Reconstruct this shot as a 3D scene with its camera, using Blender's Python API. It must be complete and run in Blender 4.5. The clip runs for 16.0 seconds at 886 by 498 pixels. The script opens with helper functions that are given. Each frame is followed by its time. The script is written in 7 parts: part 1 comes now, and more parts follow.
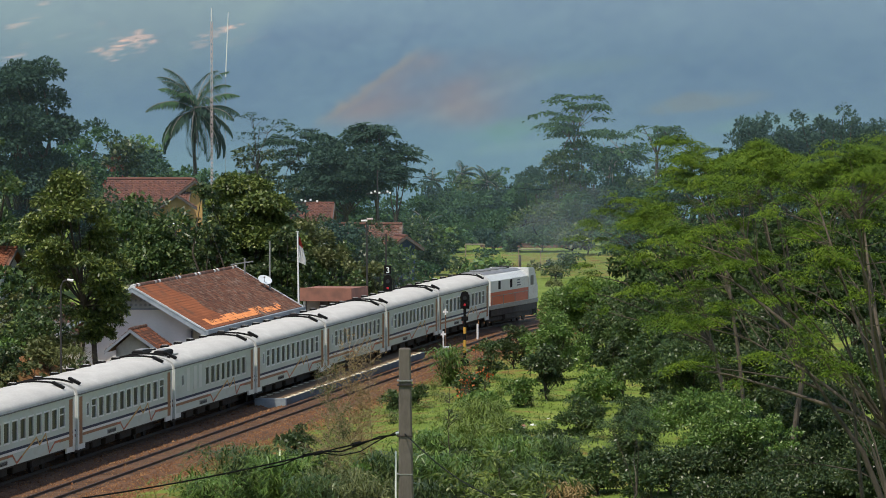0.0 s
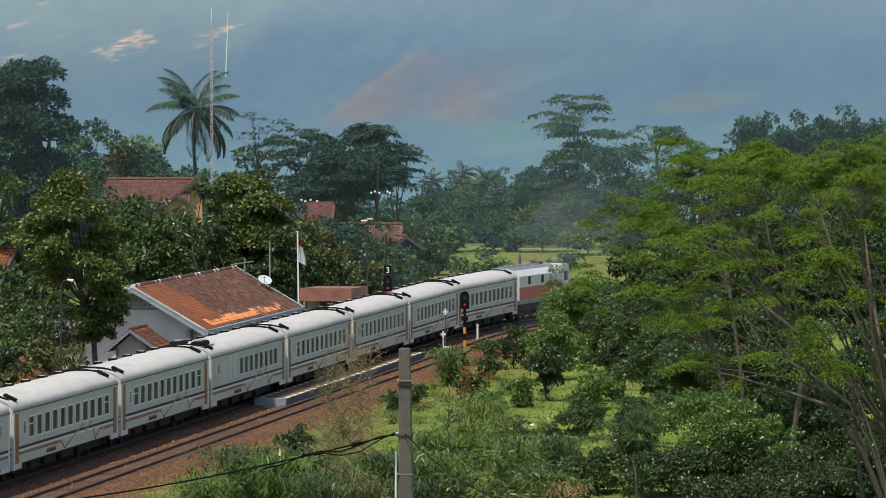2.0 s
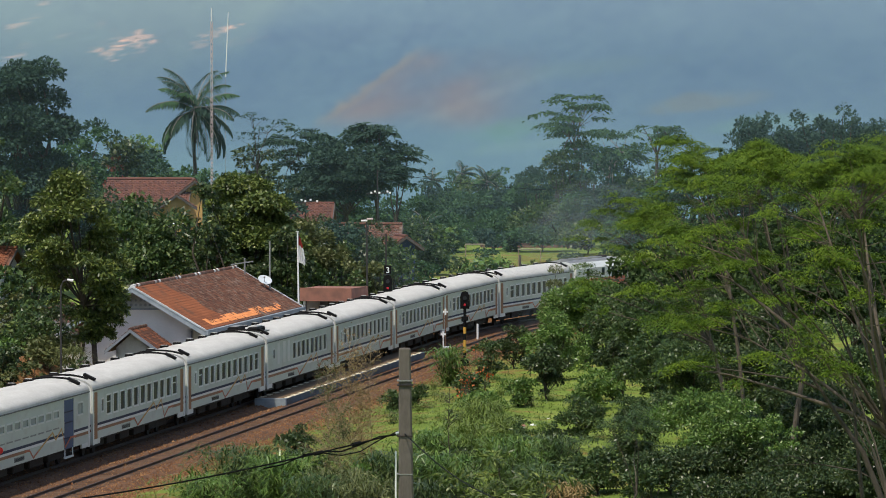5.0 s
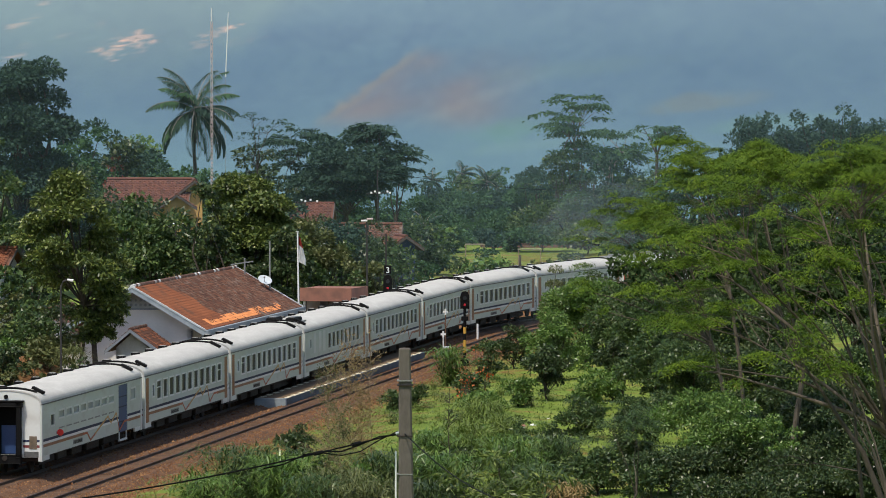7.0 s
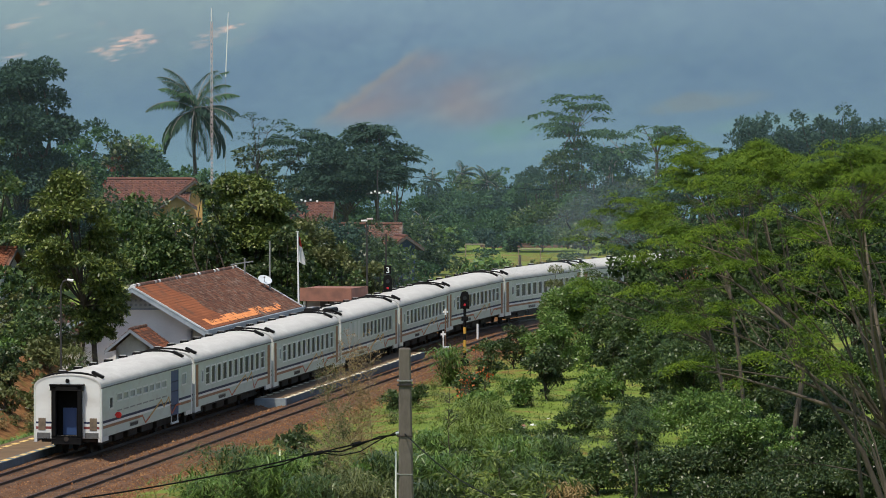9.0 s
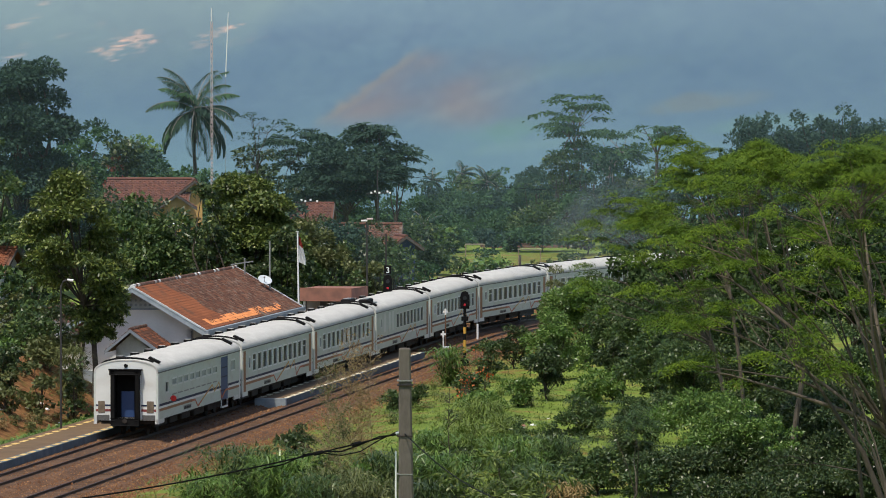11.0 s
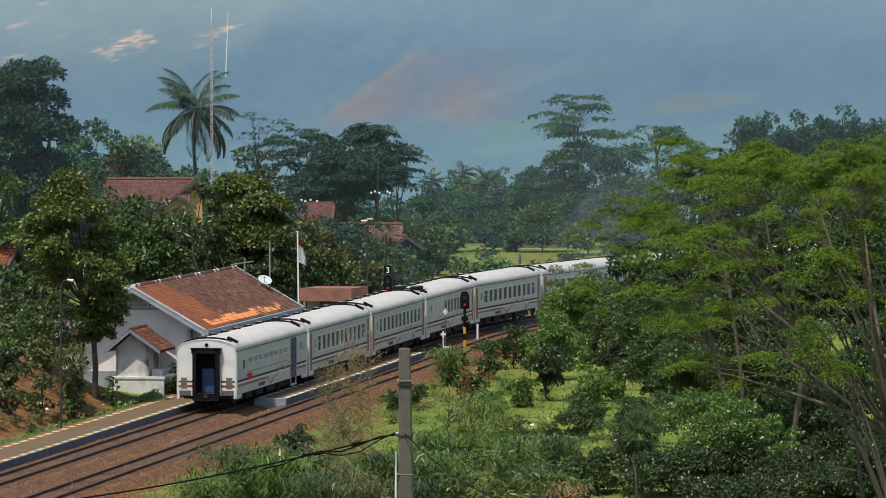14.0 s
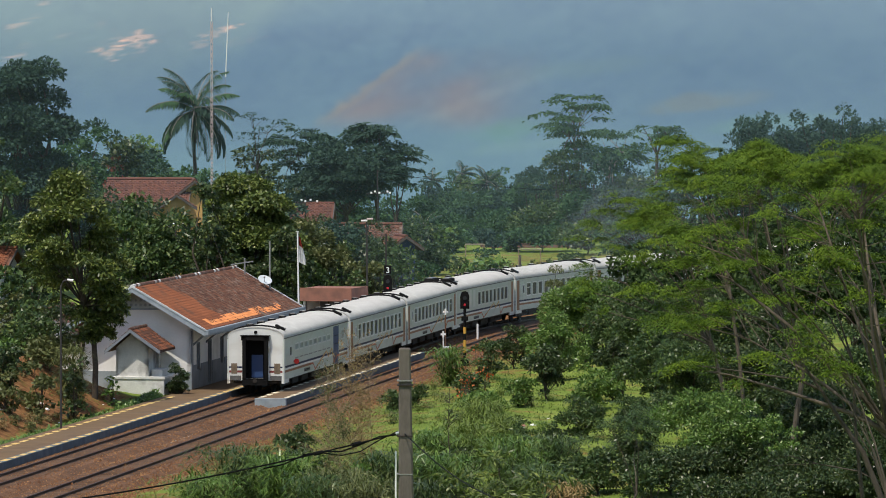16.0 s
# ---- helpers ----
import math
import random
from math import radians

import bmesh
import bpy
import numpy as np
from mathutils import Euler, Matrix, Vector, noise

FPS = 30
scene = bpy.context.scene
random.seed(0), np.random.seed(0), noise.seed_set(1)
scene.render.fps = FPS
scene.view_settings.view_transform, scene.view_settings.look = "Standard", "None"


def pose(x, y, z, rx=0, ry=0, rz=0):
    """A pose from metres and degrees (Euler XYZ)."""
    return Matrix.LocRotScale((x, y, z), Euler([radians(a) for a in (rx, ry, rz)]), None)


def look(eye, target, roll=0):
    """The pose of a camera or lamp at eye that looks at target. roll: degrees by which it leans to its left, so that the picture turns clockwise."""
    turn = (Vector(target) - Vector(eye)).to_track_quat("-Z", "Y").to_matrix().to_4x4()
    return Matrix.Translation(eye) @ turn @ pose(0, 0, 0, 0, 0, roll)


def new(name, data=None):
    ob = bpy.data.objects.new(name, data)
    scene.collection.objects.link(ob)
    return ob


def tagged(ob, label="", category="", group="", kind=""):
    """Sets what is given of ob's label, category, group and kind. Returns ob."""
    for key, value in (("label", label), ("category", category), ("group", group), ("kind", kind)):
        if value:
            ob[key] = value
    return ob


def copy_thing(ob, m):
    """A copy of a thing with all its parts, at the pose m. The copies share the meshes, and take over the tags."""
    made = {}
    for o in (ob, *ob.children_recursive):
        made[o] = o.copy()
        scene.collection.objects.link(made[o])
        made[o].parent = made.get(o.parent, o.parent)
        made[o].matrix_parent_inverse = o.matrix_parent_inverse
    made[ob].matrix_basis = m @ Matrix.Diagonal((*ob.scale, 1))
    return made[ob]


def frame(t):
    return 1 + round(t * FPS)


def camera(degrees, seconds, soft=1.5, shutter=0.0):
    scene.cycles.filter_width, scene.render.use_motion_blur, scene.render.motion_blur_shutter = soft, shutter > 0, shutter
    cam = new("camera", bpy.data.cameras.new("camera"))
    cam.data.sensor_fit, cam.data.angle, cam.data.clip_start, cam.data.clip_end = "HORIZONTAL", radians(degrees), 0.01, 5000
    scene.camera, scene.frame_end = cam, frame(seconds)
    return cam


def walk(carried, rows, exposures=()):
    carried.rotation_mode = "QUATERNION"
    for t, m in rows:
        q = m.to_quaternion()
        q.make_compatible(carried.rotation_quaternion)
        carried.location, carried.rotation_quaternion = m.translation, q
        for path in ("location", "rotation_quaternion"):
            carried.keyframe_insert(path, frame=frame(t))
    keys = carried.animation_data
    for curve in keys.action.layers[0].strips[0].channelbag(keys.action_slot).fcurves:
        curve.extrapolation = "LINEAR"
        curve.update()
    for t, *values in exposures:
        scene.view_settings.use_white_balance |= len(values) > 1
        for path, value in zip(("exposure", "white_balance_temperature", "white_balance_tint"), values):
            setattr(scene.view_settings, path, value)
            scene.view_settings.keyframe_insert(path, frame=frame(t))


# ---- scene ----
cam = camera(9.69, 16.0, soft=0.95)
CAM = pose(0, -0.5, 16.24, 90 - 1.8125, 0, 0)
walk(cam, [(0.0, CAM), (16.0, CAM)], exposures=[(0.0, 0.0), (16.0, 0.0)])

# ---- sky and sun ----
SUN_EL, SUN_AZ = 64.0, 213.0   # degrees; azimuth clockwise from +y
world = bpy.data.worlds.new("sky")
scene.world = world
world.use_nodes = True
wn = world.node_tree.nodes
sky = wn.new("ShaderNodeTexSky")
sky.sky_type, sky.sun_disc = "NISHITA", False
sky.sun_elevation, sky.sun_rotation = radians(SUN_EL), radians(SUN_AZ)
sky.dust_density, sky.air_density = 1.5, 1.0
wn["Background"].inputs[1].default_value = 0.145
world.node_tree.links.new(sky.outputs[0], wn["Background"].inputs[0])
sun = new("sun", bpy.data.lights.new("sun", "SUN"))
sun.data.energy, sun.data.angle, sun.data.color = 4.0, radians(0.8), (1.0, 0.915, 0.785)
sun_dir = Vector((math.sin(radians(SUN_AZ)) * math.cos(radians(SUN_EL)),
                  math.cos(radians(SUN_AZ)) * math.cos(radians(SUN_EL)), math.sin(radians(SUN_EL))))
sun.matrix_world = look(sun_dir * 300, (0, 0, 0))


# ---- materials ----
def material(name, colors, rough=0.6, metal=0.0, scale=4.0, bump=0.0, bump_scale=None, island=0.0,
             obrand=0.0, fine=0.25, translucent=None, spec=0.5, stretch=(1, 1, 1), emit=None, grime=None):
    """Colours run along a two-scale noise; island / obrand add a shift per loose piece / per object."""
    m = bpy.data.materials.new(name)
    m.use_nodes = True
    nt = m.node_tree
    n, ln = nt.nodes, nt.links.new
    b = n["Principled BSDF"]
    tc = n.new("ShaderNodeTexCoord")
    mp = n.new("ShaderNodeMapping")
    mp.inputs["Scale"].default_value = stretch
    ln(tc.outputs["Object"], mp.inputs[0])
    a = n.new("ShaderNodeTexNoise")
    a.inputs["Scale"].default_value, a.inputs["Detail"].default_value = scale, 5
    c = n.new("ShaderNodeTexNoise")
    c.inputs["Scale"].default_value, c.inputs["Detail"].default_value = scale * 11, 3
    ln(mp.outputs[0], a.inputs[0])
    ln(mp.outputs[0], c.inputs[0])
    mix = n.new("ShaderNodeMix")
    mix.inputs["Factor"].default_value = fine
    ln(a.outputs[0], mix.inputs["A"])
    ln(c.outputs[0], mix.inputs["B"])
    val = mix.outputs["Result"]
    for on, node, out in ((island, "ShaderNodeNewGeometry", "Random Per Island"), (obrand, "ShaderNodeObjectInfo", "Random")):
        if on:
            g = n.new(node)
            k = n.new("ShaderNodeMix")
            k.inputs["Factor"].default_value = on
            ln(val, k.inputs["A"])
            ln(g.outputs[out], k.inputs["B"])
            val = k.outputs["Result"]
    ramp = n.new("ShaderNodeValToRGB")
    e = ramp.color_ramp.elements
    lo, hi = (0.3, 0.7) if not (island or obrand) else (0.12, 0.88)
    e[0].position, e[-1].position = lo, hi
    e[0].color, e[-1].color = (*colors[0], 1), (*colors[-1], 1)
    for i, col in enumerate(colors[1:-1], 1):
        x = e.new(lo + (hi - lo) * i / (len(colors) - 1))
        x.color = (*col, 1)
    ln(val, ramp.inputs[0])
    color = ramp.outputs[0]
    if grime:
        gcol, amount, gscale = grime
        gn = n.new("ShaderNodeTexNoise")
        gn.inputs["Scale"].default_value, gn.inputs["Detail"].default_value = gscale, 8
        ln(mp.outputs[0], gn.inputs[0])
        gr = n.new("ShaderNodeValToRGB")
        gr.color_ramp.elements[0].position, gr.color_ramp.elements[1].position = 0.5, 0.72
        gr.color_ramp.elements[1].color = (amount, amount, amount, 1)
        ln(gn.outputs[0], gr.inputs[0])
        gm = n.new("ShaderNodeMix")
        gm.data_type = "RGBA"
        ln(gr.outputs[0], gm.inputs["Factor"])
        ln(color, gm.inputs["A"])
        gm.inputs["B"].default_value = (*gcol, 1)
        color = gm.outputs["Result"]
    ln(color, b.inputs["Base Color"])
    b.inputs["Roughness"].default_value, b.inputs["Metallic"].default_value = rough, metal
    b.inputs["Specular IOR Level"].default_value = spec
    if bump:
        bn = n.new("ShaderNodeTexNoise")
        bn.inputs["Scale"].default_value, bn.inputs["Detail"].default_value = bump_scale or scale * 6, 4
        ln(mp.outputs[0], bn.inputs[0])
        bp = n.new("ShaderNodeBump")
        bp.inputs["Strength"].default_value, bp.inputs["Distance"].default_value = bump, 0.05
        ln(bn.outputs[0], bp.inputs["Height"])
        ln(bp.outputs[0], b.inputs["Normal"])
    if emit:
        b.inputs["Emission Color"].default_value, b.inputs["Emission Strength"].default_value = (*emit[0], 1), emit[1]
    if translucent:
        t = n.new("ShaderNodeBsdfTranslucent")
        ln(color, t.inputs[0])
        ms = n.new("ShaderNodeMixShader")
        ms.inputs[0].default_value = translucent
        ln(b.outputs[0], ms.inputs[1])
        ln(t.outputs[0], ms.inputs[2])
        ln(ms.outputs[0], n["Material Output"].inputs[0])
    return m


def foliage(name, *colors, trans=0.25, island=0.55, rough=0.48, scale=0.35, spec=0.4):
    return material(name, colors, rough=rough, scale=scale, fine=0.15, island=island, translucent=trans, spec=spec)


# the last, pale colour in most leaf sets paints in sun glints
LEAF_DARK = foliage("leaf_dark", (0.022, 0.042, 0.017), (0.034, 0.062, 0.021), (0.056, 0.09, 0.027), (0.19, 0.22, 0.085), rough=0.38)
LEAF_MANGO = foliage("leaf_mango", (0.03, 0.05, 0.016), (0.06, 0.095, 0.022), (0.125, 0.17, 0.035), (0.34, 0.37, 0.11), rough=0.4)
LEAF_MID = foliage("leaf_mid", (0.021, 0.044, 0.017), (0.042, 0.082, 0.025), (0.078, 0.13, 0.037), (0.25, 0.3, 0.09), rough=0.38)
# leaves of distant trees: a bluish haze tint is mixed into both colour sets
LEAF_FAR_HAZE = foliage("leaf_far_haze", (0.028, 0.064, 0.034), (0.044, 0.096, 0.045), (0.068, 0.135, 0.057), (0.105, 0.18, 0.08), rough=0.8, island=0.35, spec=0.15)
LEAF_HAZE_BLUE = foliage("leaf_haze_blue", (0.023, 0.05, 0.04), (0.034, 0.07, 0.05), (0.048, 0.09, 0.062), (0.07, 0.12, 0.078), rough=0.8, island=0.35, spec=0.15)
LEAF_LIME = foliage("leaf_feathery", (0.017, 0.043, 0.006), (0.046, 0.094, 0.008), (0.105, 0.165, 0.01), (0.25, 0.28, 0.02), trans=0.1, island=0.25, scale=0.8, rough=0.6, spec=0.15)
LEAF_BRIGHT = foliage("leaf_bright", (0.045, 0.095, 0.022), (0.085, 0.165, 0.03), (0.13, 0.22, 0.05), (0.28, 0.36, 0.09), rough=0.36)
LEAF_OLIVE = foliage("leaf_olive", (0.05, 0.07, 0.02), (0.09, 0.11, 0.035), (0.13, 0.15, 0.05), (0.28, 0.29, 0.13))
LEAF_DRY = foliage("leaf_dry", (0.17, 0.11, 0.04), (0.3, 0.21, 0.085), (0.4, 0.32, 0.15))
LEAF_DEEP = foliage("leaf_deep_green", (0.018, 0.036, 0.013), (0.03, 0.056, 0.018), (0.046, 0.08, 0.024), (0.09, 0.13, 0.045), rough=0.7, spec=0.15)
LEAF_RED = foliage("leaf_dull_red", (0.1, 0.035, 0.025), (0.19, 0.06, 0.035), spec=0.15)
FLOWER = foliage("flower_orange", (0.45, 0.08, 0.025), (0.6, 0.17, 0.05))
GRASS = foliage("grass_blades", (0.085, 0.135, 0.026), (0.14, 0.2, 0.04), (0.22, 0.28, 0.07))
BARK = material("bark", [(0.03, 0.024, 0.018), (0.085, 0.068, 0.05)], rough=0.9, scale=3, bump=0.5, stretch=(4, 4, 1))
BARK_TAN = material("bark_tan", [(0.05, 0.04, 0.03), (0.15, 0.12, 0.09)], rough=0.9, scale=3, bump=0.4, stretch=(4, 4, 1))
BARK_PALE = material("bark_pale", [(0.14, 0.12, 0.1), (0.36, 0.33, 0.28)], rough=0.85, scale=3, bump=0.4, stretch=(4, 4, 1))
TWIG = material("dry_twig", [(0.17, 0.12, 0.07), (0.36, 0.27, 0.16)], rough=0.9, scale=5)
COACH_WHITE = material("coach_white_paint", [(0.62, 0.64, 0.62), (0.74, 0.75, 0.72)], rough=0.38, scale=0.5, fine=0.2,
                       grime=((0.42, 0.38, 0.32), 0.35, 0.9), stretch=(1, 0.4, 1.5))
# side walls: a darker, greener tone than the white ends
COACH_SIDE = material("coach_side_grey_green", [(0.5, 0.55, 0.5), (0.6, 0.64, 0.59)], rough=0.42, scale=0.4, fine=0.25,
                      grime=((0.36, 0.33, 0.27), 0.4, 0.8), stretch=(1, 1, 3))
COACH_ROOF = material("coach_roof_paint", [(0.42, 0.415, 0.39), (0.58, 0.575, 0.54)], rough=0.75, spec=0.2, scale=0.6, fine=0.3,
                      grime=((0.33, 0.3, 0.27), 0.5, 0.55), stretch=(2, 0.5, 1), bump=0.1)
NAVY = material("navy_stripe", [(0.008, 0.014, 0.05), (0.016, 0.026, 0.075)], rough=0.55, spec=0.25)
STRIPE_WHITE = material("white_stripe", [(0.75, 0.76, 0.75), (0.82, 0.82, 0.8)], rough=0.4)
BROWN = material("rust_brown_paint", [(0.24, 0.1, 0.042), (0.36, 0.155, 0.064)], rough=0.5, scale=1.5, grime=((0.13, 0.06, 0.035), 0.35, 2))
ORANGE = material("ochre_line_paint", [(0.5, 0.27, 0.06), (0.62, 0.37, 0.1)], rough=0.5, scale=1)
LINE_RED = material("red_line_paint", [(0.42, 0.09, 0.035), (0.52, 0.14, 0.05)], rough=0.5, scale=1)
FROSTED = material("frosted_window_glass", [(0.3, 0.33, 0.32), (0.42, 0.45, 0.43)], rough=0.35, scale=1.2, spec=0.4)
GLASS = material("coach_window_glass", [(0.012, 0.014, 0.016), (0.03, 0.034, 0.036)], rough=0.3, scale=0.8, spec=0.25)
MAROON = material("maroon_stripe", [(0.16, 0.03, 0.03), (0.23, 0.05, 0.045)], rough=0.45)
LADDER = material("bronze_brown_panel", [(0.1, 0.075, 0.05), (0.2, 0.15, 0.1)], rough=0.6, scale=5)
GRILLE = material("dark_grey_grille", [(0.06, 0.06, 0.06), (0.13, 0.13, 0.125)], rough=0.6, scale=6)
BLACK = material("black_rubber", [(0.003, 0.003, 0.0035), (0.009, 0.009, 0.009)], rough=0.8, spec=0.15, scale=3)
UNDER = material("dirty_underframe", [(0.012, 0.01, 0.009), (0.05, 0.038, 0.03)], rough=0.9, scale=2, bump=0.3)
STEEL = material("worn_rail_steel", [(0.02, 0.01, 0.006), (0.055, 0.029, 0.017)], rough=0.6, metal=0.0, scale=1.2)
BLUE_DOOR = material("blue_door_paint", [(0.015, 0.045, 0.14), (0.03, 0.07, 0.19)], rough=0.5, scale=1)
RED_LAMP = material("red_marker", [(0.75, 0.02, 0.02), (0.85, 0.06, 0.04)], rough=0.4)
RED_GLOW = material("red_signal_light", [(0.3, 0.008, 0.01), (0.4, 0.02, 0.02)], emit=((1.0, 0.03, 0.08), 0.16))
GREY_METAL = material("grey_metal", [(0.2, 0.2, 0.2), (0.34, 0.34, 0.33)], rough=0.5, metal=0.4)
LOCO_ORANGE = material("loco_orange_band", [(0.5, 0.06, 0.014), (0.6, 0.095, 0.028)], rough=0.45, scale=0.6)
WALL_WHITE = material("whitewashed_wall", [(0.72, 0.72, 0.71), (0.84, 0.84, 0.82)], rough=0.9, scale=0.8, bump=0.12,
                      grime=((0.36, 0.34, 0.32), 0.5, 0.5))
WALL_WEATHERED = material("weathered_plaster", [(0.52, 0.52, 0.5), (0.76, 0.76, 0.73)], rough=0.95, scale=1.2, bump=0.3,
                          grime=((0.1, 0.095, 0.09), 0.95, 0.75))
WALL_GREY = material("grey_blue_paint", [(0.16, 0.19, 0.23), (0.24, 0.27, 0.31)], rough=0.7, scale=1.2, grime=((0.1, 0.09, 0.08), 0.5, 1.0))
TRIM = material("pale_blue_trim", [(0.2, 0.25, 0.29), (0.36, 0.41, 0.45)], rough=0.6, scale=2, stretch=(1, 0.3, 1))
TILE = material("clay_roof_tile", [(0.09, 0.035, 0.02), (0.2, 0.066, 0.028), (0.29, 0.1, 0.04)], rough=0.9, scale=0.55, obrand=0.22, island=0.2,
                bump=0.2, grime=((0.05, 0.045, 0.04), 0.7, 0.9))
TILE_OLD = material("old_dark_roof_tile", [(0.045, 0.023, 0.017), (0.098, 0.042, 0.026), (0.18, 0.075, 0.042)], rough=0.95, scale=0.6, island=0.55,
                    bump=0.2, grime=((0.3, 0.26, 0.22), 0.45, 2.6))
TILE_NEW = material("new_orange_roof_tile", [(0.55, 0.19, 0.06), (0.8, 0.33, 0.12)], rough=0.8, scale=1, obrand=0.5)
ASPHALT = material("platform_paving", [(0.1, 0.06, 0.027), (0.17, 0.106, 0.05)], rough=0.95, scale=0.8, bump=0.15, grime=((0.12, 0.1, 0.08), 0.5, 0.5))
KERB = material("blue_grey_platform_face", [(0.075, 0.098, 0.115), (0.145, 0.178, 0.2)], rough=0.85, scale=1.5, grime=((0.1, 0.09, 0.08), 0.6, 1.2))
KERB_PALE = material("pale_platform_face", [(0.42, 0.48, 0.52), (0.58, 0.62, 0.65)], rough=0.85, scale=1.5, grime=((0.2, 0.18, 0.15), 0.5, 1.2))
YELLOW = material("yellow_paint", [(0.58, 0.36, 0.09), (0.78, 0.58, 0.22)], rough=0.7, scale=3)
CREAM = material("cream_paint", [(0.66, 0.56, 0.36), (0.82, 0.76, 0.6)], rough=0.7, scale=3)
WHITE_PAINT = material("white_paint", [(0.74, 0.74, 0.73), (0.84, 0.84, 0.83)], rough=0.6, scale=3)
CONCRETE = material("pole_concrete", [(0.06, 0.05, 0.041), (0.155, 0.135, 0.112)], rough=0.95, scale=2.2, bump=0.4, stretch=(1, 1, 0.35),
                    grime=((0.09, 0.08, 0.075), 0.6, 1.5))
POLE_DARK = material("dark_post_paint", [(0.015, 0.015, 0.016), (0.05, 0.045, 0.04)], rough=0.6, scale=2)
POLE_BROWN = material("rusty_post", [(0.1, 0.05, 0.03), (0.2, 0.1, 0.06)], rough=0.8, scale=2)
WOOD_DARK = material("dark_wood", [(0.05, 0.04, 0.035), (0.12, 0.1, 0.085)], rough=0.8, scale=2)
SLEEPER = material("sleeper_wood", [(0.07, 0.04, 0.024), (0.17, 0.1, 0.06)], rough=0.95, scale=1, obrand=0.5)
BALLAST = material("red_brown_ballast", [(0.06, 0.025, 0.01), (0.185, 0.082, 0.032), (0.4, 0.235, 0.11)], rough=1.0, scale=1.5, island=0.45, fine=0.5)
BALLAST_BED = material("oil_stained_ballast", [(0.045, 0.02, 0.009), (0.112, 0.052, 0.022), (0.2, 0.105, 0.048)], rough=1.0, scale=1.2, fine=0.5, bump=0.5, bump_scale=18,
                       grime=((0.03, 0.017, 0.01), 0.6, 0.13))
HOUSE_YELLOW = material("ochre_wall", [(0.5, 0.3, 0.1), (0.62, 0.4, 0.16)], rough=0.9, scale=1)
HOUSE_BLUE = material("blue_wall", [(0.02, 0.035, 0.1), (0.04, 0.06, 0.15)], rough=0.8, scale=1)
FENCE_BROWN = material("brown_wall_paint", [(0.13, 0.07, 0.05), (0.2, 0.11, 0.08)], rough=0.9, scale=0.5)


def ground_material():
    m = bpy.data.materials.new("ground_earth_and_grass")
    m.use_nodes = True
    n, ln = m.node_tree.nodes, m.node_tree.links.new
    b = n["Principled BSDF"]
    b.inputs["Roughness"].default_value = 1.0
    b.inputs["Specular IOR Level"].default_value = 0.1
    tc = n.new("ShaderNodeTexCoord")

    def ns(scale, detail=6):
        t = n.new("ShaderNodeTexNoise")
        t.inputs["Scale"].default_value, t.inputs["Detail"].default_value = scale, detail
        ln(tc.outputs["Object"], t.inputs[0])
        return t.outputs[0]

    def ramp(src, stops):
        r = n.new("ShaderNodeValToRGB")
        for i, (p, col) in enumerate(stops):
            e = r.color_ramp.elements[i] if i < 2 else r.color_ramp.elements.new(p)
            e.position, e.color = p, (*col, 1)
        ln(src, r.inputs[0])
        return r.outputs[0]

    def mixc(f, a, c):
        k = n.new("ShaderNodeMix")
        k.data_type = "RGBA"
        ln(f, k.inputs["Factor"])
        ln(a, k.inputs["A"])
        ln(c, k.inputs["B"])
        return k.outputs["Result"]

    grass = ramp(ns(0.45), [(0.3, (0.1, 0.15, 0.026)), (0.7, (0.2, 0.245, 0.058)), (0.5, (0.135, 0.195, 0.034))])
    dirt = ramp(ns(2.5, 8), [(0.3, (0.075, 0.033, 0.013)), (0.72, (0.28, 0.145, 0.062))])
    # a painted attribute says where the earth lies bare
    at = n.new("ShaderNodeAttribute")
    at.attribute_name = "bare"
    k = n.new("ShaderNodeMath")
    k.operation = "MULTIPLY_ADD"
    ln(ns(0.6), k.inputs[0])
    k.inputs[1].default_value = 0.9
    k.inputs[2].default_value = -0.45
    k2 = n.new("ShaderNodeMath")
    k2.use_clamp = True
    ln(k.outputs[0], k2.inputs[0])
    ln(at.outputs["Fac"], k2.inputs[1])
    edge = n.new("ShaderNodeMapRange")
    edge.inputs[1].default_value, edge.inputs[2].default_value = 0.4, 0.6
    ln(k2.outputs[0], edge.inputs[0])
    ln(mixc(edge.outputs[0], grass, dirt), b.inputs["Base Color"])
    bp = n.new("ShaderNodeBump")
    bp.inputs["Strength"].default_value, bp.inputs["Distance"].default_value = 0.35, 0.06
    ln(ns(5, 8), bp.inputs["Height"])
    ln(bp.outputs[0], b.inputs["Normal"])
    return m


# ---- building helpers ----
def obj(name, bm, mat, parent=None, label="", smooth=False):
    me = bpy.data.meshes.new(name)
    bm.to_mesh(me)
    bm.free()
    me.materials.append(mat)
    if smooth:
        me.polygons.foreach_set("use_smooth", [True] * len(me.polygons))
    ob = new(name, me)
    ob.parent = parent
    return tagged(ob, label)


def part(name, bm, mat, parent, label="", smooth=False):
    return obj(name, bm, mat, parent, label, smooth)


def share(name, mesh, parent, m):
    ob = new(name, mesh)
    ob.parent = parent
    ob.matrix_basis = m
    return ob


def thing(name, label, category, m=Matrix(), group="", kind=""):
    ob = new(name)
    ob.matrix_basis = m
    ob.empty_display_size = 0.3
    return tagged(ob, label, category, group, kind)


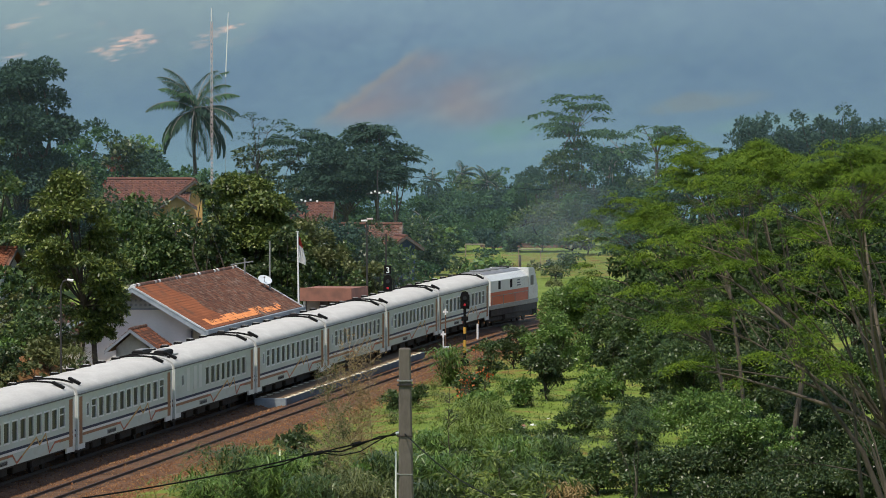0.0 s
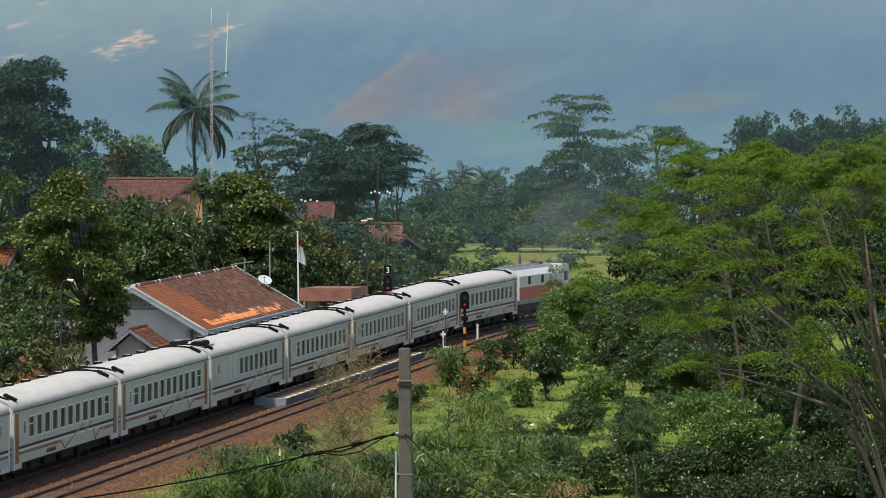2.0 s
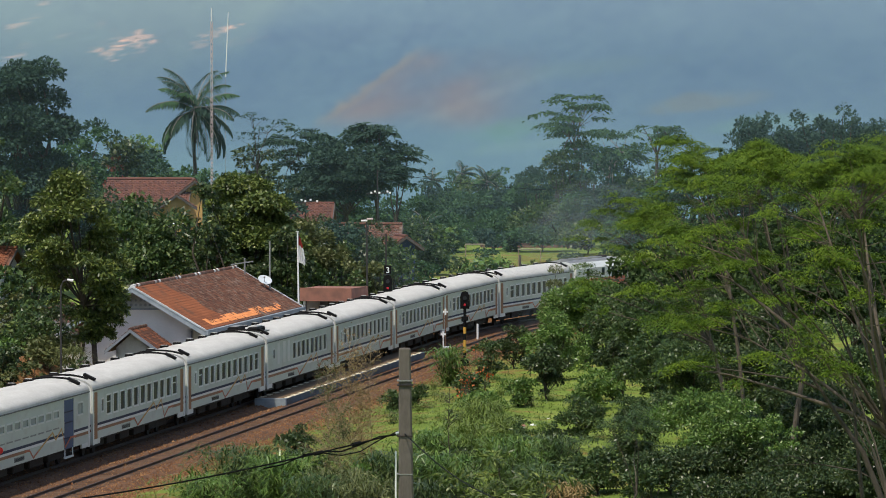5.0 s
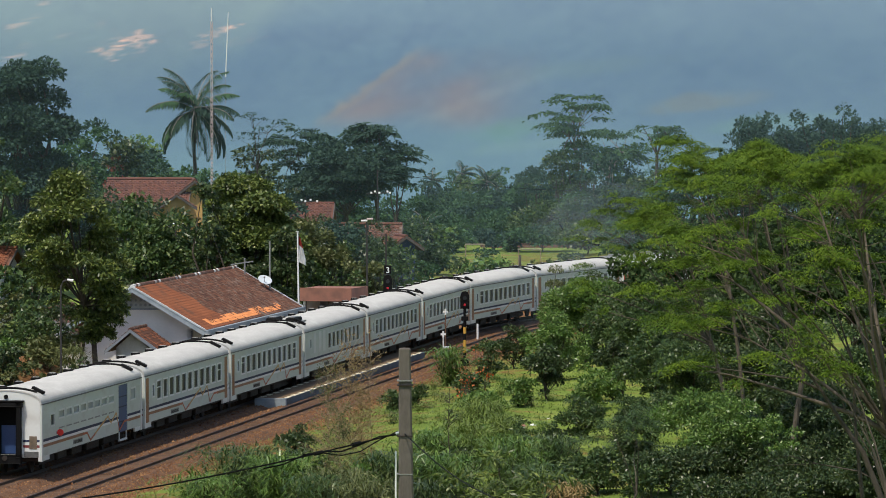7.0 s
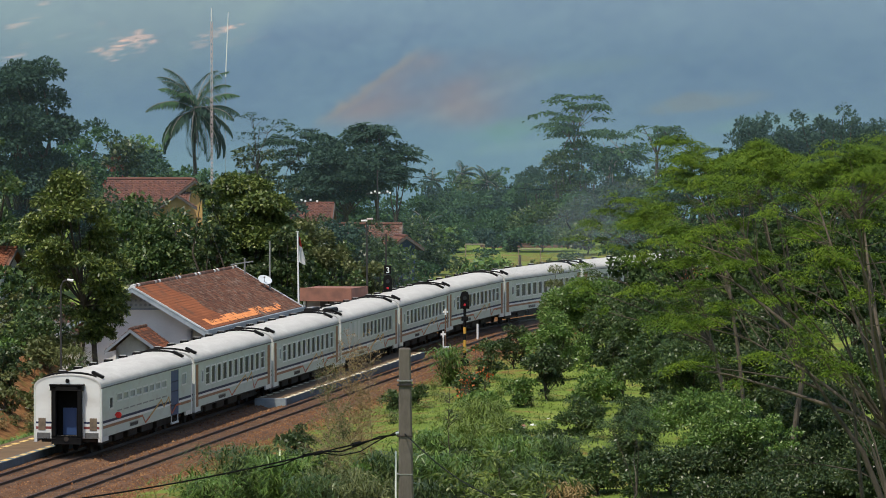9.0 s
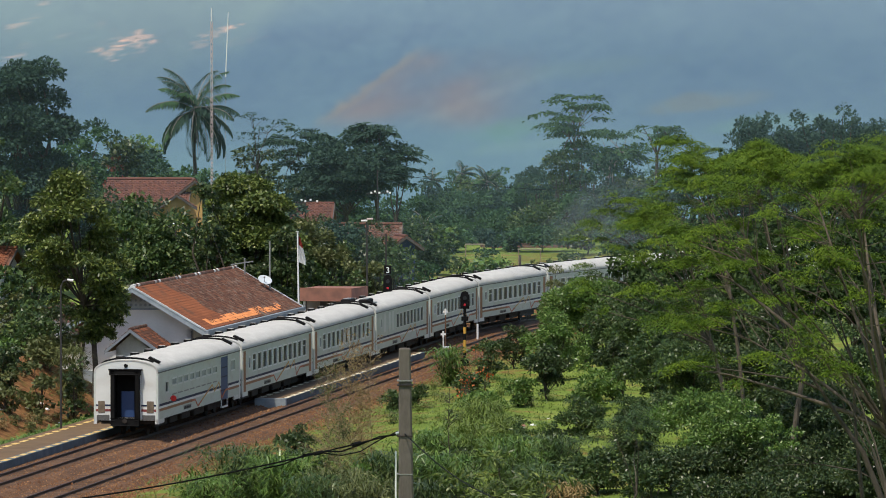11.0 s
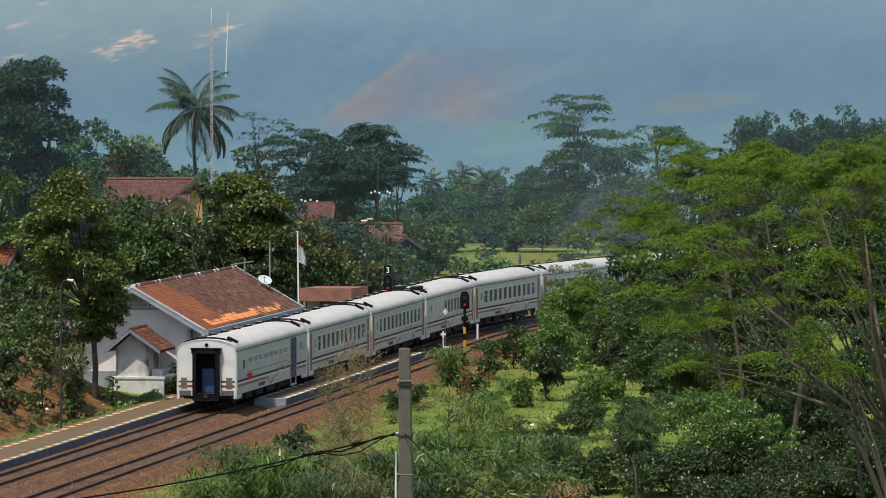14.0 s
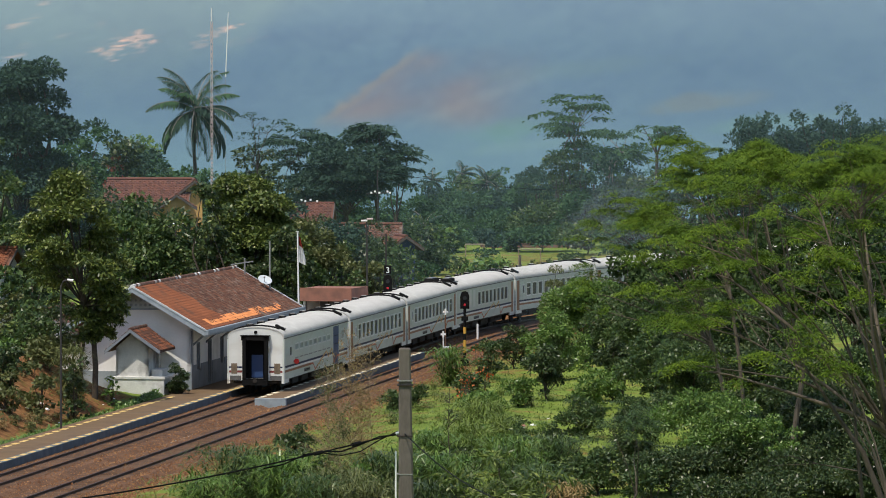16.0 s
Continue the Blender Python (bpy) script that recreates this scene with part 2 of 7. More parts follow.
def box(x0, y0, z0, x1, y1, z1, bm=None, bevel=0.0, m=None):
    bm = bm or bmesh.new()
    t = bmesh.ops.create_cube(bm, size=1.0)["verts"]
    for v in t:
        v.co = Vector(((x0 + x1) / 2 + v.co.x * (x1 - x0), (y0 + y1) / 2 + v.co.y * (y1 - y0), (z0 + z1) / 2 + v.co.z * (z1 - z0)))
        if m:
            v.co = m @ v.co
    if bevel:
        es = list({e for v in t for e in v.link_edges})
        bmesh.ops.bevel(bm, geom=es, offset=bevel, segments=1, affect="EDGES")
    return bm


def rod(p, q, r0, r1=None, n=8, bm=None):
    bm = bm or bmesh.new()
    p, q = Vector(p), Vector(q)
    r1 = r0 if r1 is None else r1
    d = q - p
    if d.length < 1e-6:
        return bm
    m = Matrix.Translation((p + q) / 2) @ d.to_track_quat("Z", "Y").to_matrix().to_4x4()
    bmesh.ops.create_cone(bm, cap_ends=True, segments=n, radius1=r0, radius2=r1, depth=d.length, matrix=m)
    return bm


def tube(points, radii, n=6, bm=None):
    bm = bm or bmesh.new()
    rings = []
    for i, p in enumerate(points):
        p = Vector(p)
        d = (Vector(points[min(i + 1, len(points) - 1)]) - Vector(points[max(i - 1, 0)])).normalized()
        a = d.orthogonal().normalized()
        c = d.cross(a)
        rings.append([bm.verts.new(p + float(radii[i]) * (a * math.cos(k * math.tau / n) + c * math.sin(k * math.tau / n))) for k in range(n)])
    for a, c in zip(rings, rings[1:]):
        for k in range(n):
            bm.faces.new((a[k], a[(k + 1) % n], c[(k + 1) % n], c[k]))
    return bm


def prism(profile, y0, y1, bm=None, caps=True):
    """A profile of (x, z) drawn along y."""
    bm = bm or bmesh.new()
    a = [bm.verts.new((x, y0, z)) for x, z in profile]
    c = [bm.verts.new((x, y1, z)) for x, z in profile]
    n = len(profile)
    for i in range(n):
        bm.faces.new((a[i], a[(i + 1) % n], c[(i + 1) % n], c[i]))
    if caps:
        bm.faces.new(a[::-1])
        bm.faces.new(c)
    bmesh.ops.recalc_face_normals(bm, faces=bm.faces)
    return bm


def holed(u0, v0, u1, v1, holes, thick, place, bm=None):
    """A wall in the plane (u, v) with openings through it; place(u, v, w) gives the point, w runs through the thickness."""
    bm = bm or bmesh.new()
    us = sorted({u0, u1, *[h[0] for h in holes], *[h[2] for h in holes]})
    vs = sorted({v0, v1, *[h[1] for h in holes], *[h[3] for h in holes]})
    solid = {}
    for i in range(len(us) - 1):
        for j in range(len(vs) - 1):
            cu, cv = (us[i] + us[i + 1]) / 2, (vs[j] + vs[j + 1]) / 2
            solid[i, j] = not any(h[0] < cu < h[2] and h[1] < cv < h[3] for h in holes)
    seen = {}

    def vert(i, j, w):
        if (i, j, w) not in seen:
            seen[i, j, w] = bm.verts.new(place(us[i], vs[j], w * thick))
        return seen[i, j, w]
    for (i, j), s in solid.items():
        if not s:
            continue
        q = [(i, j), (i + 1, j), (i + 1, j + 1), (i, j + 1)]
        bm.faces.new([vert(*k, 0) for k in q])
        bm.faces.new([vert(*k, 1) for k in q[::-1]])
        for (a, c), nb in zip(zip(q, q[1:] + q[:1]), ((i, j - 1), (i + 1, j), (i, j + 1), (i - 1, j))):
            if not solid.get(nb, False):
                bm.faces.new((vert(*c, 0), vert(*a, 0), vert(*a, 1), vert(*c, 1)))
    bmesh.ops.recalc_face_normals(bm, faces=bm.faces)
    return bm


# ---- the line of the railway: straight, then a curve to the right ----
HEAD, S_CURVE, CURV = 0.1473, 107.0, 0.00459
P0 = Vector((-16.36, 226.7, 0))


def heading(s):
    return HEAD + CURV * max(0.0, s - S_CURVE)


def line_at(s, lat=0.0, z=0.0):
    """The point at s metres along the line, lat metres to its right."""
    a = min(s, S_CURVE)
    p = P0 + Vector((math.sin(HEAD), math.cos(HEAD), 0)) * a
    h = heading(s)
    if s > S_CURVE:
        r = 1 / CURV
        p = p + Vector((math.cos(HEAD) - math.cos(h), math.sin(h) - math.sin(HEAD), 0)) * r
    return p + Vector((math.cos(h) * lat, -math.sin(h) * lat, z))


def line_pose(s, lat=0.0, z=0.0):
    """Local y runs along the line, local x to its right."""
    p = line_at(s, lat, z)
    return Matrix.Translation(p) @ Matrix.Rotation(-heading(s), 4, "Z")


def lat_of(x, y):
    """Metres along and to the right of the line for a place in the plan."""
    d = Vector((x, y)) - P0.xy
    s = d.x * math.sin(HEAD) + d.y * math.cos(HEAD)
    lat = d.x * math.cos(HEAD) - d.y * math.sin(HEAD)
    if s > S_CURVE:
        r = 1 / CURV
        b = line_at(S_CURVE).xy
        c = b + Vector((math.cos(HEAD), -math.sin(HEAD))) * r
        v = Vector((x, y)) - c
        ang = math.atan2(v.y, -v.x) + HEAD
        if -0.2 < ang < 2.6:
            return S_CURVE + ang * r, r - v.length
    return s, lat


def smooth(a, b, x):
    t = min(1.0, max(0.0, (x - a) / (b - a)))
    return t * t * (3 - 2 * t)


def ground_z(x, y):
    s, lat = lat_of(x, y)
    n = noise.noise(Vector((x * 0.11, y * 0.11, 3.1))) * 0.5 + noise.noise(Vector((x * 0.33, y * 0.33, 7.7))) * 0.2
    z = -0.32
    # bank beside the platform, before the station
    z += 2.6 * smooth(-4.4, -10.5, lat) * (1 - smooth(36, 46, s)) + 0.45 * smooth(-3.5, -4.3, lat) * smooth(30, 44, s)
    z += 0.5 * n * smooth(-4.5, -9, lat)
    # lawn and shrubs to the right
    z += (0.25 + 1.1 * n) * smooth(7.0, 12.0, lat)
    # the hill on which the camera stands
    z += 14.6 * max(0.0, 1 - max(y, 0) / 195) ** 1.6 * smooth(9, 26, lat)
    # the rise of the village, and the valley beyond it
    z += 2.0 * smooth(330, 420, y) * smooth(-4, -18, x)
    z -= 75 * smooth(610, 1100, y)
    return z


# ---- ground ----
def build_ground():
    def steps(stops):
        out = []
        for (a, da), (b, db) in zip(stops, stops[1:]):
            x = a
            while x < b - 1e-6:
                out.append(x)
                x += da
        return out + [stops[-1][0]]
    xs = steps([(-2200, 300), (-400, 60), (-100, 8), (-50, 1.0), (46, 8), (100, 60), (400, 300), (2300, 0)])
    ys = steps([(-400, 60), (-40, 10), (150, 1.2), (345, 6), (700, 60), (3000, 300), (4500, 0)])
    verts = [(x, y, ground_z(x, y)) for y in ys for x in xs]
    nx = len(xs)
    faces = [(j * nx + i, j * nx + i + 1, (j + 1) * nx + i + 1, (j + 1) * nx + i) for j in range(len(ys) - 1) for i in range(nx - 1)]
    me = bpy.data.meshes.new("ground")
    me.from_pydata(verts, [], faces)
    at = me.attributes.new("bare", "FLOAT", "POINT")
    bare = []
    for x, y, z in verts:
        s, lat = lat_of(x, y)
        b = smooth(-5.2, -4.2, lat) * (1 - smooth(5.6, 7.6, lat))
        b = max(b, 0.72 * smooth(-4.5, -6, lat) * smooth(-14, -10, lat) * (1 - smooth(38, 46, s)))
        b = max(b, 0.7 * smooth(30, 40, s) * (1 - smooth(90, 100, s)) * (1 - smooth(-10, -4, lat)) * smooth(-26, -20, lat))
        if lat > 6.5 and 150 < y < 400:
            b = max(b, 0.37 + 0.12 * (1 - smooth(7.5, 12.5, lat)))
        if 430 < y < 500 and -5 < x < 30:
            b = max(b, 0.45)
        bare.append(b)
    at.data.foreach_set("value", bare)
    me.materials.append(ground_material())
    me.polygons.foreach_set("use_smooth", [True] * len(me.polygons))
    ob = new("ground", me)
    tagged(ob, "rolling ground of reddish earth and green grass", "ground", kind="structure")


build_ground()


def along(profile, s0, s1, step, bm=None, lat0=0.0):
    """A closed (lat, z) profile swept along the line."""
    bm = bm or bmesh.new()
    n = max(2, int((s1 - s0) / step) + 1)
    rings = []
    for i in range(n):
        s = s0 + (s1 - s0) * i / (n - 1)
        rings.append([bm.verts.new(line_at(s, lat0 + a, z)) for a, z in profile])
    k = len(profile)
    for a, c in zip(rings, rings[1:]):
        for j in range(k):
            bm.faces.new((a[j], a[(j + 1) % k], c[(j + 1) % k], c[j]))
    bm.faces.new(rings[0][::-1])
    bm.faces.new(rings[-1])
    bmesh.ops.recalc_face_normals(bm, faces=bm.faces)
    return bm


RAIL_PROFILE = [(-0.065, -0.14), (0.065, -0.14), (0.065, -0.12), (0.012, -0.1), (0.012, -0.04), (0.036, -0.03), (0.036, 0),
                (-0.036, 0), (-0.036, -0.03), (-0.012, -0.04), (-0.012, -0.1), (-0.065, -0.12)]


def build_track(lat, label):
    t = thing("railway_track", label, "railway track", kind="structure")
    part("ballast_bed", along([(-2.1, -0.36), (-1.45, -0.13), (1.45, -0.13), (2.1, -0.36)], -170, 400, 4.0, lat0=lat), BALLAST_BED, t,
         "reddish brown stained ballast")
    for side in (-0.57, 0.57):
        part("rail", along(RAIL_PROFILE, -170, 400, 4.0, lat0=lat + side), STEEL, t)
    bm = bmesh.new()
    box(-1.0, -0.11, -0.2, 1.0, 0.11, -0.105, bm)
    me = bpy.data.meshes.new("sleeper")
    bm.to_mesh(me)
    bm.free()
    me.materials.append(SLEEPER)
    for i in range(150):
        share("sleeper", me, t, line_pose(-30 + i * 0.62, lat))


build_track(0.0, "railway track with dark worn rails on rusty ballast")
build_track(3.8, "second railway track on rust-stained ballast")


def scatter_stones():
    """Loose ballast stones on and beside the two tracks."""
    rng = np.random.default_rng(5)
    n = 26000
    s = rng.uniform(-30, 118, n)
    lat = np.where(rng.random(n) < 0.75, rng.uniform(-1.6, 6.6, n), rng.normal(5.6, 0.8, n))
    base = np.array([[1, 0, -.3], [-.5, .85, -.3], [-.5, -.85, -.3], [0.1, 0.05, .75]])
    ang = rng.uniform(0, math.tau, n)
    size = rng.uniform(0.02, 0.058, n) * np.where(rng.random(n) < 0.02, 2.0, 1.0)
    v = np.zeros((n, 4, 3))
    c, q = np.cos(ang)[:, None], np.sin(ang)[:, None]
    v[:, :, 0] = (base[:, 0] * c - base[:, 1] * q) * size[:, None]
    v[:, :, 1] = (base[:, 0] * q + base[:, 1] * c) * size[:, None]
    v[:, :, 2] = base[:, 2] * size[:, None]
    for i in range(n):
        bed = min(abs(lat[i]), abs(lat[i] - 3.8))
        z = -0.13 if bed < 1.45 else (-0.13 - 0.23 * min(1, (bed - 1.45) / 0.65))
        if bed > 2.0:
            z = -0.31
        v[i] += line_at(s[i], lat[i], z + size[i] * 0.3)
    tris = np.array([[0, 1, 3], [1, 2, 3], [2, 0, 3]])
    f = (tris[None] + 4 * np.arange(n)[:, None, None]).reshape(-1, 3)
    me = bpy.data.meshes.new("ballast_stones")
    me.from_pydata(v.reshape(-1, 3).tolist(), [], f.tolist())
    me.materials.append(BALLAST)
    tagged(new("ballast_stones", me), "loose reddish brown ballast stones round the rails", "ballast", kind="stuff")


scatter_stones()


def rubble():
    rng = np.random.default_rng(41)
    bm = bmesh.new()
    for _ in range(170):
        p = line_at(15.8 + rng.normal(0, 1.7), 1.75 + rng.normal(0, 0.3), -0.29)
        k = rng.uniform(0.03, 0.075)
        m = Matrix.Translation(p) @ Matrix.Rotation(rng.uniform(0, 6), 4, "Z") @ Matrix.Diagonal((1.3, 1, 0.7, 1))
        bmesh.ops.create_icosphere(bm, subdivisions=1, radius=k, matrix=m)
    me = bpy.data.meshes.new("rubble")
    bm.to_mesh(me)
    bm.free()
    me.materials.append(RUBBLE)
    tagged(new("rubble", me), "patch of pale broken rubble between the tracks", "rubble", kind="stuff")


RUBBLE = material("pale_rubble", [(0.22, 0.19, 0.15), (0.4, 0.36, 0.3)], rough=0.95, scale=3, island=0.4)
rubble()


# ---- platforms ----
def dash_row(owner, s0, s1, lat, z, step=0.83, mat=None):
    bm = box(-0.13, -0.3 * step * 2, 0, 0.13, 0.3 * step * 2, 0.006)
    me = bpy.data.meshes.new("painted_dash")
    bm.to_mesh(me)
    bm.free()
    me.materials.append(mat or YELLOW)
    rng = random.Random(int(lat * 100))
    s = s0
    while s < s1:
        share("painted_dash", me, owner, line_pose(s, lat, z) @ Matrix.Rotation(rng.uniform(-0.03, 0.03), 4, "Z")
              @ Matrix.Diagonal((rng.uniform(0.8, 1.15), rng.uniform(0.85, 1.1), 1, 1)))
        s += step * 2


p1 = thing("platform", "low paved station platform with yellow dashed edges", "platform", kind="structure")
part("platform_face", along([(-1.75, -0.4), (-1.36, -0.4), (-1.36, 0.2), (-1.75, 0.2)], -60, 100, 5), KERB, p1, "blue-grey painted platform face")
part("paving", along([(-3.95, -0.4), (-1.752, -0.4), (-1.752, 0.2), (-3.95, 0.2)], -60, 100, 5), ASPHALT, p1)
dash_row(p1, -30, 96, -1.55, 0.203)
dash_row(p1, -30, 40, -3.45, 0.203)
p2 = thing("island_platform", "narrow low platform between the two tracks", "platform", kind="structure")
part("platform_face", along([(2.45, -0.4), (2.68, -0.4), (2.68, 0.22), (2.45, 0.22)], 39.3, 86, 5), KERB, p2, "blue-grey painted platform face")
part("paving", along([(1.08, -0.4), (2.447, -0.4), (2.447, 0.22), (1.08, 0.22)], 39.3, 86, 5), ASPHALT, p2)
END_GREY = material("grey_blue_end_face", [(0.2, 0.25, 0.28), (0.32, 0.37, 0.4)], rough=0.85, scale=1.5, grime=((0.14, 0.12, 0.1), 0.5, 1.2))
part("end_face", along([(1.08, -0.4), (2.68, -0.4), (2.68, 0.225), (1.08, 0.225)], 38.9, 39.297, 0.2), END_GREY, p2, "pale blue end wall")
dash_row(p2, 40.4, 85, 2.55, 0.223, 0.92, CREAM)
dash_row(p2, 40.4, 62, 1.22, 0.223, 0.92, CREAM)


# ---- the train ----
HALF = 10.14          # half a coach body
PITCH = 20.92
EAVE, FLOOR, CROWN, WIDE = 2.99, 0.69, 3.585, 1.495


def roof_profile(w=WIDE, top=CROWN, eave=EAVE, n=26):
    return [(w * math.cos(math.pi * i / n), eave + (top - eave) * max(0.0, math.sin(math.pi * i / n)) ** 0.8) for i in range(n + 1)]


WAVE = [(-2.2, 1.25), (-1.4, 1.25), (-0.7, 0.9), (2.9, 1.7), (3.5, 1.36), (4.6, 1.74), (5.3, 0.92), (6.3, 1.26), (7.4, 1.27)]


def ribbon(points, width, x):
    """A flat painted line on a side wall: points of (y, z)."""
    bm = bmesh.new()
    for (y0, z0), (y1, z1) in zip(points, points[1:]):
        d = Vector((y1 - y0, z1 - z0)).normalized() * width / 2
        n = Vector((-d.y, d.x))
        q = [(y0 - d.x * .6 + n.x, z0 - d.y * .6 + n.y), (y1 + d.x * .6 + n.x, z1 + d.y * .6 + n.y),
             (y1 + d.x * .6 - n.x, z1 + d.y * .6 - n.y), (y0 - d.x * .6 - n.x, z0 - d.y * .6 - n.y)]
        a = [bm.verts.new((x, *k)) for k in q]
        c = [bm.verts.new((x + math.copysign(0.006, x), *k)) for k in q]
        for i in range(4):
            bm.faces.new((a[i], a[(i + 1) % 4], c[(i + 1) % 4], c[i]))
        bm.faces.new(c)
    bmesh.ops.recalc_face_normals(bm, faces=bm.faces)
    return bm


def bogie(t, y):
    bm = box(-1.0, y - 1.5, 0.35, -0.82, y + 1.5, 0.62, bevel=0.04)
    box(0.82, y - 1.5, 0.35, 1.0, y + 1.5, 0.62, bm, 0.04)
    box(-0.8, y - 0.25, 0.4, 0.8, y + 0.25, 0.65, bm, 0.04)
    b = part("bogie", bm, UNDER, t)
    for dy in (-1.05, 1.05):
        for sx in (-0.56, 0.56):
            part("wheel", rod((sx - 0.06, y + dy, 0.387), (sx + 0.06, y + dy, 0.387), 0.387, n=20), UNDER, b)


def coach(kind, label):
    t = thing("railway_coach", label, "railway coach", group="coaches of the train")
    rng = random.Random(kind)
    # windows and doors of each side: (y0, z0, y1, z1)
    wins, doors = [], []
    if kind == "passenger":
        wins = [(-7.3 + i * 1.46, 1.82, -7.3 + i * 1.46 + 0.95, 2.61) for i in range(11)]
        wins += [(-8.35, 2.0, -7.95, 2.5)]
        doors = [(-9.85, 0.86, -9.15, 2.88), (9.12, 0.86, 9.82, 2.88)]
    elif kind == "dining":
        wins = [(-2.6 + i * 1.35, 1.82, -2.6 + i * 1.35 + 0.9, 2.61) for i in range(8)]
        wins += [(-8.4, 2.1, -8.0, 2.55)]
        doors = [(9.22, 0.86, 9.82, 2.88)]
    else:
        wins = [(-8.4, 2.02, -7.75, 2.45)] + [(-6.85 + i * 1.42, 2.26, -6.85 + i * 1.42 + 1.0, 2.52) for i in range(8)]
        wins += [(7.75, 2.15, 8.75, 2.6)]
        doors = [(5.15, 0.82, 7.05, 2.9)]
    for sx in (1, -1):
        holes = [(a, c, b, d) for a, c, b, d in wins] + [(a, c, b, d) for a, c, b, d in doors]
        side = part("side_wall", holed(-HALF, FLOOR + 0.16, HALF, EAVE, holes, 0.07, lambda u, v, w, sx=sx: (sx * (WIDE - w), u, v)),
                    COACH_SIDE, t, "pale grey-green side wall")
        for a, c, b, d in wins:
            fr = holed(a - 0.07, c - 0.07, b + 0.07, d + 0.07, [(a, c, b, d)], 0.03, lambda u, v, w, sx=sx: (sx * (WIDE + 0.012 - w), u, v))
            win = part("window", fr, STRIPE_WHITE if kind == "passenger" else COACH_WHITE, t)
            part("pane", box(sx * (WIDE - 0.055) - 0.008, a, c, sx * (WIDE - 0.055) + 0.008, b, d), FROSTED if kind == "tail" and a > -7.5 else GLASS, win)
            if kind == "passenger" and (a < -7 or a > 7):
                part("window_bar", box(sx * (WIDE - 0.03) - 0.012, a, c + 0.48, sx * (WIDE - 0.03) + 0.012, b, c + 0.53), STRIPE_WHITE, win)
        for a, c, b, d in doors:
            col = BROWN if kind != "tail" else BLUE_DOOR
            off = 0.025 if kind != "tail" else 0.05
            dr = part("door", box(sx * (WIDE - off) - 0.02, a, c, sx * (WIDE - off) + 0.02, b, d), col, t,
                      "rust-brown door strip" if kind != "tail" else "dark blue door")
            part("door_handle", box(sx * (WIDE - 0.02) - 0.015, a + 0.06, 1.6, sx * (WIDE - 0.02) + 0.015, a + 0.1, 2.0), GREY_METAL, dr)
        # deeper ends of the side, with steps
        for y0, y1 in ((-HALF, -HALF + 1.5), (HALF - 1.5, HALF)):
            part("end_skirt", box(sx * WIDE - 0.035 * (1 + sx), y0, FLOOR - 0.06, sx * WIDE + 0.035 * (1 - sx), y1, FLOOR + 0.158), COACH_WHITE, t)
        for name, z0, z1, mat in (("navy_stripe", 1.42, 1.53, NAVY), ("white_stripe", 1.32, 1.42, STRIPE_WHITE), ("brown_stripe", 1.19, 1.31, BROWN)):
            ext = (-HALF, HALF) if name != "brown_stripe" else (-HALF, -2.2)
            for k, (y0, y1) in enumerate((ext,) if name != "brown_stripe" else ((-HALF, -2.0), (7.2, HALF))):
                cuts = sorted([d for d in doors if d[0] < y1 and d[2] > y0])
                y = y0
                for d in cuts + [(y1, 0, y1, 0)]:
                    if d[0] - y > 0.02:
                        part(name, box(sx * (WIDE + 0.003) - 0.004, y, z0, sx * (WIDE + 0.003) + 0.004, d[0], z1), mat, t)
                    y = d[2]
        part("wave_line", ribbon([(0.2, 1.1), WAVE[3], WAVE[4], WAVE[5], (4.95, 1.33)], 0.085, sx * (WIDE + 0.008)), ORANGE, t, "thin ochre zigzag line")
        part("wave_line", ribbon([WAVE[0], WAVE[1], WAVE[2], (0.2, 1.1)], 0.09, sx * (WIDE + 0.01)), LINE_RED, t, "thin red line")
        part("wave_line", ribbon([(4.95, 1.33), WAVE[6], WAVE[7], WAVE[8]], 0.09, sx * (WIDE + 0.01)), LINE_RED, t, "thin red line")
        for y0, y1 in ((-HALF, -HALF + 0.27), (HALF - 0.3, HALF)):
            part("end_post", box(sx * WIDE - 0.002 * (1 + sx), y0, FLOOR - 0.07, sx * WIDE + 0.002 * (1 - sx) + sx * 0.014, y1, EAVE - 0.04), COACH_WHITE, t)
        for k in range(7):
            z = 1.0 + k * 0.02
            part("louvre_slat", box(sx * (WIDE + 0.012) - 0.006, -4.05, z - 0.055, sx * (WIDE + 0.012) + 0.006, -2.35, z - 0.045), UNDER, t)
        # louvre on the lower side
        part("louvre", box(sx * (WIDE + 0.002) - 0.006, -4.1, 0.93, sx * (WIDE + 0.002) + 0.006, -2.3, 1.12), GREY_METAL, t)
        if kind == "dining":
            for y in (-7.3, -5.6, -4.3):
                part("hatch", box(sx * (WIDE + 0.002) - 0.008, y, 1.75, sx * (WIDE + 0.002) + 0.008, y + 0.75, 2.85), COACH_WHITE, t)
    # ends with gangway openings
    for sy in (-1, 1):
        prof = roof_profile(WIDE - 0.01)
        bm = holed(-WIDE + 0.075, FLOOR + 0.1, WIDE - 0.075, EAVE, [(-0.55, 0.9, 0.55, 2.95)], 0.08, lambda u, v, w, sy=sy: (u, sy * (HALF - w), v))
        top = [bm.verts.new((x, sy * HALF, z)) for x, z in prof]
        bm.faces.new(top)
        bw = [bm.verts.new((x, sy * (HALF - 0.08), z)) for x, z in prof]
        bm.faces.new(bw[::-1])
        end = part("end_wall", bm, COACH_WHITE, t, "white painted end wall")
        g = bmesh.new()
        for x0, z0, x1, z1 in ((-0.66, 0.8, -0.48, 3.06), (0.48, 0.8, 0.66, 3.06), (-0.72, 2.9, 0.72, 3.1), (-0.66, 0.56, 0.66, 0.9)):
            box(x0, sy * HALF, z0, x1, sy * (HALF + 0.28), z1, g, 0.02)
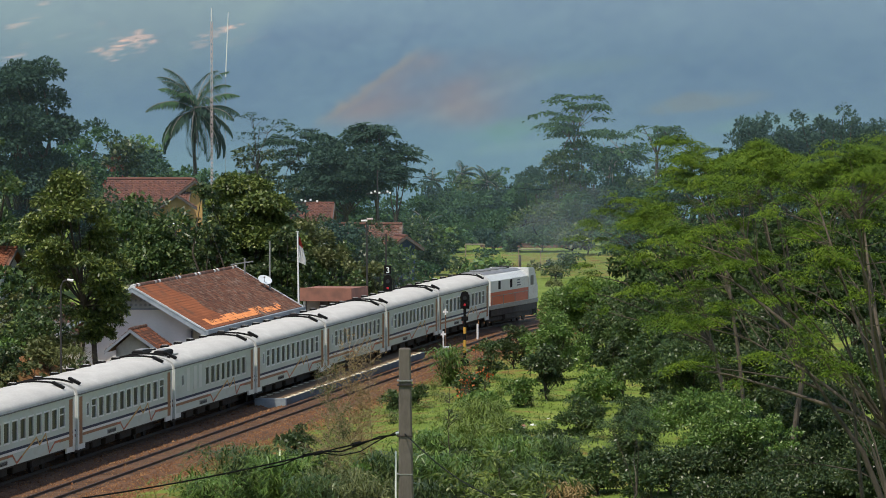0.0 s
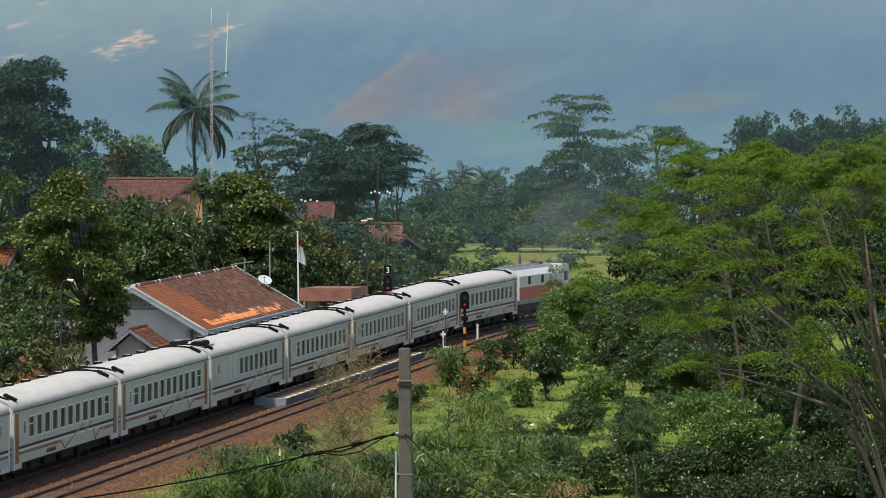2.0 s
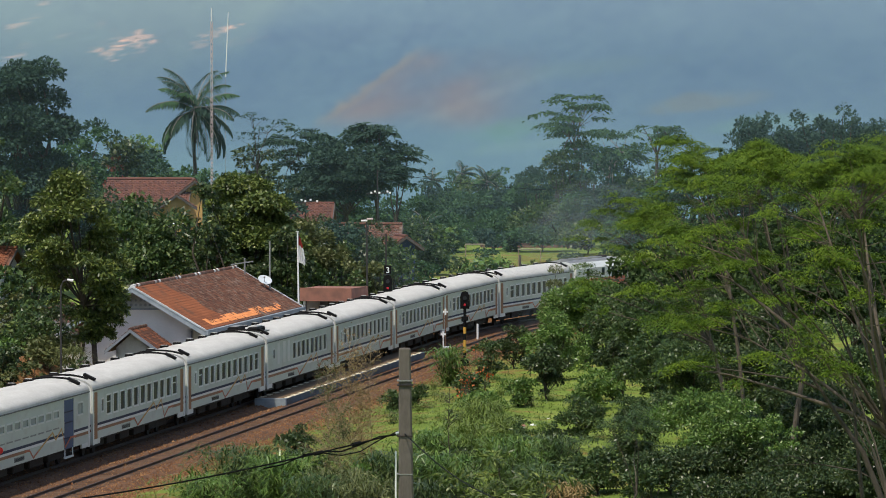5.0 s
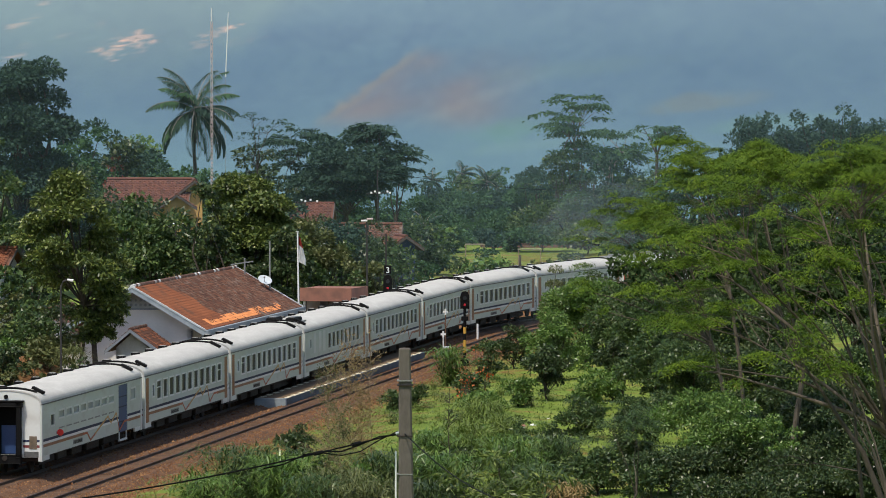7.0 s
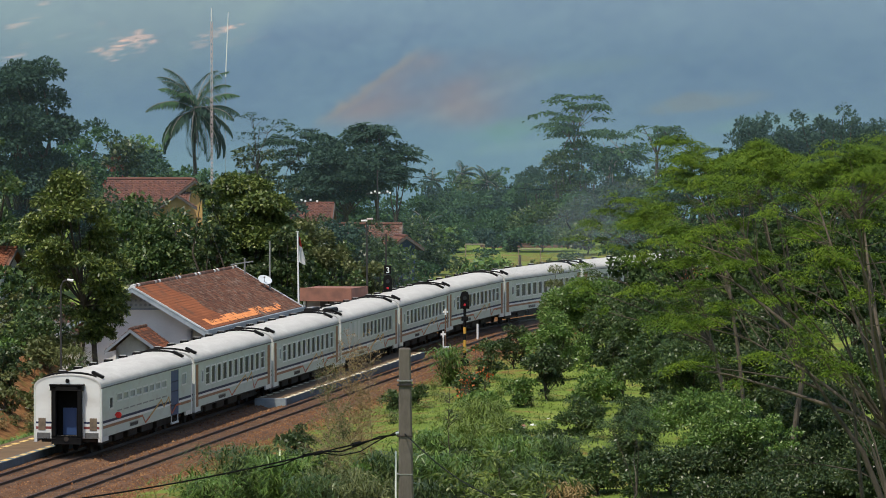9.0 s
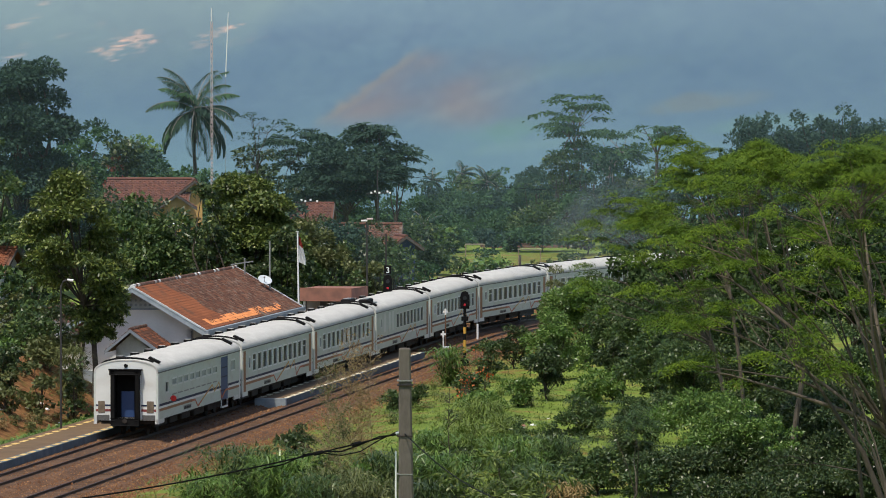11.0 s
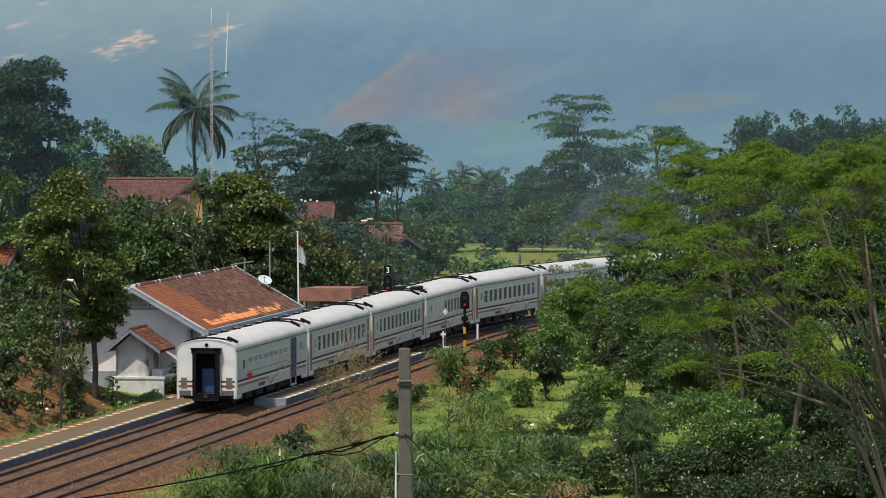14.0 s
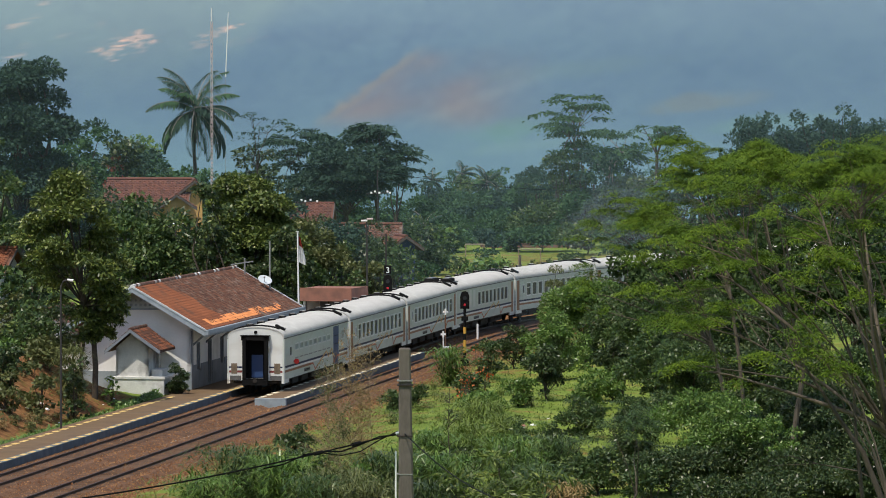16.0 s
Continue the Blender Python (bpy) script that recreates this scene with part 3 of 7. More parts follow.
        part("gangway_frame", g, BLACK, t, "black rubber gangway surround")
        part("gangway_hood", box(-0.78, sy * (HALF + 0.14) - 0.17, 3.1, 0.78, sy * (HALF + 0.14) + 0.17, 3.16, bevel=0.02), BLACK, t)
        part("gangway_door", box(-0.54, sy * (HALF - 0.55), 0.9, 0.54, sy * (HALF - 0.5), 2.95), BLACK, t)
        part("gangway_plate", box(-0.3, sy * (HALF - 0.48), 0.92, 0.3, sy * (HALF - 0.44), 2.1), BLUE_DOOR, t, "dark blue panel")
        for sx in (-1, 1):
            for z0, z1, mat, nm in ((1.44, 1.52, NAVY, "navy_stripe"), (1.2, 1.31, MAROON, "maroon_stripe")):
                part(nm, box(*sorted((sx * 0.72, sx * 1.41))[:1], sy * (HALF + 0.003) - 0.004, z0, sorted((sx * 0.72, sx * 1.41))[1],
                             sy * (HALF + 0.003) + 0.004, z1), mat, t)
            a, c = sorted((sx * 0.98, sx * 1.3))
            part("grey_panel", box(a, sy * (HALF + 0.01) - 0.015, 1.14, c, sy * (HALF + 0.01) + 0.015, 1.68, bevel=0.01), LADDER, t)
            a, c = sorted((sx * 0.72, sx * 1.42))
            part("step_bay", box(a + 0.05, sy * (HALF + 0.004) - 0.006, 0.8, c - 0.05, sy * (HALF + 0.004) + 0.006, 1.04), GRILLE, t)
            a, c = sorted((sx * 1.36, sx * 1.49))
            part("corner_skirt", box(a, sy * (HALF - 0.09) - 0.09, FLOOR - 0.06, c, sy * (HALF - 0.09) + 0.088, FLOOR + 0.12), COACH_WHITE, t)
        part("coupler", rod((0, sy * (HALF - 0.4), 0.78), (0, sy * (HALF + 0.32), 0.78), 0.11, n=10), UNDER, t)
        part("buffer_beam", box(-1.2, sy * (HALF - 0.3) - 0.1, 0.62, 1.2, sy * (HALF - 0.3) + 0.1, 0.84), UNDER, t)
        part("end_lamp", rod((0, sy * HALF, 3.3), (0, sy * (HALF + 0.05), 3.3), 0.09, n=12), BLACK, t)
        # curved grab pipe over the end of the roof
        arc = [(x, sy * (HALF - 0.7), z + 0.04) for x, z in roof_profile(WIDE * 0.92, CROWN, EAVE + 0.1)[5:24]]
        part("roof_pipe", tube(arc, [0.05] * len(arc)), BLACK, t)
        part("roof_bar", box(0.8, sy * (HALF - 1.25) - 0.16, 3.4, 1.36, sy * (HALF - 1.25) + 0.16, 3.52, bevel=0.02,
                             m=Matrix.Translation((0, 0, 4.41)) @ Matrix.Translation((1.08, 0, -0.9)) @ Matrix.Rotation(radians(26), 4, "Y") @ Matrix.Translation((-1.08, 0, -3.46))), BLACK, t)
        for dx in (0.86, 1.24):
            part("bar_bracket", box(dx, sy * (HALF - 1.25) - 0.05, 3.1, dx + 0.05, sy * (HALF - 1.25) + 0.05, 3.47 - 0.3 * (dx > 1)), COACH_WHITE, t)
    # body inside, so that no daylight shows through
    part("floor_pan", box(-WIDE + 0.08, -HALF + 0.1, FLOOR + 0.1, WIDE - 0.08, HALF - 0.1, FLOOR + 0.2), UNDER, t)
    part("inner_partition", box(-0.03, -HALF + 0.6, FLOOR + 0.2, 0.03, HALF - 0.6, EAVE), UNDER, t)
    prof = roof_profile()
    rim = prof + [(x * 0.96, z - 0.05) for x, z in prof[::-1]]
    part("roof", prism(rim, -HALF - 0.02, HALF + 0.02), COACH_ROOF, t, "white weathered roof")
    part("gutter", box(WIDE - 0.005, -HALF, EAVE - 0.03, WIDE + 0.03, HALF, EAVE + 0.02), GRILLE, t)
    part("gutter", box(-WIDE - 0.03, -HALF, EAVE - 0.03, -WIDE + 0.005, HALF, EAVE + 0.02), GRILLE, t)
    for i in range(6):
        y = -8.0 + i * 3.2
        v = part("roof_vent", box(-0.9, y - 0.14, 3.4, -0.5, y + 0.14, 3.63, bevel=0.03), BLACK, t, "black roof vent")
        part("vent_cap", box(-0.84, y - 0.09, 3.632, -0.56, y + 0.09, 3.65), COACH_ROOF, v)
    if kind == "dining":
        for sx in (-0.75, 0.3):
            u = part("roof_unit", box(sx, -HALF + 0.9, 3.42, sx + 0.55, -HALF + 3.0, 3.74, bevel=0.06), BLACK, t, "black exhaust unit")
            part("roof_unit_cap", box(sx + 0.1, -HALF + 1.2, 3.74, sx + 0.45, -HALF + 2.7, 3.78, bevel=0.01), GREY_METAL, u)
        part("roof_flap", box(0.45, -HALF + 0.5, 3.47, 1.0, -HALF + 3.4, 3.53), GREY_METAL, t)
    if kind == "tail":
        d = part("tail_disc", rod((WIDE + 0.17, -7.33, 1.66), (WIDE + 0.17, -7.37, 1.66), 0.14, n=16), RED_LAMP, t, "red tail marker disc")
        part("disc_bracket", box(WIDE, -7.33, 1.6, WIDE + 0.15, -7.29, 1.7), GREY_METAL, d)
        part("door_step", box(WIDE - 0.06, 5.3, 0.42, WIDE + 0.02, 6.9, 0.5), COACH_WHITE, t)
        for y in (5.35, 6.85):
            part("step_hanger", box(WIDE - 0.04, y - 0.03, 0.5, WIDE, y + 0.03, 0.82), COACH_WHITE, t)
        for z in (1.25, 1.9, 2.35):
            part("door_rib", box(WIDE - 0.04, 5.25, z, WIDE - 0.015, 6.95, z + 0.05), NAVY, t)
        for i in range(8):
            y = -6.85 + i * 1.42
            part("lower_panel", box(WIDE - 0.002, y, 1.78, WIDE + 0.008, y + 1.05, 1.84), GREY_METAL, t)
    # underframe
    for y0, y1 in ((-5.4, -3.6), (-2.6, -0.6), (0.4, 2.9), (3.8, 5.2)):
        part("underfloor_box", box(-1.1, y0, 0.36, 1.1, y1, 0.86, bevel=0.05), UNDER, t)
    part("sole_bar", box(-1.3, -HALF + 0.2, 0.72, 1.3, HALF - 0.2, 0.84), UNDER, t)
    for y in (-7.0, 7.0):
        bogie(t, y)
    return t


def locomotive():
    t = thing("diesel_locomotive", "white diesel locomotive with an orange band and angled cab", "locomotive")
    L = 7.1
    part("frame_beam", box(-1.4, -L, 1.2, 1.4, L, 1.48, bevel=0.03), GREY_METAL, t, "grey walkway beam")
    part("fuel_tank", box(-1.25, -2.3, 0.3, 1.25, 2.3, 1.19, bevel=0.15), UNDER, t)
    hood = [(-1.36, 1.48), (1.36, 1.48), (1.36, 3.1), (1.05, 3.45), (0.5, 3.6), (-0.5, 3.6), (-1.05, 3.45), (-1.36, 3.1)]
    part("hood", prism(hood, -L + 0.25, 4.2), COACH_WHITE, t, "white engine hood")
    part("hood_roof", prism([(-0.9, 3.52), (0.9, 3.52), (0.55, 3.66), (-0.55, 3.66)], -L + 0.4, 4.0), GREY_METAL, t, "grey roof panel")
    for sx in (-1, 1):
        part("orange_band", box(sx * 1.363 - 0.006, -L + 0.25, 1.5, sx * 1.363 + 0.006, 4.25, 2.34), LOCO_ORANGE, t, "orange side band")
        for y in (-4.6, -1.2):
            part("side_grille", box(sx * 1.365 - 0.012, y, 2.5, sx * 1.365 + 0.012, y + 0.6, 3.05, bevel=0.005), BLACK, t)
        for k in range(3):
            m = box(sx * 1.365 - 0.01, 0.9, 2.55 + k * 0.17, sx * 1.365 + 0.01, 1.9 - k * 0.1, 2.62 + k * 0.17)
            part("emblem_bar", m, NAVY, t)
        part("handrail", tube([(sx * 1.43, -L + 0.4, 2.1), (sx * 1.43, 0, 2.1), (sx * 1.43, 4.0, 2.1)], [0.02] * 3), GREY_METAL, t)
        for y in (-L + 0.4, -3.4, 0.0, 3.9):
            part("handrail_post", rod((sx * 1.43, y, 1.46), (sx * 1.43, y, 2.1), 0.02, n=6), GREY_METAL, t)
        part("cab_window", box(sx * 1.41 - 0.012, 4.75, 2.45, sx * 1.41 + 0.012, 5.6, 3.1, bevel=0.01), GLASS, t)
        part("side_equipment", box(sx * 1.2 - 0.14, -6.6, 0.75, sx * 1.2 + 0.14, 6.6, 1.19, bevel=0.03), UNDER, t)
    cab = bmesh.new()
    side = [(4.2, 1.48), (L - 0.1, 1.48), (L - 0.1, 2.3), (6.2, 3.3), (5.9, 3.62), (4.2, 3.68)]
    a = [cab.verts.new((-1.4, y, z)) for y, z in side]
    c = [cab.verts.new((1.4, y, z)) for y, z in side]
    for i in range(len(side)):
        cab.faces.new((a[i], a[(i + 1) % len(side)], c[(i + 1) % len(side)], c[i]))
    cab.faces.new(a[::-1])
    cab.faces.new(c)
    bmesh.ops.recalc_face_normals(cab, faces=cab.faces)
    bmesh.ops.bevel(cab, geom=cab.edges[:], offset=0.06, segments=2, affect="EDGES")
    part("cab", cab, COACH_WHITE, t, "white driver's cab")
    for sx in (-1, 1):
        ws = box(-0.5, -0.02, -0.42, 0.5, 0.02, 0.42, m=Matrix.Translation((sx * 0.64, 6.64, 2.82)) @ Matrix.Rotation(radians(40), 4, "X"))
        part("windscreen", ws, GLASS, t)
        part("headlamp", rod((sx * 0.9, L - 0.12, 1.95), (sx * 0.9, L - 0.06, 1.95), 0.12, n=12), GREY_METAL, t)
    for y in (-5.2, -3.2, -1.0, 1.4):
        part("roof_fan", rod((0, y, 3.64), (0, y, 3.76), 0.5, n=18), GREY_METAL, t)
    part("exhaust_stack", box(-0.3, 2.3, 3.56, 0.3, 3.1, 3.82, bevel=0.03), UNDER, t)
    part("pilot", box(-1.3, L - 0.1, 0.3, 1.3, L + 0.1, 1.19, bevel=0.03), UNDER, t)
    for y in (-4.6, 4.4):
        bm = box(-1.12, y - 2.1, 0.38, -0.86, y + 2.1, 0.7, bevel=0.05)
        box(0.86, y - 2.1, 0.38, 1.12, y + 2.1, 0.7, bm, 0.05)
        b = part("bogie", bm, UNDER, t)
        for dy in (-1.55, 0, 1.55):
            for sx in (-0.57, 0.57):
                part("wheel", rod((sx - 0.06, y + dy, 0.45), (sx + 0.06, y + dy, 0.45), 0.45, n=20), UNDER, b)
    return t


tail_coach = coach("tail", "white luggage coach with small high windows and an open blue door")
plain_coach = coach("passenger", "white passenger coach with eleven windows and rust-brown doors")
dining_coach = coach("dining", "white dining coach with black exhaust units on its roof")
TRAIN = [tail_coach, plain_coach, copy_thing(plain_coach, Matrix()), dining_coach] + [copy_thing(plain_coach, Matrix()) for _ in range(4)]
loco = locomotive()


def travelled(t):
    """Metres along the line of the last coach's rear end: it gathers speed."""
    return -46.85 + 4.2156 * t + 0.12367 * t * t - 0.001837 * t ** 3


# ---- the station ----


def tile_slope(owner, m, length, depth, mats, tile=0.42, course=0.36, name="roof_tile"):
    """Courses of tiles on one slope: local x along the eave, y up the slope. mats(u, v) picks the material of each."""
    shape = bmesh.new()
    n = 5
    a = []
    for k in range(n):
        u = (k / (n - 1) - 0.5) * tile * 1.02
        z = 0.035 * math.cos((k / (n - 1) - 0.25) * math.tau) + 0.03
        a.append((shape.verts.new((u, 0, z + 0.035)), shape.verts.new((u, course * 1.12, z)), shape.verts.new((u, 0, z - 0.01))))
    for p, q in zip(a, a[1:]):
        shape.faces.new((p[0], q[0], q[1], p[1]))
        shape.faces.new((p[2], q[2], q[0], p[0]))
    base = bpy.data.meshes.new(name)
    shape.to_mesh(base)
    shape.free()
    meshes = {}
    rng = random.Random(11)
    for j in range(int(depth / course)):
        for i in range(int(length / tile)):
            u, v = (i + 0.5) * tile, j * course
            mat = mats(u, v, rng)
            if mat is None:
                continue
            if mat.name not in meshes:
                meshes[mat.name] = base.copy()
                meshes[mat.name].materials.append(mat)
            yield meshes[mat.name], m @ Matrix.Translation((u, v, rng.uniform(0, 0.012))) @ Matrix.Rotation(rng.uniform(-0.03, 0.03), 4, "Z")


def join_tiles(name, items, owner, mat):
    vs, fs, k = [], [], 0
    for me, m in items:
        vs += [m @ v.co for v in me.vertices]
        fs += [[i + k for i in p.vertices] for p in me.polygons]
        k = len(vs)
    me = bpy.data.meshes.new(name)
    me.from_pydata([tuple(v) for v in vs], [], fs)
    me.materials.append(mat)
    ob = new(name, me)
    ob.parent = owner
    return tagged(ob, kind="stuff")


def gable_roof(owner, half, length, eave, ridge, over, thick=0.14):
    """Two sloping slabs over a house: local x across, y along; returns the slope poses (right, left)."""
    out = []
    for sx in (1, -1):
        p = [(0, ridge), (sx * (half + over), eave), (sx * (half + over), eave - thick), (0, ridge - thick)]
        out.append(p)
        part("roof_slope", prism(p, 0, length), TILE_OLD, owner)
    return out


def station():
    t = thing("station_building", "white station building with an old clay tile gable roof", "station building", line_pose(45.3, -6.6, 0.2), kind="")
    ln, hw, ev, rd = 29.2, 2.9, 3.14, 5.4
    # platform side wall, with doors and windows
    holes = [(2.6 + i * 3.3, 0.9, 3.7 + i * 3.3, 2.4) for i in range(8)]
    holes[1] = (5.7, 0.05, 6.9, 2.4)
    part("side_wall", holed(1.0, 0, ln - 1.0, 3.2, holes, 0.2, lambda u, v, w: (hw - w, u, v)), WALL_WHITE, t)
    part("dado", holed(1.0, 0, ln - 1.0, 1.25, [(h[0], h[1] if h[1] < 0.5 else 0.9, h[2], 1.25) for h in holes], 0.03,
                       lambda u, v, w: (hw + 0.03 - w, u, v)), WALL_GREY, t, "dark blue-grey lower wall")
    for h in holes:
        fr = part("window", holed(h[0], h[1], h[2], h[3], [(h[0] + 0.08, h[1] + 0.08, (h[0] + h[2]) / 2 - 0.04, h[3] - 0.08),
                  ((h[0] + h[2]) / 2 + 0.04, h[1] + 0.08, h[2] - 0.08, h[3] - 0.08)], 0.08, lambda u, v, w: (hw - 0.02 - w, u, v)), WALL_GREY, t)
        part("pane", box(hw - 0.09, h[0] + 0.05, h[1] + 0.05, hw - 0.075, h[2] - 0.05, h[3] - 0.05), GLASS, fr)
    part("side_wall", box(-hw, 1.0, 0, -hw + 0.2, ln - 1.0, 3.2), WALL_WHITE, t)
    for y in (1.0, ln - 1.2):
        g = prism([(-hw, 0), (hw, 0), (hw, 3.35), (0, 5.2), (-hw, 3.35)], y, y + 0.2)
        part("gable_wall", g, WALL_WHITE, t, "white gable wall in shade")
    # decorated board in the peak
    part("gable_trim", prism([(-1.35, 4.18), (1.35, 4.18), (1.35, 4.28), (-1.35, 4.28)], 0.9, 1.0), TRIM, t)
    part("gable_panel", prism([(-1.3, 4.28), (1.3, 4.28), (0, 5.1)], 0.94, 1.0), KERB_PALE, t, "grey carved gable panel")
    for k in range(-4, 5):
        part("gable_scroll", rod((k * 0.25, 0.9, 4.44), (k * 0.25, 0.94, 4.44), 0.075, n=10), TRIM, t)
    for k in range(-2, 3):
        part("gable_scroll", rod((k * 0.25, 0.9, 4.68), (k * 0.25, 0.94, 4.68), 0.07, n=10), TRIM, t)
    # corner post and dark end of the side wall
    part("corner_pilaster", box(hw + 0.035, 0.95, 0, hw + 0.08, 1.35, 3.1), WALL_GREY, t)
    part("plinth", box(-hw - 0.05, 0.95, 0, hw + 0.05, 0.998, 0.95), END_GREY, t, "grey-blue painted lower wall")
    for y in (1.5, 5.2, 9.5, 13.8, 18.1, 22.4, 26.7):
        b = rod((hw, y, 2.3), (hw + 0.85, y, 3.05), 0.05, n=6)
        part("eave_bracket", b, WALL_GREY, t)
    gable_roof(t, hw, ln, ev, rd, 0.95)
    # white-blue verge boards and gutter
    for y in (-0.06, ln + 0.01):
        for sx in (1, -1):
            p = [(0, rd + 0.06), (sx * 3.9, ev + 0.04), (sx * 3.9, ev - 0.3), (0, rd - 0.28)]
            part("verge_board", prism(p, y, y + 0.05), TRIM, t)
            p = [(0, rd + 0.08), (sx * 3.92, ev + 0.08), (sx * 3.92, ev - 0.02), (0, rd - 0.02)]
            part("verge_cap", prism(p, y - 0.03, y + 0.1), KERB_PALE, t)
    g = prism([(3.84, ev - 0.2), (4.02, ev - 0.2), (4.06, ev + 0.03), (3.84, ev + 0.03)], -0.05, ln + 0.05)
    part("gutter", g, TRIM, t)
    part("fascia_board", box(3.78, 0, ev - 0.34, 3.835, ln, ev - 0.1), TRIM, t)
    # ridge
    for i in range(int(ln / 0.5)):
        part("ridge_tile", rod((0, i * 0.5, rd + 0.03), (0, i * 0.5 + 0.49, rd + 0.05), 0.13, 0.12, 8), TILE_OLD if (i * 7) % 11 not in (0, 3) else WALL_WEATHERED, t)
    # the slope towards the rails, tile by tile
    for sx in (1, -1):
        u, v = Vector((0, 1, 0)), Vector((-sx * 3.85, 0, rd - ev)).normalized()
        m = Matrix.Translation((sx * 3.85, 0, ev)) @ Matrix((u if sx > 0 else -u, v, (u if sx > 0 else -u).cross(v))).transposed().to_4x4()
        if sx < 0:
            m = Matrix.Translation((sx * 3.85, ln, ev)) @ Matrix((-u, v, (-u).cross(v))).transposed().to_4x4()

        def pick(a, b, rng):
            if 0.02 < b < 0.62 + 0.2 * math.sin(a * 0.8) and 2.9 < a < 24.5:
                return None if (0.7 < b and rng.random() < 0.15) else TILE_NEW if rng.random() < 0.94 - 0.25 * (a > 16) else TILE_OLD
            return TILE if (a + b * 0.35 < 8.5 + 0.4 * math.sin(b * 3)) else TILE_OLD
        items = list(tile_slope(t, m, ln, 4.46, pick, 0.26, 0.21))
        if sx > 0:
            new_ones = [k for k in items if k[0].materials[0] == TILE_NEW]
            red = [k for k in items if k[0].materials[0] == TILE]
            old = [k for k in items if k[0].materials[0] == TILE_OLD]
            for me, mm in new_ones[:180] + red[:120]:
                share("roof_tile", me, t, mm)
            join_tiles("new_tiles", new_ones[180:], t, TILE_NEW)
            join_tiles("red_tiles", red[120:], t, TILE)
            join_tiles("old_tiles", old, t, TILE_OLD)
        else:
            join_tiles("old_tiles", items, t, TILE_OLD)
    return t


station()


def kiosk():
    t = thing("plaster_hut", "small weathered plaster hut with a red tile roof", "hut", line_pose(42.4, -6.0, 0.14))
    hw, dp = 0.85, 3.2
    w = holed(0, 0, dp, 2.45, [(1.9, 1.15, 2.7, 2.2)], 0.15, lambda u, v, k: (hw - k, u, v))
    part("side_wall", w, WALL_WEATHERED, t)
    part("side_wall", box(-hw, 0, 0, -hw + 0.15, dp, 2.45), WALL_WEATHERED, t)
    for y in (0, dp - 0.15):
        part("gable_wall", prism([(-hw, 0), (hw, 0), (hw, 2.45), (0, 3.2), (-hw, 2.45)], y, y + 0.15), WALL_WEATHERED, t, "stained grey plaster")
    part("plinth", box(-hw - 0.1, -0.14, 0, hw + 0.85, dp, 0.82, bevel=0.02), WALL_WEATHERED, t)
    part("ledge", box(-hw - 0.14, -0.18, 0.82, hw + 0.9, dp + 0.02, 0.96, bevel=0.015), WALL_WEATHERED, t)
    part("low_wall", box(hw + 0.1, 0.3, 0.96, hw + 0.7, 1.9, 1.32, bevel=0.02), WALL_WEATHERED, t)
    over, ev, rd, ln = 0.45, 2.3, 3.4, 4.1
    for sx in (1, -1):
        e = hw + over + 0.25 * (sx > 0)
        p = [(0, rd), (sx * e, ev), (sx * e, ev - 0.09), (0, rd - 0.09)]
        part("roof_slope", prism(p, -0.55, ln - 0.55), TILE_OLD, t)
        p = [(0, rd + 0.03), (sx * (e + 0.04), ev + 0.02), (sx * (e + 0.04), ev - 0.17), (0, rd - 0.15)]
        part("verge_board", prism(p, -0.62, -0.56), WALL_GREY, t)
        v = Vector((-sx * e, 0, rd - ev)).normalized()
        u = Vector((0, 1, 0)) * sx
        m = Matrix.Translation((sx * e, -0.55 if sx > 0 else ln - 0.55, ev)) @ Matrix((u, v, u.cross(v))).transposed().to_4x4()
        for me, mm in tile_slope(t, m, ln, 1.8, lambda a, b, r: TILE if r.random() < 0.45 else TILE_OLD, 0.23, 0.22):
            share("roof_tile", me, t, mm)
    for i in range(7):
        part("ridge_tile", rod((0, -0.55 + i * 0.58, rd + 0.02), (0, -0.02 + i * 0.58, rd + 0.04), 0.1, 0.09, 8), TILE_OLD, t)
    return t


kiosk()


# ---- distance: hazy hillsides beyond the valley ----
def lin(r, g, b):
    return tuple(((c / 255 + 0.055) / 1.055) ** 2.4 if c > 10 else c / 255 / 12.92 for c in (r, g, b))


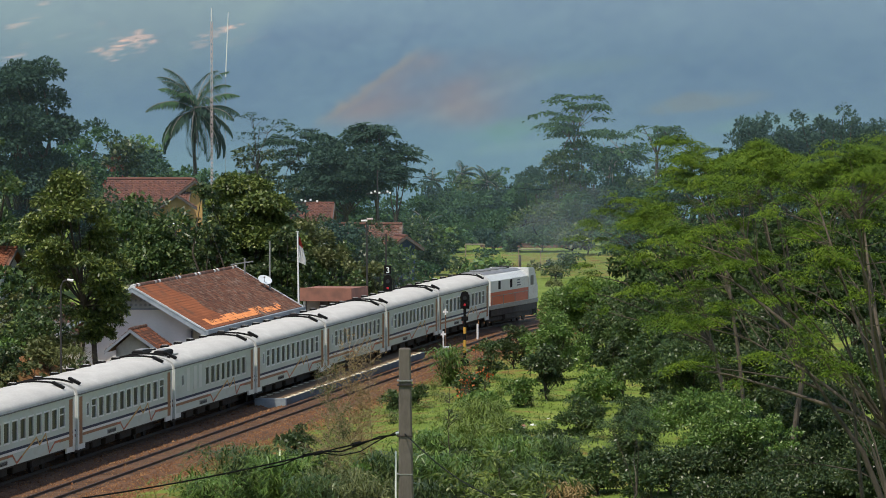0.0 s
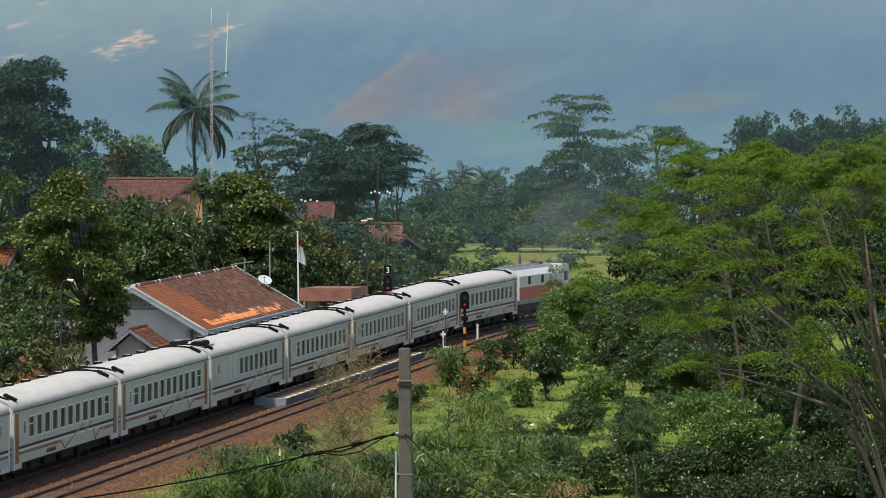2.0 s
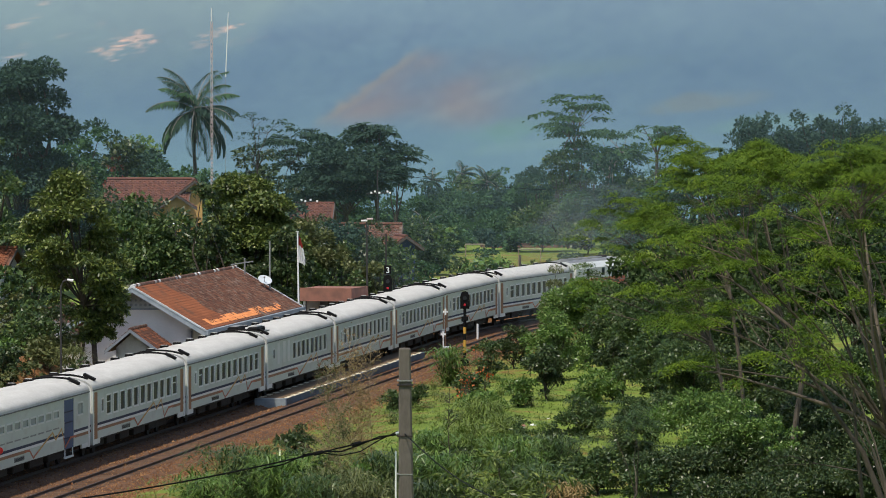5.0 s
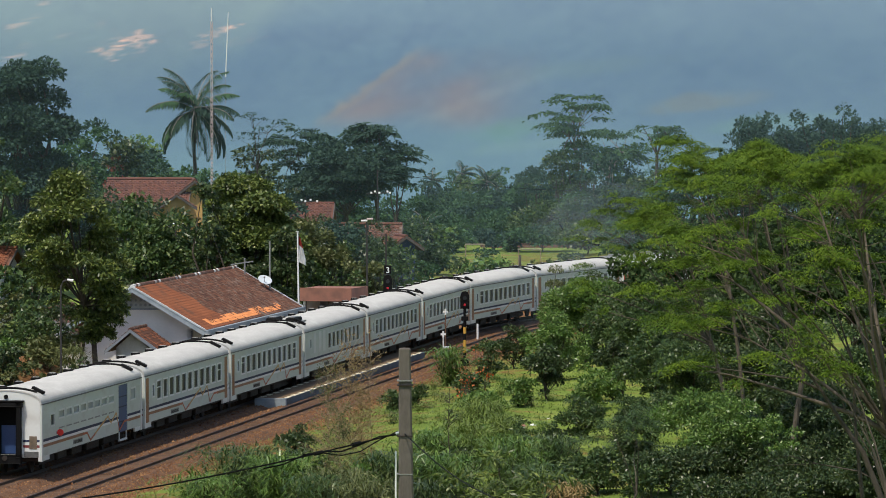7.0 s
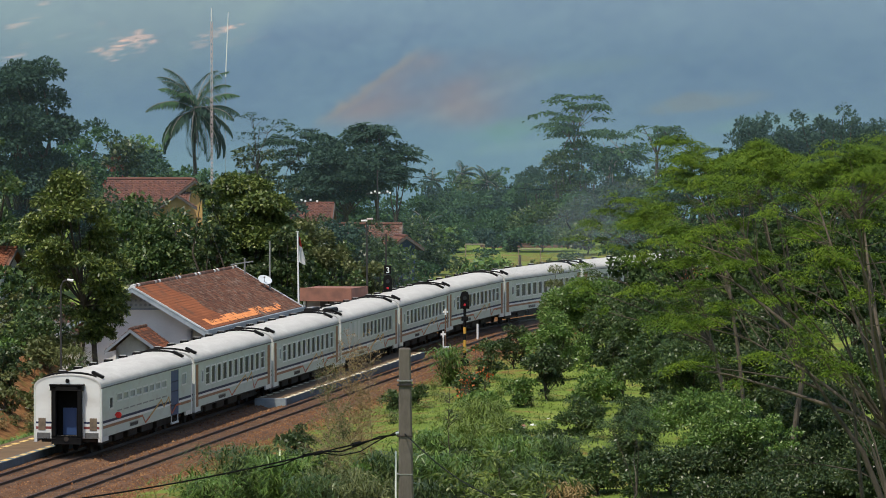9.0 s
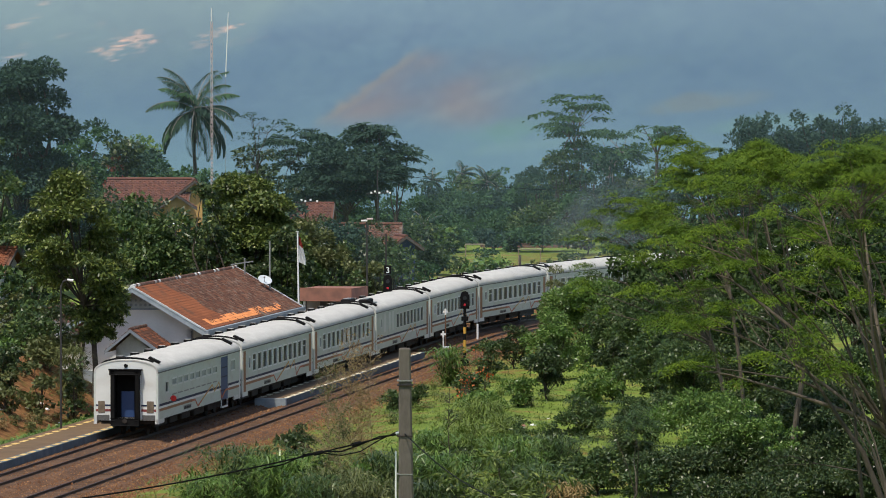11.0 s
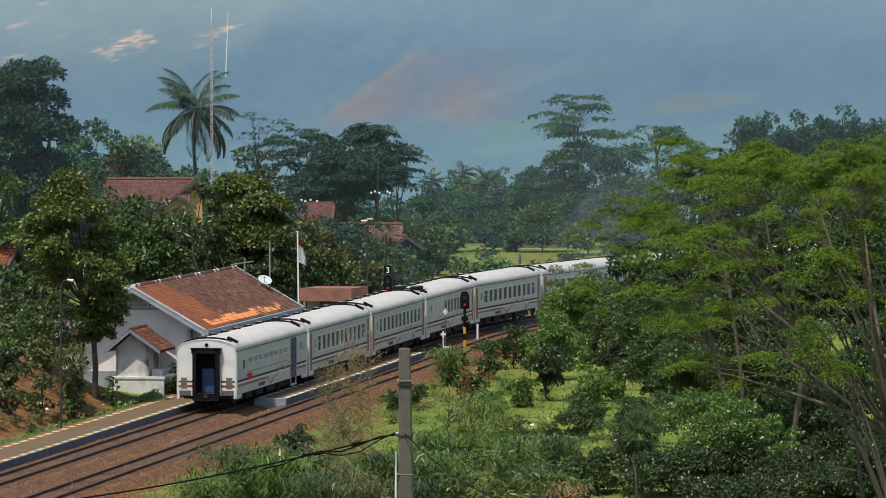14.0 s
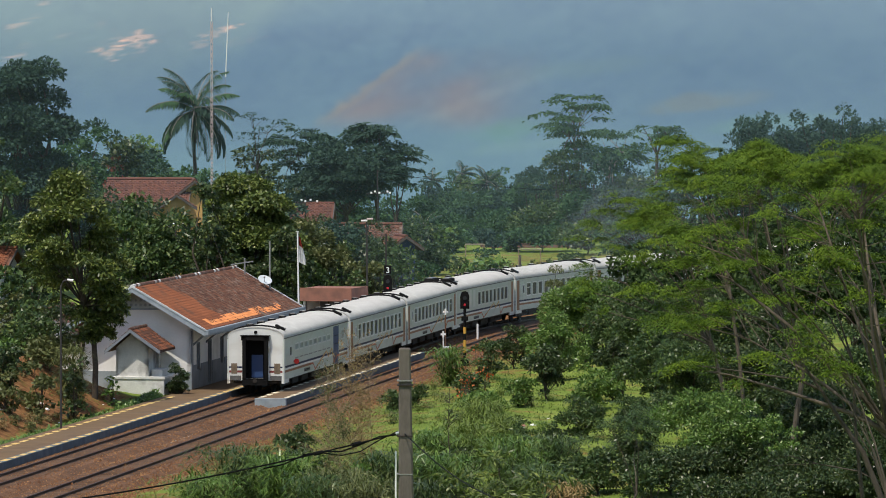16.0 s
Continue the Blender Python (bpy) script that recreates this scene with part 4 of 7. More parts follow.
def build_backdrop():
    nu, nv = 380, 150
    verts, cols = [], []
    for j in range(nv + 1):
        v = j / nv
        for i in range(nu + 1):
            u = i / nu * 2 - 1
            x = 330 * u + 1500 * u ** 5
            y = 2900 + 1000 * v + 60 * noise.noise(Vector((x * 0.012, v * 6, 1.0)))
            z = -75 + 190 * v + 260 * max(0.0, v - 0.8)
            verts.append((x, y, z))
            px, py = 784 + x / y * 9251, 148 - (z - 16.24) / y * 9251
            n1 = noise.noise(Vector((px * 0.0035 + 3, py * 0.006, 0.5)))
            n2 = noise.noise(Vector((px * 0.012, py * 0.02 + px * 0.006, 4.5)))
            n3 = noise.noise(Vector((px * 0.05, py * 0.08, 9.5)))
            # blue haze and daylight are painted into these hill colours
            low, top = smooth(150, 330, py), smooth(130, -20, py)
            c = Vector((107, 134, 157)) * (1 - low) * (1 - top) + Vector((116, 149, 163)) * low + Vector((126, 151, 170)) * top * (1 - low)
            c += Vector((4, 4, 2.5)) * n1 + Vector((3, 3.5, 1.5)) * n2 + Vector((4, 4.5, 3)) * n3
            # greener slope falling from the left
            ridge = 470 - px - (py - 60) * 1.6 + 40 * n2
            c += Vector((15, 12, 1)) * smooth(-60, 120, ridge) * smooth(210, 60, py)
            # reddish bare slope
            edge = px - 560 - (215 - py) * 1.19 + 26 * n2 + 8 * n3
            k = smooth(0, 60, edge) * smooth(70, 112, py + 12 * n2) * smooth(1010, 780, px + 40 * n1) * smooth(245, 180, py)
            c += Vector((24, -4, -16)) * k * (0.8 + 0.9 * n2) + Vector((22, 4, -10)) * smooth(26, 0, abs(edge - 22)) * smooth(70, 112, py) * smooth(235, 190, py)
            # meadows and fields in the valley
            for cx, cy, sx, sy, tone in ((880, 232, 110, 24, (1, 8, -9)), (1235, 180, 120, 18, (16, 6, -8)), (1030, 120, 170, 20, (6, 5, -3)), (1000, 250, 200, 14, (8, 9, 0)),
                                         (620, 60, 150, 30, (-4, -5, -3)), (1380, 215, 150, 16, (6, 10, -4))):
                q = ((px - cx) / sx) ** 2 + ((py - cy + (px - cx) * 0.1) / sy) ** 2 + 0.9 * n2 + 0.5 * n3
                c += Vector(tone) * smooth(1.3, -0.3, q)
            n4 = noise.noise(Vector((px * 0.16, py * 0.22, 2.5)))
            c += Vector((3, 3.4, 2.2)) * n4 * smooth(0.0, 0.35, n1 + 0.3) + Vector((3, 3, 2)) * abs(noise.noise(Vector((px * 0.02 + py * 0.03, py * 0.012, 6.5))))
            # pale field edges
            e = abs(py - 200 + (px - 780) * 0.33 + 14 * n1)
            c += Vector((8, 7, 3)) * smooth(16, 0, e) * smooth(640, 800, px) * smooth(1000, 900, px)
            # bare patches, with their sunlight painted in
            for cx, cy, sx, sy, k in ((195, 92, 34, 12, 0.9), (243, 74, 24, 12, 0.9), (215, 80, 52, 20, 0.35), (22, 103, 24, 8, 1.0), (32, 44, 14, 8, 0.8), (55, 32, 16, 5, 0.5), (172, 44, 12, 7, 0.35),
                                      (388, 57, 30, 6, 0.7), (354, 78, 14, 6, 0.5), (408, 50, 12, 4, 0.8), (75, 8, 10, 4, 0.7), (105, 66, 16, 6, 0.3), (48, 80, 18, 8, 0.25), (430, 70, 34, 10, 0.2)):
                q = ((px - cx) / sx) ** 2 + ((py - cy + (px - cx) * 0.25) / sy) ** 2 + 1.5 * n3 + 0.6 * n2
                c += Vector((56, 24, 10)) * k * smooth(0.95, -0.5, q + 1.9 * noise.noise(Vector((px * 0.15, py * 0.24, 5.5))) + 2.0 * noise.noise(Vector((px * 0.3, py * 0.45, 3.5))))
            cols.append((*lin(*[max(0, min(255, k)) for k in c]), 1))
    faces = [(j * (nu + 1) + i, j * (nu + 1) + i + 1, (j + 1) * (nu + 1) + i + 1, (j + 1) * (nu + 1) + i) for j in range(nv) for i in range(nu)]
    me = bpy.data.meshes.new("backdrop")
    me.from_pydata(verts, [], faces)
    at = me.attributes.new("hill_haze_color", "FLOAT_COLOR", "POINT")
    at.data.foreach_set("color", [k for c in cols for k in c])
    m = bpy.data.materials.new("hazy_hillside_glow")
    m.use_nodes = True
    n = m.node_tree.nodes
    b = n["Principled BSDF"]
    # black base: the slope only glows, in its painted haze and daylight
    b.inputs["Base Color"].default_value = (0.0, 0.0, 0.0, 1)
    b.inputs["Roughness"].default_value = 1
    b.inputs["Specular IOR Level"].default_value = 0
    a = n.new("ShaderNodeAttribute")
    a.attribute_name = "hill_haze_color"
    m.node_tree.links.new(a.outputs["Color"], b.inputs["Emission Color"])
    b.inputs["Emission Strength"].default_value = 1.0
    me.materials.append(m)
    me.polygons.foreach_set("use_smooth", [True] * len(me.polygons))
    tagged(new("backdrop", me), "glowing backdrop of hillsides painted with blue haze and bare reddish slopes", "hills", kind="structure")


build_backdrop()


# ---- plants ----
def leaf_mesh(name, c, axis, normal, length, width, mat, bend=0.15):
    """One mesh of many leaves: each a folded four-cornered blade from its stem point c along axis."""
    n = len(c)
    axis = axis / np.linalg.norm(axis, axis=1, keepdims=True)
    side = np.cross(axis, normal)
    side /= np.linalg.norm(side, axis=1, keepdims=True) + 1e-9
    up = np.cross(side, axis)
    l, w = length[:, None], width[:, None]
    v = np.empty((n, 4, 3))
    v[:, 0] = c
    v[:, 1] = c + axis * l * 0.5 + side * w * 0.5 + up * l * bend * 0.3
    v[:, 2] = c + axis * l - up * l * bend
    v[:, 3] = c + axis * l * 0.5 - side * w * 0.5 + up * l * bend * 0.3
    me = bpy.data.meshes.new(name)
    me.vertices.add(n * 4)
    me.vertices.foreach_set("co", v.astype(np.float32).ravel())
    me.loops.add(n * 4)
    me.loops.foreach_set("vertex_index", np.arange(n * 4, dtype=np.int32))
    me.polygons.add(n)
    me.polygons.foreach_set("loop_start", np.arange(0, n * 4, 4, dtype=np.int32))
    me.update(calc_edges=True)
    me.materials.append(mat)
    return me


def unit(rng, n):
    v = rng.normal(size=(n, 3))
    return v / np.linalg.norm(v, axis=1, keepdims=True)


def clump_leaves(rng, centres, radii, per, leaf, aspect, up=0.7, droop=0.2):
    """Leaves over the outer shells of clumps."""
    cs, ax, nm = [], [], []
    for c, r in zip(centres, radii):
        k = max(4, int(per * r[0] * max(r[1], r[2]) * rng.uniform(0.75, 1.25)))
        d = unit(rng, k)
        d[:, 2] = np.where(d[:, 2] < -0.2, -d[:, 2] * rng.uniform(0.2, 1, k), d[:, 2])
        rad = rng.uniform(0.45, 1.0, k) ** 0.5
        cs.append(c + d * r * rad[:, None])
        a = d + unit(rng, k) * 0.9
        a[:, 2] -= droop
        ax.append(a)
        nm.append(d * 0.6 + unit(rng, k) * 0.7 + np.array([0, 0, up]))
    c, a, m = np.vstack(cs), np.vstack(ax), np.vstack(nm)
    ln = leaf * rng.uniform(0.6, 1.35, len(c))
    return c, a, m, ln, ln * aspect


def limbs(bm, p, targets, r, rng, n=6, sag=0.15):
    for q, k in targets:
        p, q = Vector(p), Vector(q)
        mid = p.lerp(q, 0.5) + Vector((rng.uniform(-1, 1), rng.uniform(-1, 1), rng.uniform(0, 1))) * (q - p).length * sag
        pts = [p, p.lerp(mid, 0.5) * 0.5 + p.lerp(mid, 0.5) * 0.5, mid, mid.lerp(q, 0.5), q]
        tube(pts, [r * k, r * k * 0.8, r * k * 0.6, r * k * 0.4, r * k * 0.15], n, bm)
    return bm


def broad_tree(x, y, top, r, mat, label, leaf=0.3, low=0.3, clumps=22, per=42, aspect=0.6, seed=0, bark=None, name="tree", category="tree",
               trunk=0.02, spread=1.0, flat=0.75, droop=0.2, group="", bare_limbs=0, up=0.7):
    rng = np.random.default_rng(seed * 7 + 13)
    g = ground_z(x, y) - 0.1
    h = top - g
    z0 = h * low
    r *= 1.14
    t = thing(name, label, category, Matrix.Translation((x, y, g)), group)
    cen, rad = [], []
    half = (h - z0) / 2
    for i in range(clumps):
        d = unit(rng, 1)[0]
        f = rng.uniform(0.35, 0.82)
        cr = r * rng.uniform(0.24, 0.42) * (1.15 - 0.3 * abs(d[2]))
        c = np.array([d[0] * (r - cr * 0.7) * f * 1.2 * spread, d[1] * (r - cr * 0.7) * f * 1.2 * spread, z0 + half + d[2] * (half - cr * flat * 0.8) * min(1, f * 1.3)])
        cen.append(c)
        rad.append(np.array([cr, cr, cr * flat]))
    # fill the wanted height and width
    hi = max(k[2] + q[2] * 0.95 for k, q in zip(cen, rad))
    lo = min(k[2] - q[2] * 0.6 for k, q in zip(cen, rad))
    wide = np.mean([max(s * k[i] + q[0] for k, q in zip(cen, rad)) for i in (0,) for s in (1, -1)])
    for k in cen:
        k[2] = z0 + (k[2] - lo) * (h - z0) / (hi - lo)
        k[:2] *= min(1.35, r / wide)
    c, a, m, ln, w = clump_leaves(rng, cen, rad, per / (leaf * leaf) * (0.72 if y < 340 else 0.53), leaf * (0.84 if y < 340 else 0.92), aspect, droop=droop, up=up)
    part_ob = new("crown", leaf_mesh("crown", c, a, m, ln, w, mat))
    part_ob.parent = t
    bm = bmesh.new()
    tr = max(0.05, h * trunk)
    fork = Vector((rng.uniform(-.05, .05) * h, rng.uniform(-.05, .05) * h, max(z0 * 0.9, h * 0.12)))
    tube([(0, 0, -0.3), fork * 0.5, fork, fork + Vector((0, 0, half))], [tr * 1.25, tr, tr * 0.85, tr * 0.4], 8, bm)
    pr = random.Random(seed)
    limbs(bm, fork, [(Vector(cen[i]), 0.5) for i in range(0, len(cen), 2)], tr, pr)
    for i in range(bare_limbs):
        e = Vector(cen[pr.randrange(len(cen))]) * 1.05
        limbs(bm, fork + Vector((0, 0, half * 0.3)), [(e, 0.35)], tr, pr)
    part("trunk", bm, bark or BARK, t, smooth=True)
    return t


def plate_tree(x, y, top, r, mat, label, plates=60, drop=3.0, layers=3, per=190, leaf=0.2, seed=0, plate=1.2, bark=None, gap=1.2, trunk=0.16,
               fork=0.35, lean=(0, 0), centre=(0, 0), name="tree", category="tree", arc=(0, math.tau), inner=0.05, spray=(1.2, 1.0, 0.06, 0.25), fall=2, boughs=5):
    """A tree whose feathery leaves lie in flat tiers at the ends of rising limbs."""
    rng = np.random.default_rng(seed + 101)
    g = ground_z(x, y) - 0.1
    h = top - g
    t = thing(name, label, category, Matrix.Translation((x, y, g)))
    cs, ax, nm, ends = [], [], [], []
    for i in range(plates):
        q = math.sqrt(rng.uniform(inner, 1))
        ang = rng.uniform(*arc)
        lay = int(layers * rng.random() ** 1.5)
        q *= 1 - 0.1 * lay
        px, py = centre[0] + math.cos(ang) * q * r, centre[1] + math.sin(ang) * q * r
        pz = h - 0.2 - drop * q ** fall - lay * gap * rng.uniform(0.6, 1.3) + rng.uniform(-0.25, 0.25)
        pr = plate * rng.uniform(0.55, 1.25)
        k = int(per * pr * pr)
        rr, aa = np.sqrt(rng.uniform(0, 1, k)), rng.uniform(0, math.tau, k)
        tw = ang + rng.normal(0, 0.5)
        u, v = np.cos(aa) * rr * pr * spray[0], np.sin(aa) * rr * pr * spray[1]
        ragged = 1 + 0.25 * np.sin(u * 7 + i) * np.sin(v * 9 + i * 2)
        u, v = u * ragged, v * ragged
        sag = spray[3] * (np.maximum(0, u / (pr * spray[0])) ** 2 * pr * spray[0] + 0.5 * rr ** 2 * pr * spray[1])
        z = pz + rng.normal(0, spray[2], k) + 0.06 * np.sin(u * 5 + i) - sag
        cs.append(np.stack([px + math.cos(tw) * u - math.sin(tw) * v, py + math.sin(tw) * u + math.cos(tw) * v, z], 1))
        ax.append(np.stack([math.cos(tw) + rng.normal(0, .7, k), math.sin(tw) + rng.normal(0, .7, k), rng.normal(-0.25, 0.25, k)], 1))
        nm.append(np.stack([rng.normal(0, .35, k), rng.normal(-0.15, .35, k), np.ones(k)], 1))
        ends.append(Vector((px, py, pz - 0.12)))
    c, a, m = np.vstack(cs), np.vstack(ax), np.vstack(nm)
    ln = leaf * rng.uniform(0.6, 1.4, len(c))
    ob = new("crown", leaf_mesh("crown", c, a, m, ln, ln * 0.42, mat, 0.2))
    ob.parent = t
    bm = bmesh.new()
    fk = Vector((lean[0], lean[1], h * fork))
    tube([(0, 0, -0.3), fk * 0.55 + Vector((lean[0] * -0.1, 0, 0)), fk], [trunk * 1.2, trunk, trunk * 0.85], 8, bm)
    pr = random.Random(seed)
    mains = []
    for e in ends[::max(1, len(ends) // boughs)]:
        p1 = fk.lerp(e, 0.6) + Vector((pr.uniform(-.02, .02) * h, 0, pr.uniform(0.01, 0.06) * h))
        k = 1 if boughs < 6 else pr.uniform(0.5, 0.95)
        tube([fk, fk.lerp(p1, 0.3) + Vector((pr.uniform(-.02, .02) * h, 0, 0.03 * h)), fk.lerp(p1, 0.65) + Vector((0, 0, 0.02 * h)), p1, p1.lerp(e, 0.5), e],
             [trunk * 0.5 * k, trunk * 0.42 * k, trunk * 0.36 * k, trunk * 0.28 * k, trunk * 0.2 * k, 0.012], 6, bm)
        mains.append(p1)
    for e in ends:
        b = min(mains, key=lambda k: (k - e).length)
        limbs(bm, b, [(e, 0.22)], trunk, pr, 4, 0.08)
    part("trunk", bm, bark or BARK, t, smooth=True)
    return t


def feather_tree(x, y, top, r, depth, label, mat, seed=0, tiers=7, space=1.35, tuft=0.85, leaf=0.12, per=520, lean=(0, 0), centre=(0, 0),
                 fork=0.45, trunk=0.14, boughs=11, round_top=0.5, inner=0.25):
    """An umbrella of many small drooping sprays on the outside of a dome, carried by long arching limbs."""
    rng = np.random.default_rng(seed + 900)
    g = ground_z(x, y) - 0.1
    h = top - g
    t = thing("tree", label, "tree", Matrix.Translation((x, y, g)))
    spots = []
    for k in range(tiers):
        f = k / max(1, tiers - 1)
        rad = r * (round_top + (1 - round_top) * math.sin(min(1, 0.12 + f * 1.1) * math.pi / 2)) * (1 if f < 0.75 else 1 - 0.5 * (f - 0.75))
        z = h - 0.25 - depth * f ** 1.25
        n = max(4, int(math.tau * rad / (space * (0.85 + 0.9 * f) if k else space * 0.7)))
        a0 = rng.uniform(0, math.tau)
        for i in range(n):
            a = a0 + (i + rng.uniform(-0.4, 0.4)) * math.tau / n
            q = rad * rng.uniform(0.78, 1.08)
            spots.append((centre[0] + math.cos(a) * q, centre[1] + math.sin(a) * q, z + min(0.12, rng.normal(0, depth / tiers * 0.42)), a))
        for i in range(int(n * (1.9 if k == 0 else 1.1 if k == 1 else inner))):
            a, q = rng.uniform(0, math.tau), rad * math.sqrt(rng.uniform(0.02, 0.6))
            spots.append((centre[0] + math.cos(a) * q, centre[1] + math.sin(a) * q, z + rng.normal(0, 0.3) + 0.2, a))
    cs, ax, nm = [], [], []
    for i, (px, py, pz, ang) in enumerate(spots):
        pr = tuft * rng.uniform(0.55, 1.3)
        # a spray: several long, nearly level twigs that fan outwards, each fringed with leaflets
        twigs = int(rng.integers(7, 11))
        for _ in range(twigs):
            b = ang + rng.normal(0, 1.0)
            ln = pr * rng.uniform(0.9, 1.9)
            k = int(per * pr * pr / twigs)
            f = rng.uniform(0, 1, k)
            side = rng.normal(0, 0.13, k) * pr * (1.15 - 0.5 * f)
            z = pz + rng.normal(0, 0.07) + rng.uniform(0.0, 0.12) * ln * np.sin(f * math.pi * 0.8) - rng.uniform(0.1, 0.26) * ln * f ** 2 - 0.3 * np.abs(side) + rng.normal(0, 0.02, k)
            d = np.array([math.cos(b), math.sin(b)])
            cs.append(np.stack([px + d[0] * (f - 0.35) * ln - d[1] * side, py + d[1] * (f - 0.35) * ln + d[0] * side, z], 1))
            sg = np.sign(side)
            ax.append(np.stack([d[0] * 0.6 - d[1] * sg + rng.normal(0, .3, k), d[1] * 0.6 + d[0] * sg + rng.normal(0, .3, k), rng.normal(-0.2, 0.2, k)], 1))
            nm.append(np.stack([rng.normal(0, .25, k), rng.normal(-0.1, .25, k), np.ones(k)], 1))
    c, a, m = np.vstack(cs), np.vstack(ax), np.vstack(nm)
    ln = leaf * rng.uniform(0.6, 1.4, len(c))
    ob = new("crown", leaf_mesh("crown", c, a, m, ln, ln * 0.3, mat, 0.2))
    ob.parent = t
    bm = bmesh.new()
    fk = Vector((lean[0], lean[1], h * fork))
    tube([(0, 0, -0.3), fk * 0.55 + Vector((lean[0] * -0.1, 0, 0)), fk], [trunk * 1.2, trunk, trunk * 0.85], 8, bm)
    pr = random.Random(seed)
    ends = [Vector(k[:3]) - Vector((0, 0, 0.1)) for k in spots]
    outer = [k for k in ends if math.hypot(k.x - fk.x, k.y - fk.y) > 0.55 * r] or ends
    mains = []
    for i in range(boughs):
        e = outer[int((i + 0.5) * len(outer) / boughs)]
        out = Vector((e.x - fk.x, e.y - fk.y, 0))
        p0 = fk * pr.uniform(0.88, 1.0)
        p1 = p0 + out * 0.2 + Vector((0, 0, (e.z - p0.z) * 0.3))
        p2 = p0 + out * 0.5 + Vector((pr.uniform(-.2, .2), pr.uniform(-.2, .2), (e.z - p0.z) * 0.62))
        p3 = p0 + out * 0.78 + Vector((pr.uniform(-.2, .2), pr.uniform(-.2, .2), (e.z - p0.z) * 0.9))
        w = trunk * pr.uniform(0.38, 0.7)
        tube([p0, p1, p2, p3, e], [w, w * 0.8, w * 0.55, w * 0.35, 0.012], 6, bm)
        for a, b in ((p0, p1), (p1, p2), (p2, p3)):
            mains += [a.lerp(b, f) for f in (0.15, 0.4, 0.65, 0.9)]
    for e in ends:
        b = min(mains, key=lambda k: (k - e).length * pr.uniform(0.8, 1.25) + 0.8 * max(0, k.z - e.z + 0.35))
        limbs(bm, b, [(e, 0.13)], trunk, pr, 4, 0.1)
    part("trunk", bm, BARK_TAN, t, smooth=True)
    return t


def palm(x, y, crown_z, frond, label, fronds=40, seed=3, name="palm_tree", category="palm"):
    rng = np.random.default_rng(seed)
    g = ground_z(x, y) - 0.1
    h = crown_z - g
    t = thing(name, label, category, Matrix.Translation((x, y, g)))
    part("trunk", tube([(0.4, 0, -0.3), (0.15, 0, h * 0.4), (-0.1, 0, h * 0.75), (0, 0, h)], [0.22, 0.16, 0.13, 0.15], 10), BARK, t, smooth=True)
    rise = rng.permutation(np.linspace(-0.8, 1.4, fronds))
    for i in range(fronds):
        ang = i * 2.39996 + rng.uniform(-0.2, 0.2)
        el = rise[i]
        L = frond * rng.uniform(0.8, 1.1)
        pts = []
        p = np.array([0.0, 0, h])
        e = el
        for k in range(13):
            pts.append(p.copy())
            d = np.array([math.cos(ang) * math.cos(e), math.sin(ang) * math.cos(e), math.sin(e)])
            p = p + d * L / 12
            e -= 0.055 + 0.125 * (k / 12)
        pts = np.array(pts)
        c, a, m, ln = [], [], [], []
        for k in range(52):
            f = 0.12 + 0.88 * k / 52
            i0 = min(11, int(f * 12))
            b = pts[i0] + (pts[i0 + 1] - pts[i0]) * (f * 12 - i0)
            d = pts[i0 + 1] - pts[i0]
            d /= np.linalg.norm(d)
            sd = np.cross(d, [0, 0, 1.0])
            sd /= np.linalg.norm(sd) + 1e-6
            for s in (-1, 1):
                c.append(b)
                a.append(d * 0.75 + sd * s + np.array([0, 0, -0.5]) + rng.normal(0, .12, 3))
                m.append(np.array([0, 0, 1.0]) + sd * s * 0.4)
                ln.append(frond * 0.25 * math.sin(math.pi * min(1, f * 0.85 + 0.12)) * rng.uniform(0.8, 1.15))
        ln = np.array(ln)
        ob = new("frond", leaf_mesh("frond", np.array(c), np.array(a), np.array(m), ln, np.full(len(ln), 0.1), LEAF_HAZE_BLUE if i % 4 else LEAF_FAR_HAZE, 0.25))
        ob.parent = t
        bm = tube([tuple(q) for q in pts], list(np.linspace(0.05, 0.01, len(pts))), 4)
        part("rib", bm, BARK_PALE, ob)
    return t


def blade_bush(x, y, top, r, mat, label, n=160, width=0.06, seed=0, name="bush", category="shrub", low=0.0, stems=8):
    """Long arching leaves from many stems."""
    rng = np.random.default_rng(seed + 500)
    g = ground_z(x, y) - 0.05
    h = top - g
    t = thing(name, label, category, Matrix.Translation((x, y, g)))
    base = np.stack([rng.normal(0, r * 0.5, n * 6), rng.normal(0, r * 0.5, n * 6), rng.uniform(low, 0.85, n * 6) * h], 1)
    base[:, :2] *= (0.5 + 0.6 * np.clip(base[:, 2:3] / h, 0, 1))
    a = np.concatenate([base[:, :2] / r + rng.normal(0, .7, (n * 6, 2)), rng.uniform(0.1, 1.2, (n * 6, 1))], 1)
    m = np.concatenate([rng.normal(0, .3, (n * 6, 2)), np.ones((n * 6, 1))], 1)
    ln = rng.uniform(0.35, 0.8, n * 6) * min(1.0, h * 0.5)
    ob = new("crown", leaf_mesh("crown", base, a, m, ln, np.full(len(ln), width) * rng.uniform(.6, 1.3, len(ln)), mat, 0.5))
    ob.parent = t
    pr = random.Random(seed)
    for i in range(stems):
        e = Vector((pr.gauss(0, r * .45), pr.gauss(0, r * .45), h * pr.uniform(.6, .9)))
        part("stem", tube([(e.x * .3, e.y * .3, -0.1), (e.x * .6, e.y * .6, e.z * .6), e], [0.03, 0.022, 0.008], 5), BARK, t)
    return t


